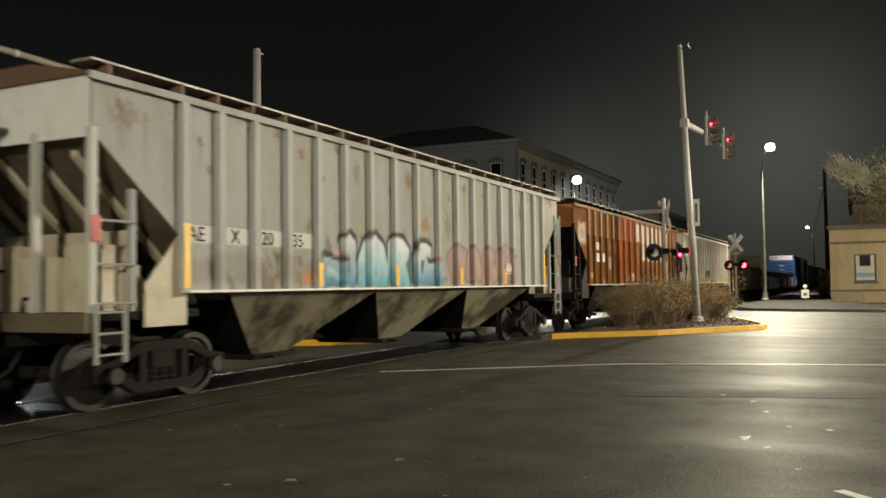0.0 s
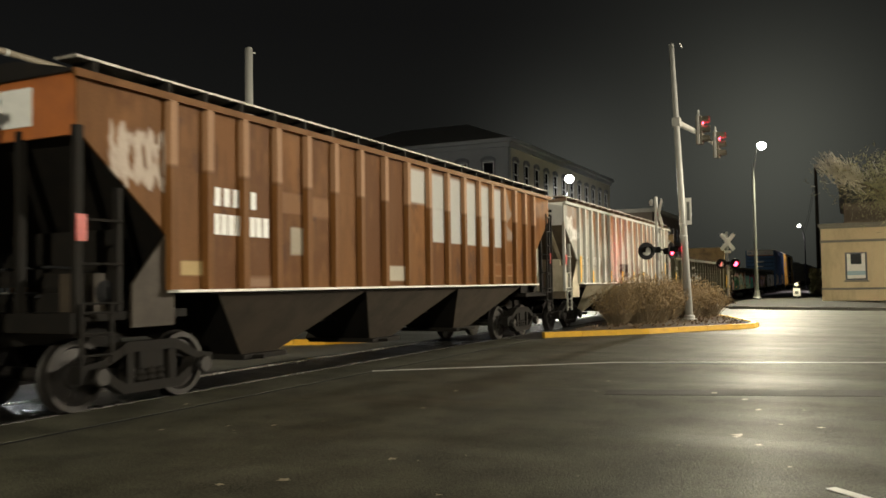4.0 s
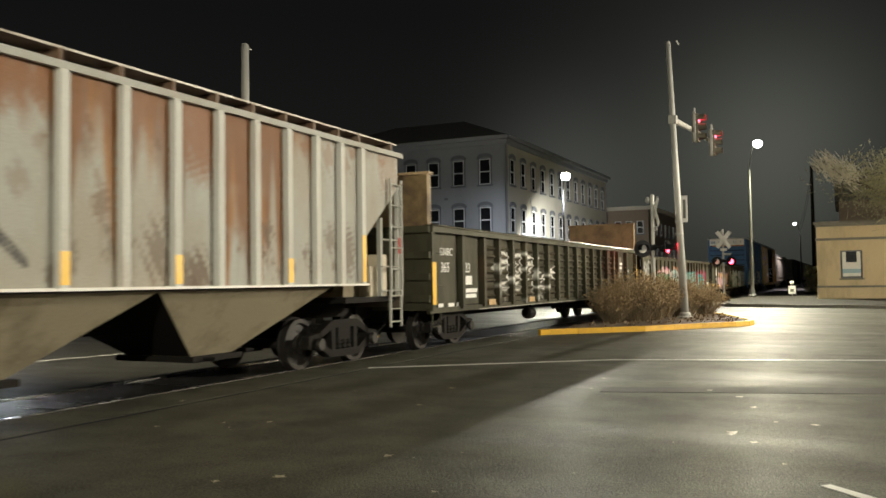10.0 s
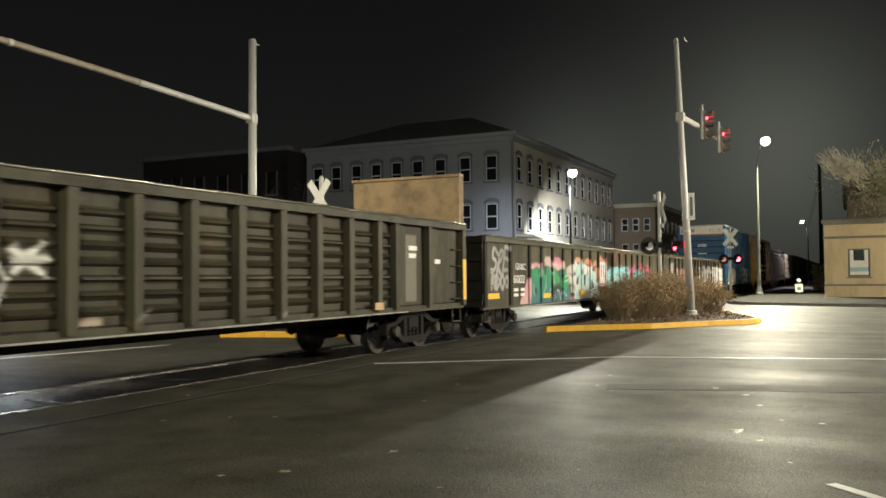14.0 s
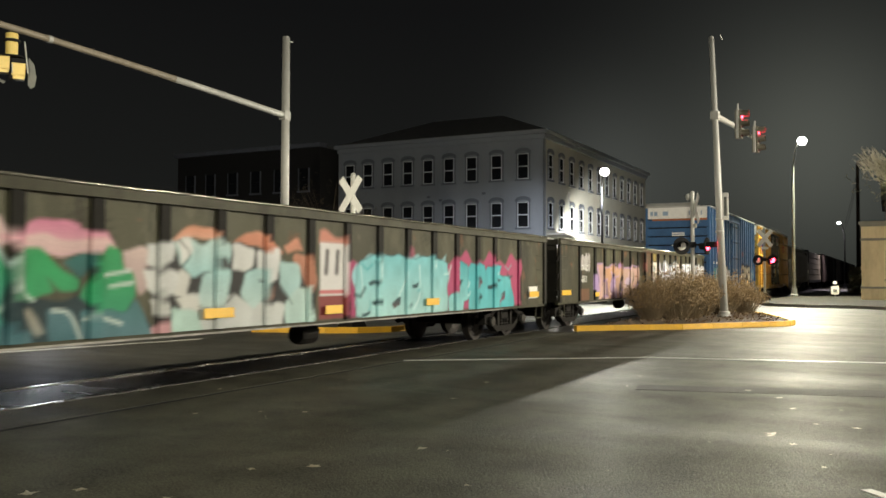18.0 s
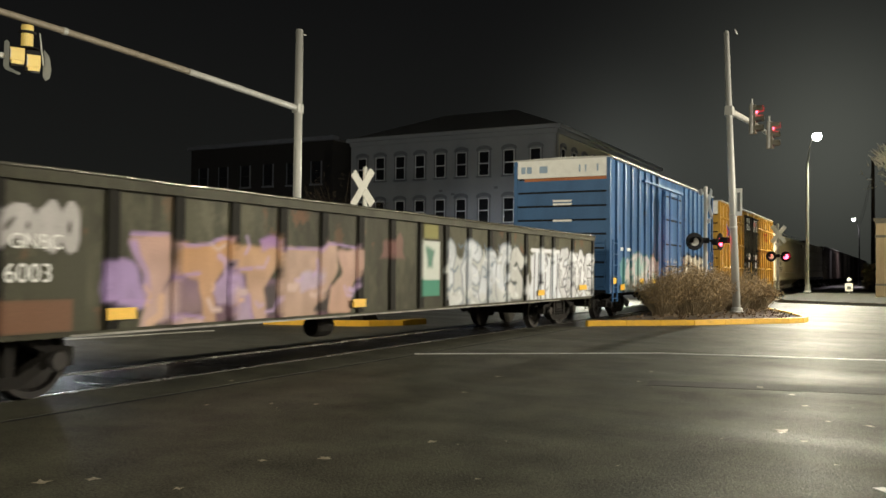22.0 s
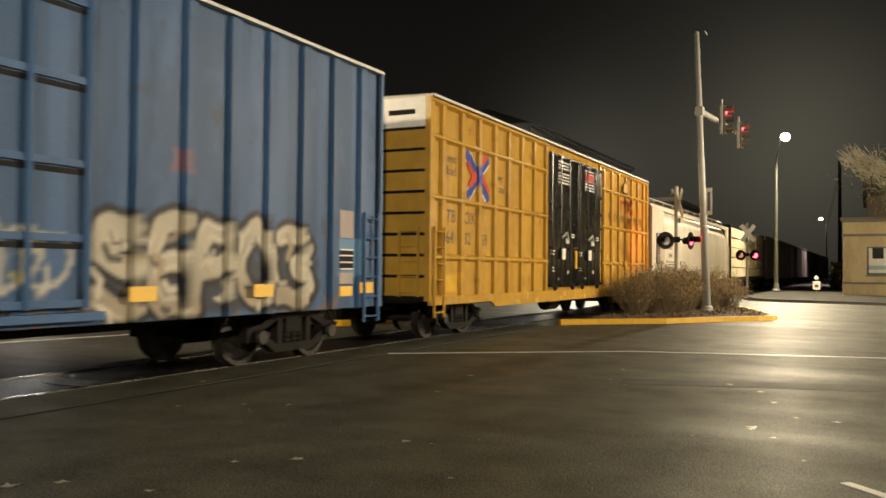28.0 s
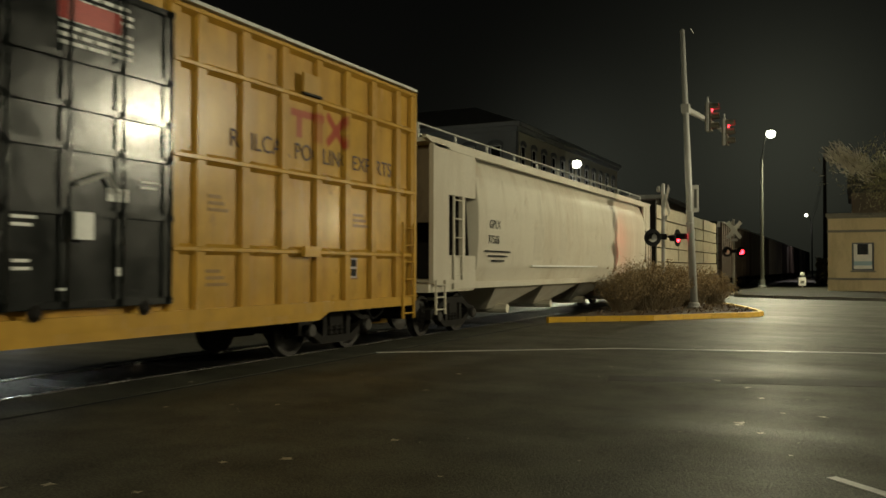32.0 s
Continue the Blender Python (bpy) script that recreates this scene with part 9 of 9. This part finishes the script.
def leaf(g, c, size, rnd, long=1.7):
    d = Vector((rnd.gauss(0, 1), rnd.gauss(0, 1), rnd.gauss(0, 1))).normalized()
    u = d.orthogonal().normalized() * size
    w = d.cross(u).normalized() * size * long
    g.add([c - w, c + u * 0.5, c + w, c - u * 0.5 + d * size * 0.2], [(0, 1, 2, 3)])


def shrubs():
    """Bare-twigged shrubs with dry leaves in the island."""
    rnd = random.Random(4)
    for cx, cy, r, h in ((26.5, 6.6, 0.95, 1.25), (33.0, 4.75, 0.9, 1.15), (27.3, 6.0, 1.15, 1.45), (28.6, 6.5, 1.2, 1.5), (28.2, 5.75, 1.1, 1.4), (30.4, 5.9, 1.2, 1.45), (31.8, 6.3, 1.2, 1.35), (33.3, 5.6, 1.1, 1.4), (31.9, 5.35, 1.0, 1.25), (34.2, 6.4, 0.9, 1.2)):
        shrub = thing("shrub", (cx, cy, 0.1), "leafless brown shrub with dry leaves in the island", "shrub", "shrubs in the island")
        g, lf = Geo(), Geo()
        for _ in range(150):
            a, s = rnd.uniform(0, 6.283), rnd.random() ** 0.6
            top = Vector((math.cos(a) * r * s, math.sin(a) * r * s, h * (1.05 - 0.45 * s * s) * rnd.uniform(0.75, 1.12)))
            foot = Vector((top.x * 0.3, top.y * 0.3, 0))
            mid = foot.lerp(top, 0.5) + Vector((rnd.gauss(0, 0.06), rnd.gauss(0, 0.06), 0.08))
            g.tube(foot, mid, 0.012, 0.008, 4, False)
            g.tube(mid, top, 0.008, 0.003, 4, False)
            for _ in range(4):
                k = rnd.uniform(0.35, 1)
                b = (foot.lerp(mid, k * 2) if k < 0.5 else mid.lerp(top, k * 2 - 1))
                e = b + Vector((rnd.gauss(0, 0.16), rnd.gauss(0, 0.16), rnd.uniform(0.02, 0.2)))
                g.tube(b, e, 0.006, 0.002, 3, False)
                for _ in range(4):
                    leaf(lf, b.lerp(e, rnd.random()) + Vector((rnd.gauss(0, 0.05), rnd.gauss(0, 0.05), rnd.gauss(0, 0.05))), rnd.uniform(0.016, 0.032), rnd)
        part("branchwork", g, TWIG, shrub)
        part("foliage", lf, BUSH_LEAF, shrub)
    # Fallen leaves on the bed.
    g = Geo()
    for _ in range(900):
        x, y = rnd.uniform(23.5, 34.5), rnd.uniform(3.0, 7.2)
        if y > 7.4 - (x - 21.6) * 0.8 + 0.3 and y > 2.9 + (x - 28) * 0.25:
            leaf(g, Vector((x, y, 0.12 + rnd.random() * 0.04)), rnd.uniform(0.03, 0.06), rnd, 1.2)
    solid("bed_leaves", g, BED_LEAF, "scattered dry leaves on the planting bed", "leaves", kind="stuff")


def trees():
    rnd = random.Random(12)

    def make_tree(at, height, spread, count, leaf_mat, label, size, low=0.35, least=0.7, leaves=9, twig=0.007, twig_mat=BARK):
        tree = thing("tree", at, label, "tree", "trees")
        g, lf = Geo(), Geo()
        part("trunk", Geo().sweep([(0, 0, 0), (0.03, 0.02, height * 0.2), (0.05, 0.05, height * 0.42)], 0.16, 0.1, 9), BARK, tree)
        limbs = []
        for i in range(14):
            a = rnd.uniform(0, 6.283)
            z0 = height * rnd.uniform(low, 0.55)
            d = Vector((math.cos(a) * spread * rnd.uniform(0.5, 1), math.sin(a) * spread * rnd.uniform(0.5, 1), height * rnd.uniform(least, 1.0)))
            b = Vector((0.05, 0.05, z0 * 0.75))
            m = b.lerp(d, 0.5) + Vector((0, 0, 0.25))
            part("limb", Geo().sweep([b, m, d], 0.06, 0.012, 6), BARK, tree)
            limbs.append((m, d))
        for _ in range(count):
            m, d = rnd.choice(limbs)
            c = m.lerp(d, rnd.random()) + Vector((rnd.gauss(0, spread * 0.2), rnd.gauss(0, spread * 0.2), rnd.gauss(0, height * 0.05)))
            e = c + Vector((rnd.gauss(0, 0.22), rnd.gauss(0, 0.22), rnd.gauss(0.16, 0.18)))
            g.tube(c, e, twig, twig * 0.4, 3, False)
            for _ in range(leaves):
                leaf(lf, c.lerp(e, rnd.random()) + Vector((rnd.gauss(0, 0.06), rnd.gauss(0, 0.06), rnd.gauss(0, 0.06))), size * rnd.uniform(0.7, 1.3), rnd)
        tagged(part("twig_work", g, twig_mat, tree), "fine bare twigs", kind="stuff")
        tagged(part("crown", lf, leaf_mat, tree), "small leaves", kind="stuff")
        return tree

    big = make_tree((46.5, -4.3, 0.1), 7.7, 4.2, 4600, TREE_LEAF, "street tree with pale twigs and few olive leaves before the shop", 0.04, 0.62, 0.62, 3, 0.014, PALE_TWIG)
    part("limb", Geo().sweep([(0, 0, 3.2), (-0.5, 2.2, 5.2), (-0.9, 4.2, 6.2), (-1.0, 5.1, 7.0)], 0.07, 0.012, 6), BARK, big)
    # Whitish twigs and leaves stand in for the lamp's light on this limb.
    tw, lf = Geo(), Geo()
    for _ in range(420):
        k = rnd.random()
        c = Vector((-0.9, 3.6 + 1.5 * k, 5.9 + 0.9 * k)) + Vector((rnd.gauss(0, 0.25), rnd.gauss(0, 0.28), rnd.gauss(0, 0.25)))
        e = c + Vector((rnd.gauss(0, 0.12), rnd.gauss(0.16, 0.14), abs(rnd.gauss(0.3, 0.16))))
        tw.tube(c, e, 0.018, 0.01, 4, False)
        for _ in range(6):
            leaf(lf, c.lerp(e, rnd.random()) + Vector((rnd.gauss(0, 0.03), rnd.gauss(0, 0.03), rnd.gauss(0, 0.03))), rnd.uniform(0.015, 0.03), rnd)
    tagged(part("twig_work", tw, PALE_LEAF, big), "twigs coloured pale for the lamplight", kind="stuff")
    tagged(part("crown", lf, PALE_LEAF, big), "dry leaves on the outer limb, coloured pale for the lamplight", kind="stuff")
    make_tree((64.0, 44.0, 0), 10.0, 4.0, 300, BARK, "bare dark tree beside the pale block", 0.03)
    make_tree((52.0, 37.0, 0), 8.5, 3.2, 260, BARK, "bare dark tree before the pale block", 0.03)


def litter():
    """Wet fallen leaves on the road."""
    rnd = random.Random(2)
    spots = [(3.73, 5.07, 0.10), (3.98, 4.86, 0.08), (4.09, 4.18, 0.06), (5.0, 4.25, 0.06), (5.3, 3.89, 0.08), (6.27, 3.5, 0.08), (10.56, 4.88, 0.08), (8.99, 4.59, 0.06), (5.33, 2.61, 0.04), (11.11, 3.08, 0.07), (12.34, 3.24, 0.06), (11.44, 1.61, 0.08), (10.95, 1.19, 0.08), (10.1, 0.96, 0.07), (9.17, 0.66, 0.05), (8.41, 0.97, 0.11), (8.3, 0.99, 0.07), (7.97, 0.76, 0.06), (7.13, 0.46, 0.04), (8.29, 7.57, 0.08), (7.35, 5.52, 0.06), (6.7, 6.46, 0.06), (7.14, 5.95, 0.05), (9.11, 0.29, 0.06), (6.63, 2.98, 0.02)]
    spots += [(rnd.uniform(6, 17), rnd.uniform(0.2, 6.8), rnd.uniform(0.012, 0.03)) for _ in range(40)]
    for x, y, s in spots:
        g = Geo()
        n = 9
        a0 = rnd.uniform(0, 6.28)
        s *= 0.85
        ring = [(s * (0.45 + 0.55 * (i % 2)) * rnd.uniform(0.7, 1.1) * math.cos(a0 + 6.283 * i / n), s * (0.45 + 0.55 * (i % 2)) * rnd.uniform(0.7, 1.1) * math.sin(a0 + 6.283 * i / n)) for i in range(n)]
        v = [(0, 0, s * 0.05)] + [(p, q, s * rnd.uniform(0.0, 0.12)) for p, q in ring]
        g.add(v, [(0, 1 + i, 1 + (i + 1) % n) for i in range(n)])
        ob = solid("fallen_leaf", g, FALLEN, "wet fallen leaf lying on the road", "leaf", "fallen leaves on the road")
        ob.location = (x, y, -0.002)


big_building()
shop()
shrubs()
trees()
litter()


# ---- what moves ----
def gone(t):
    """How far the train has gone, in metres, at t seconds."""
    return 4.56 * t - 0.959 * (t / 10) ** 2 + 0.21 * (t / 10) ** 3


def motions():
    for car, start in CARS:
        walk(car, [(t, pose(start - gone(t), TRACK_Y, RAIL_TOP)) for t in range(0, 33, 2)])
    turn = [(i * 4 / 30, math.degrees(-gone(i * 4 / 30) / WHEEL_R)) for i in range(241)]
    for car, start in CARS[:11]:
        for ob in car.children_recursive:
            if ob.name.startswith("wheelset"):
                at = tuple(ob.location)
                walk(ob, [(t, pose(*at, 0, a, 0)) for t, a in turn])


motions()
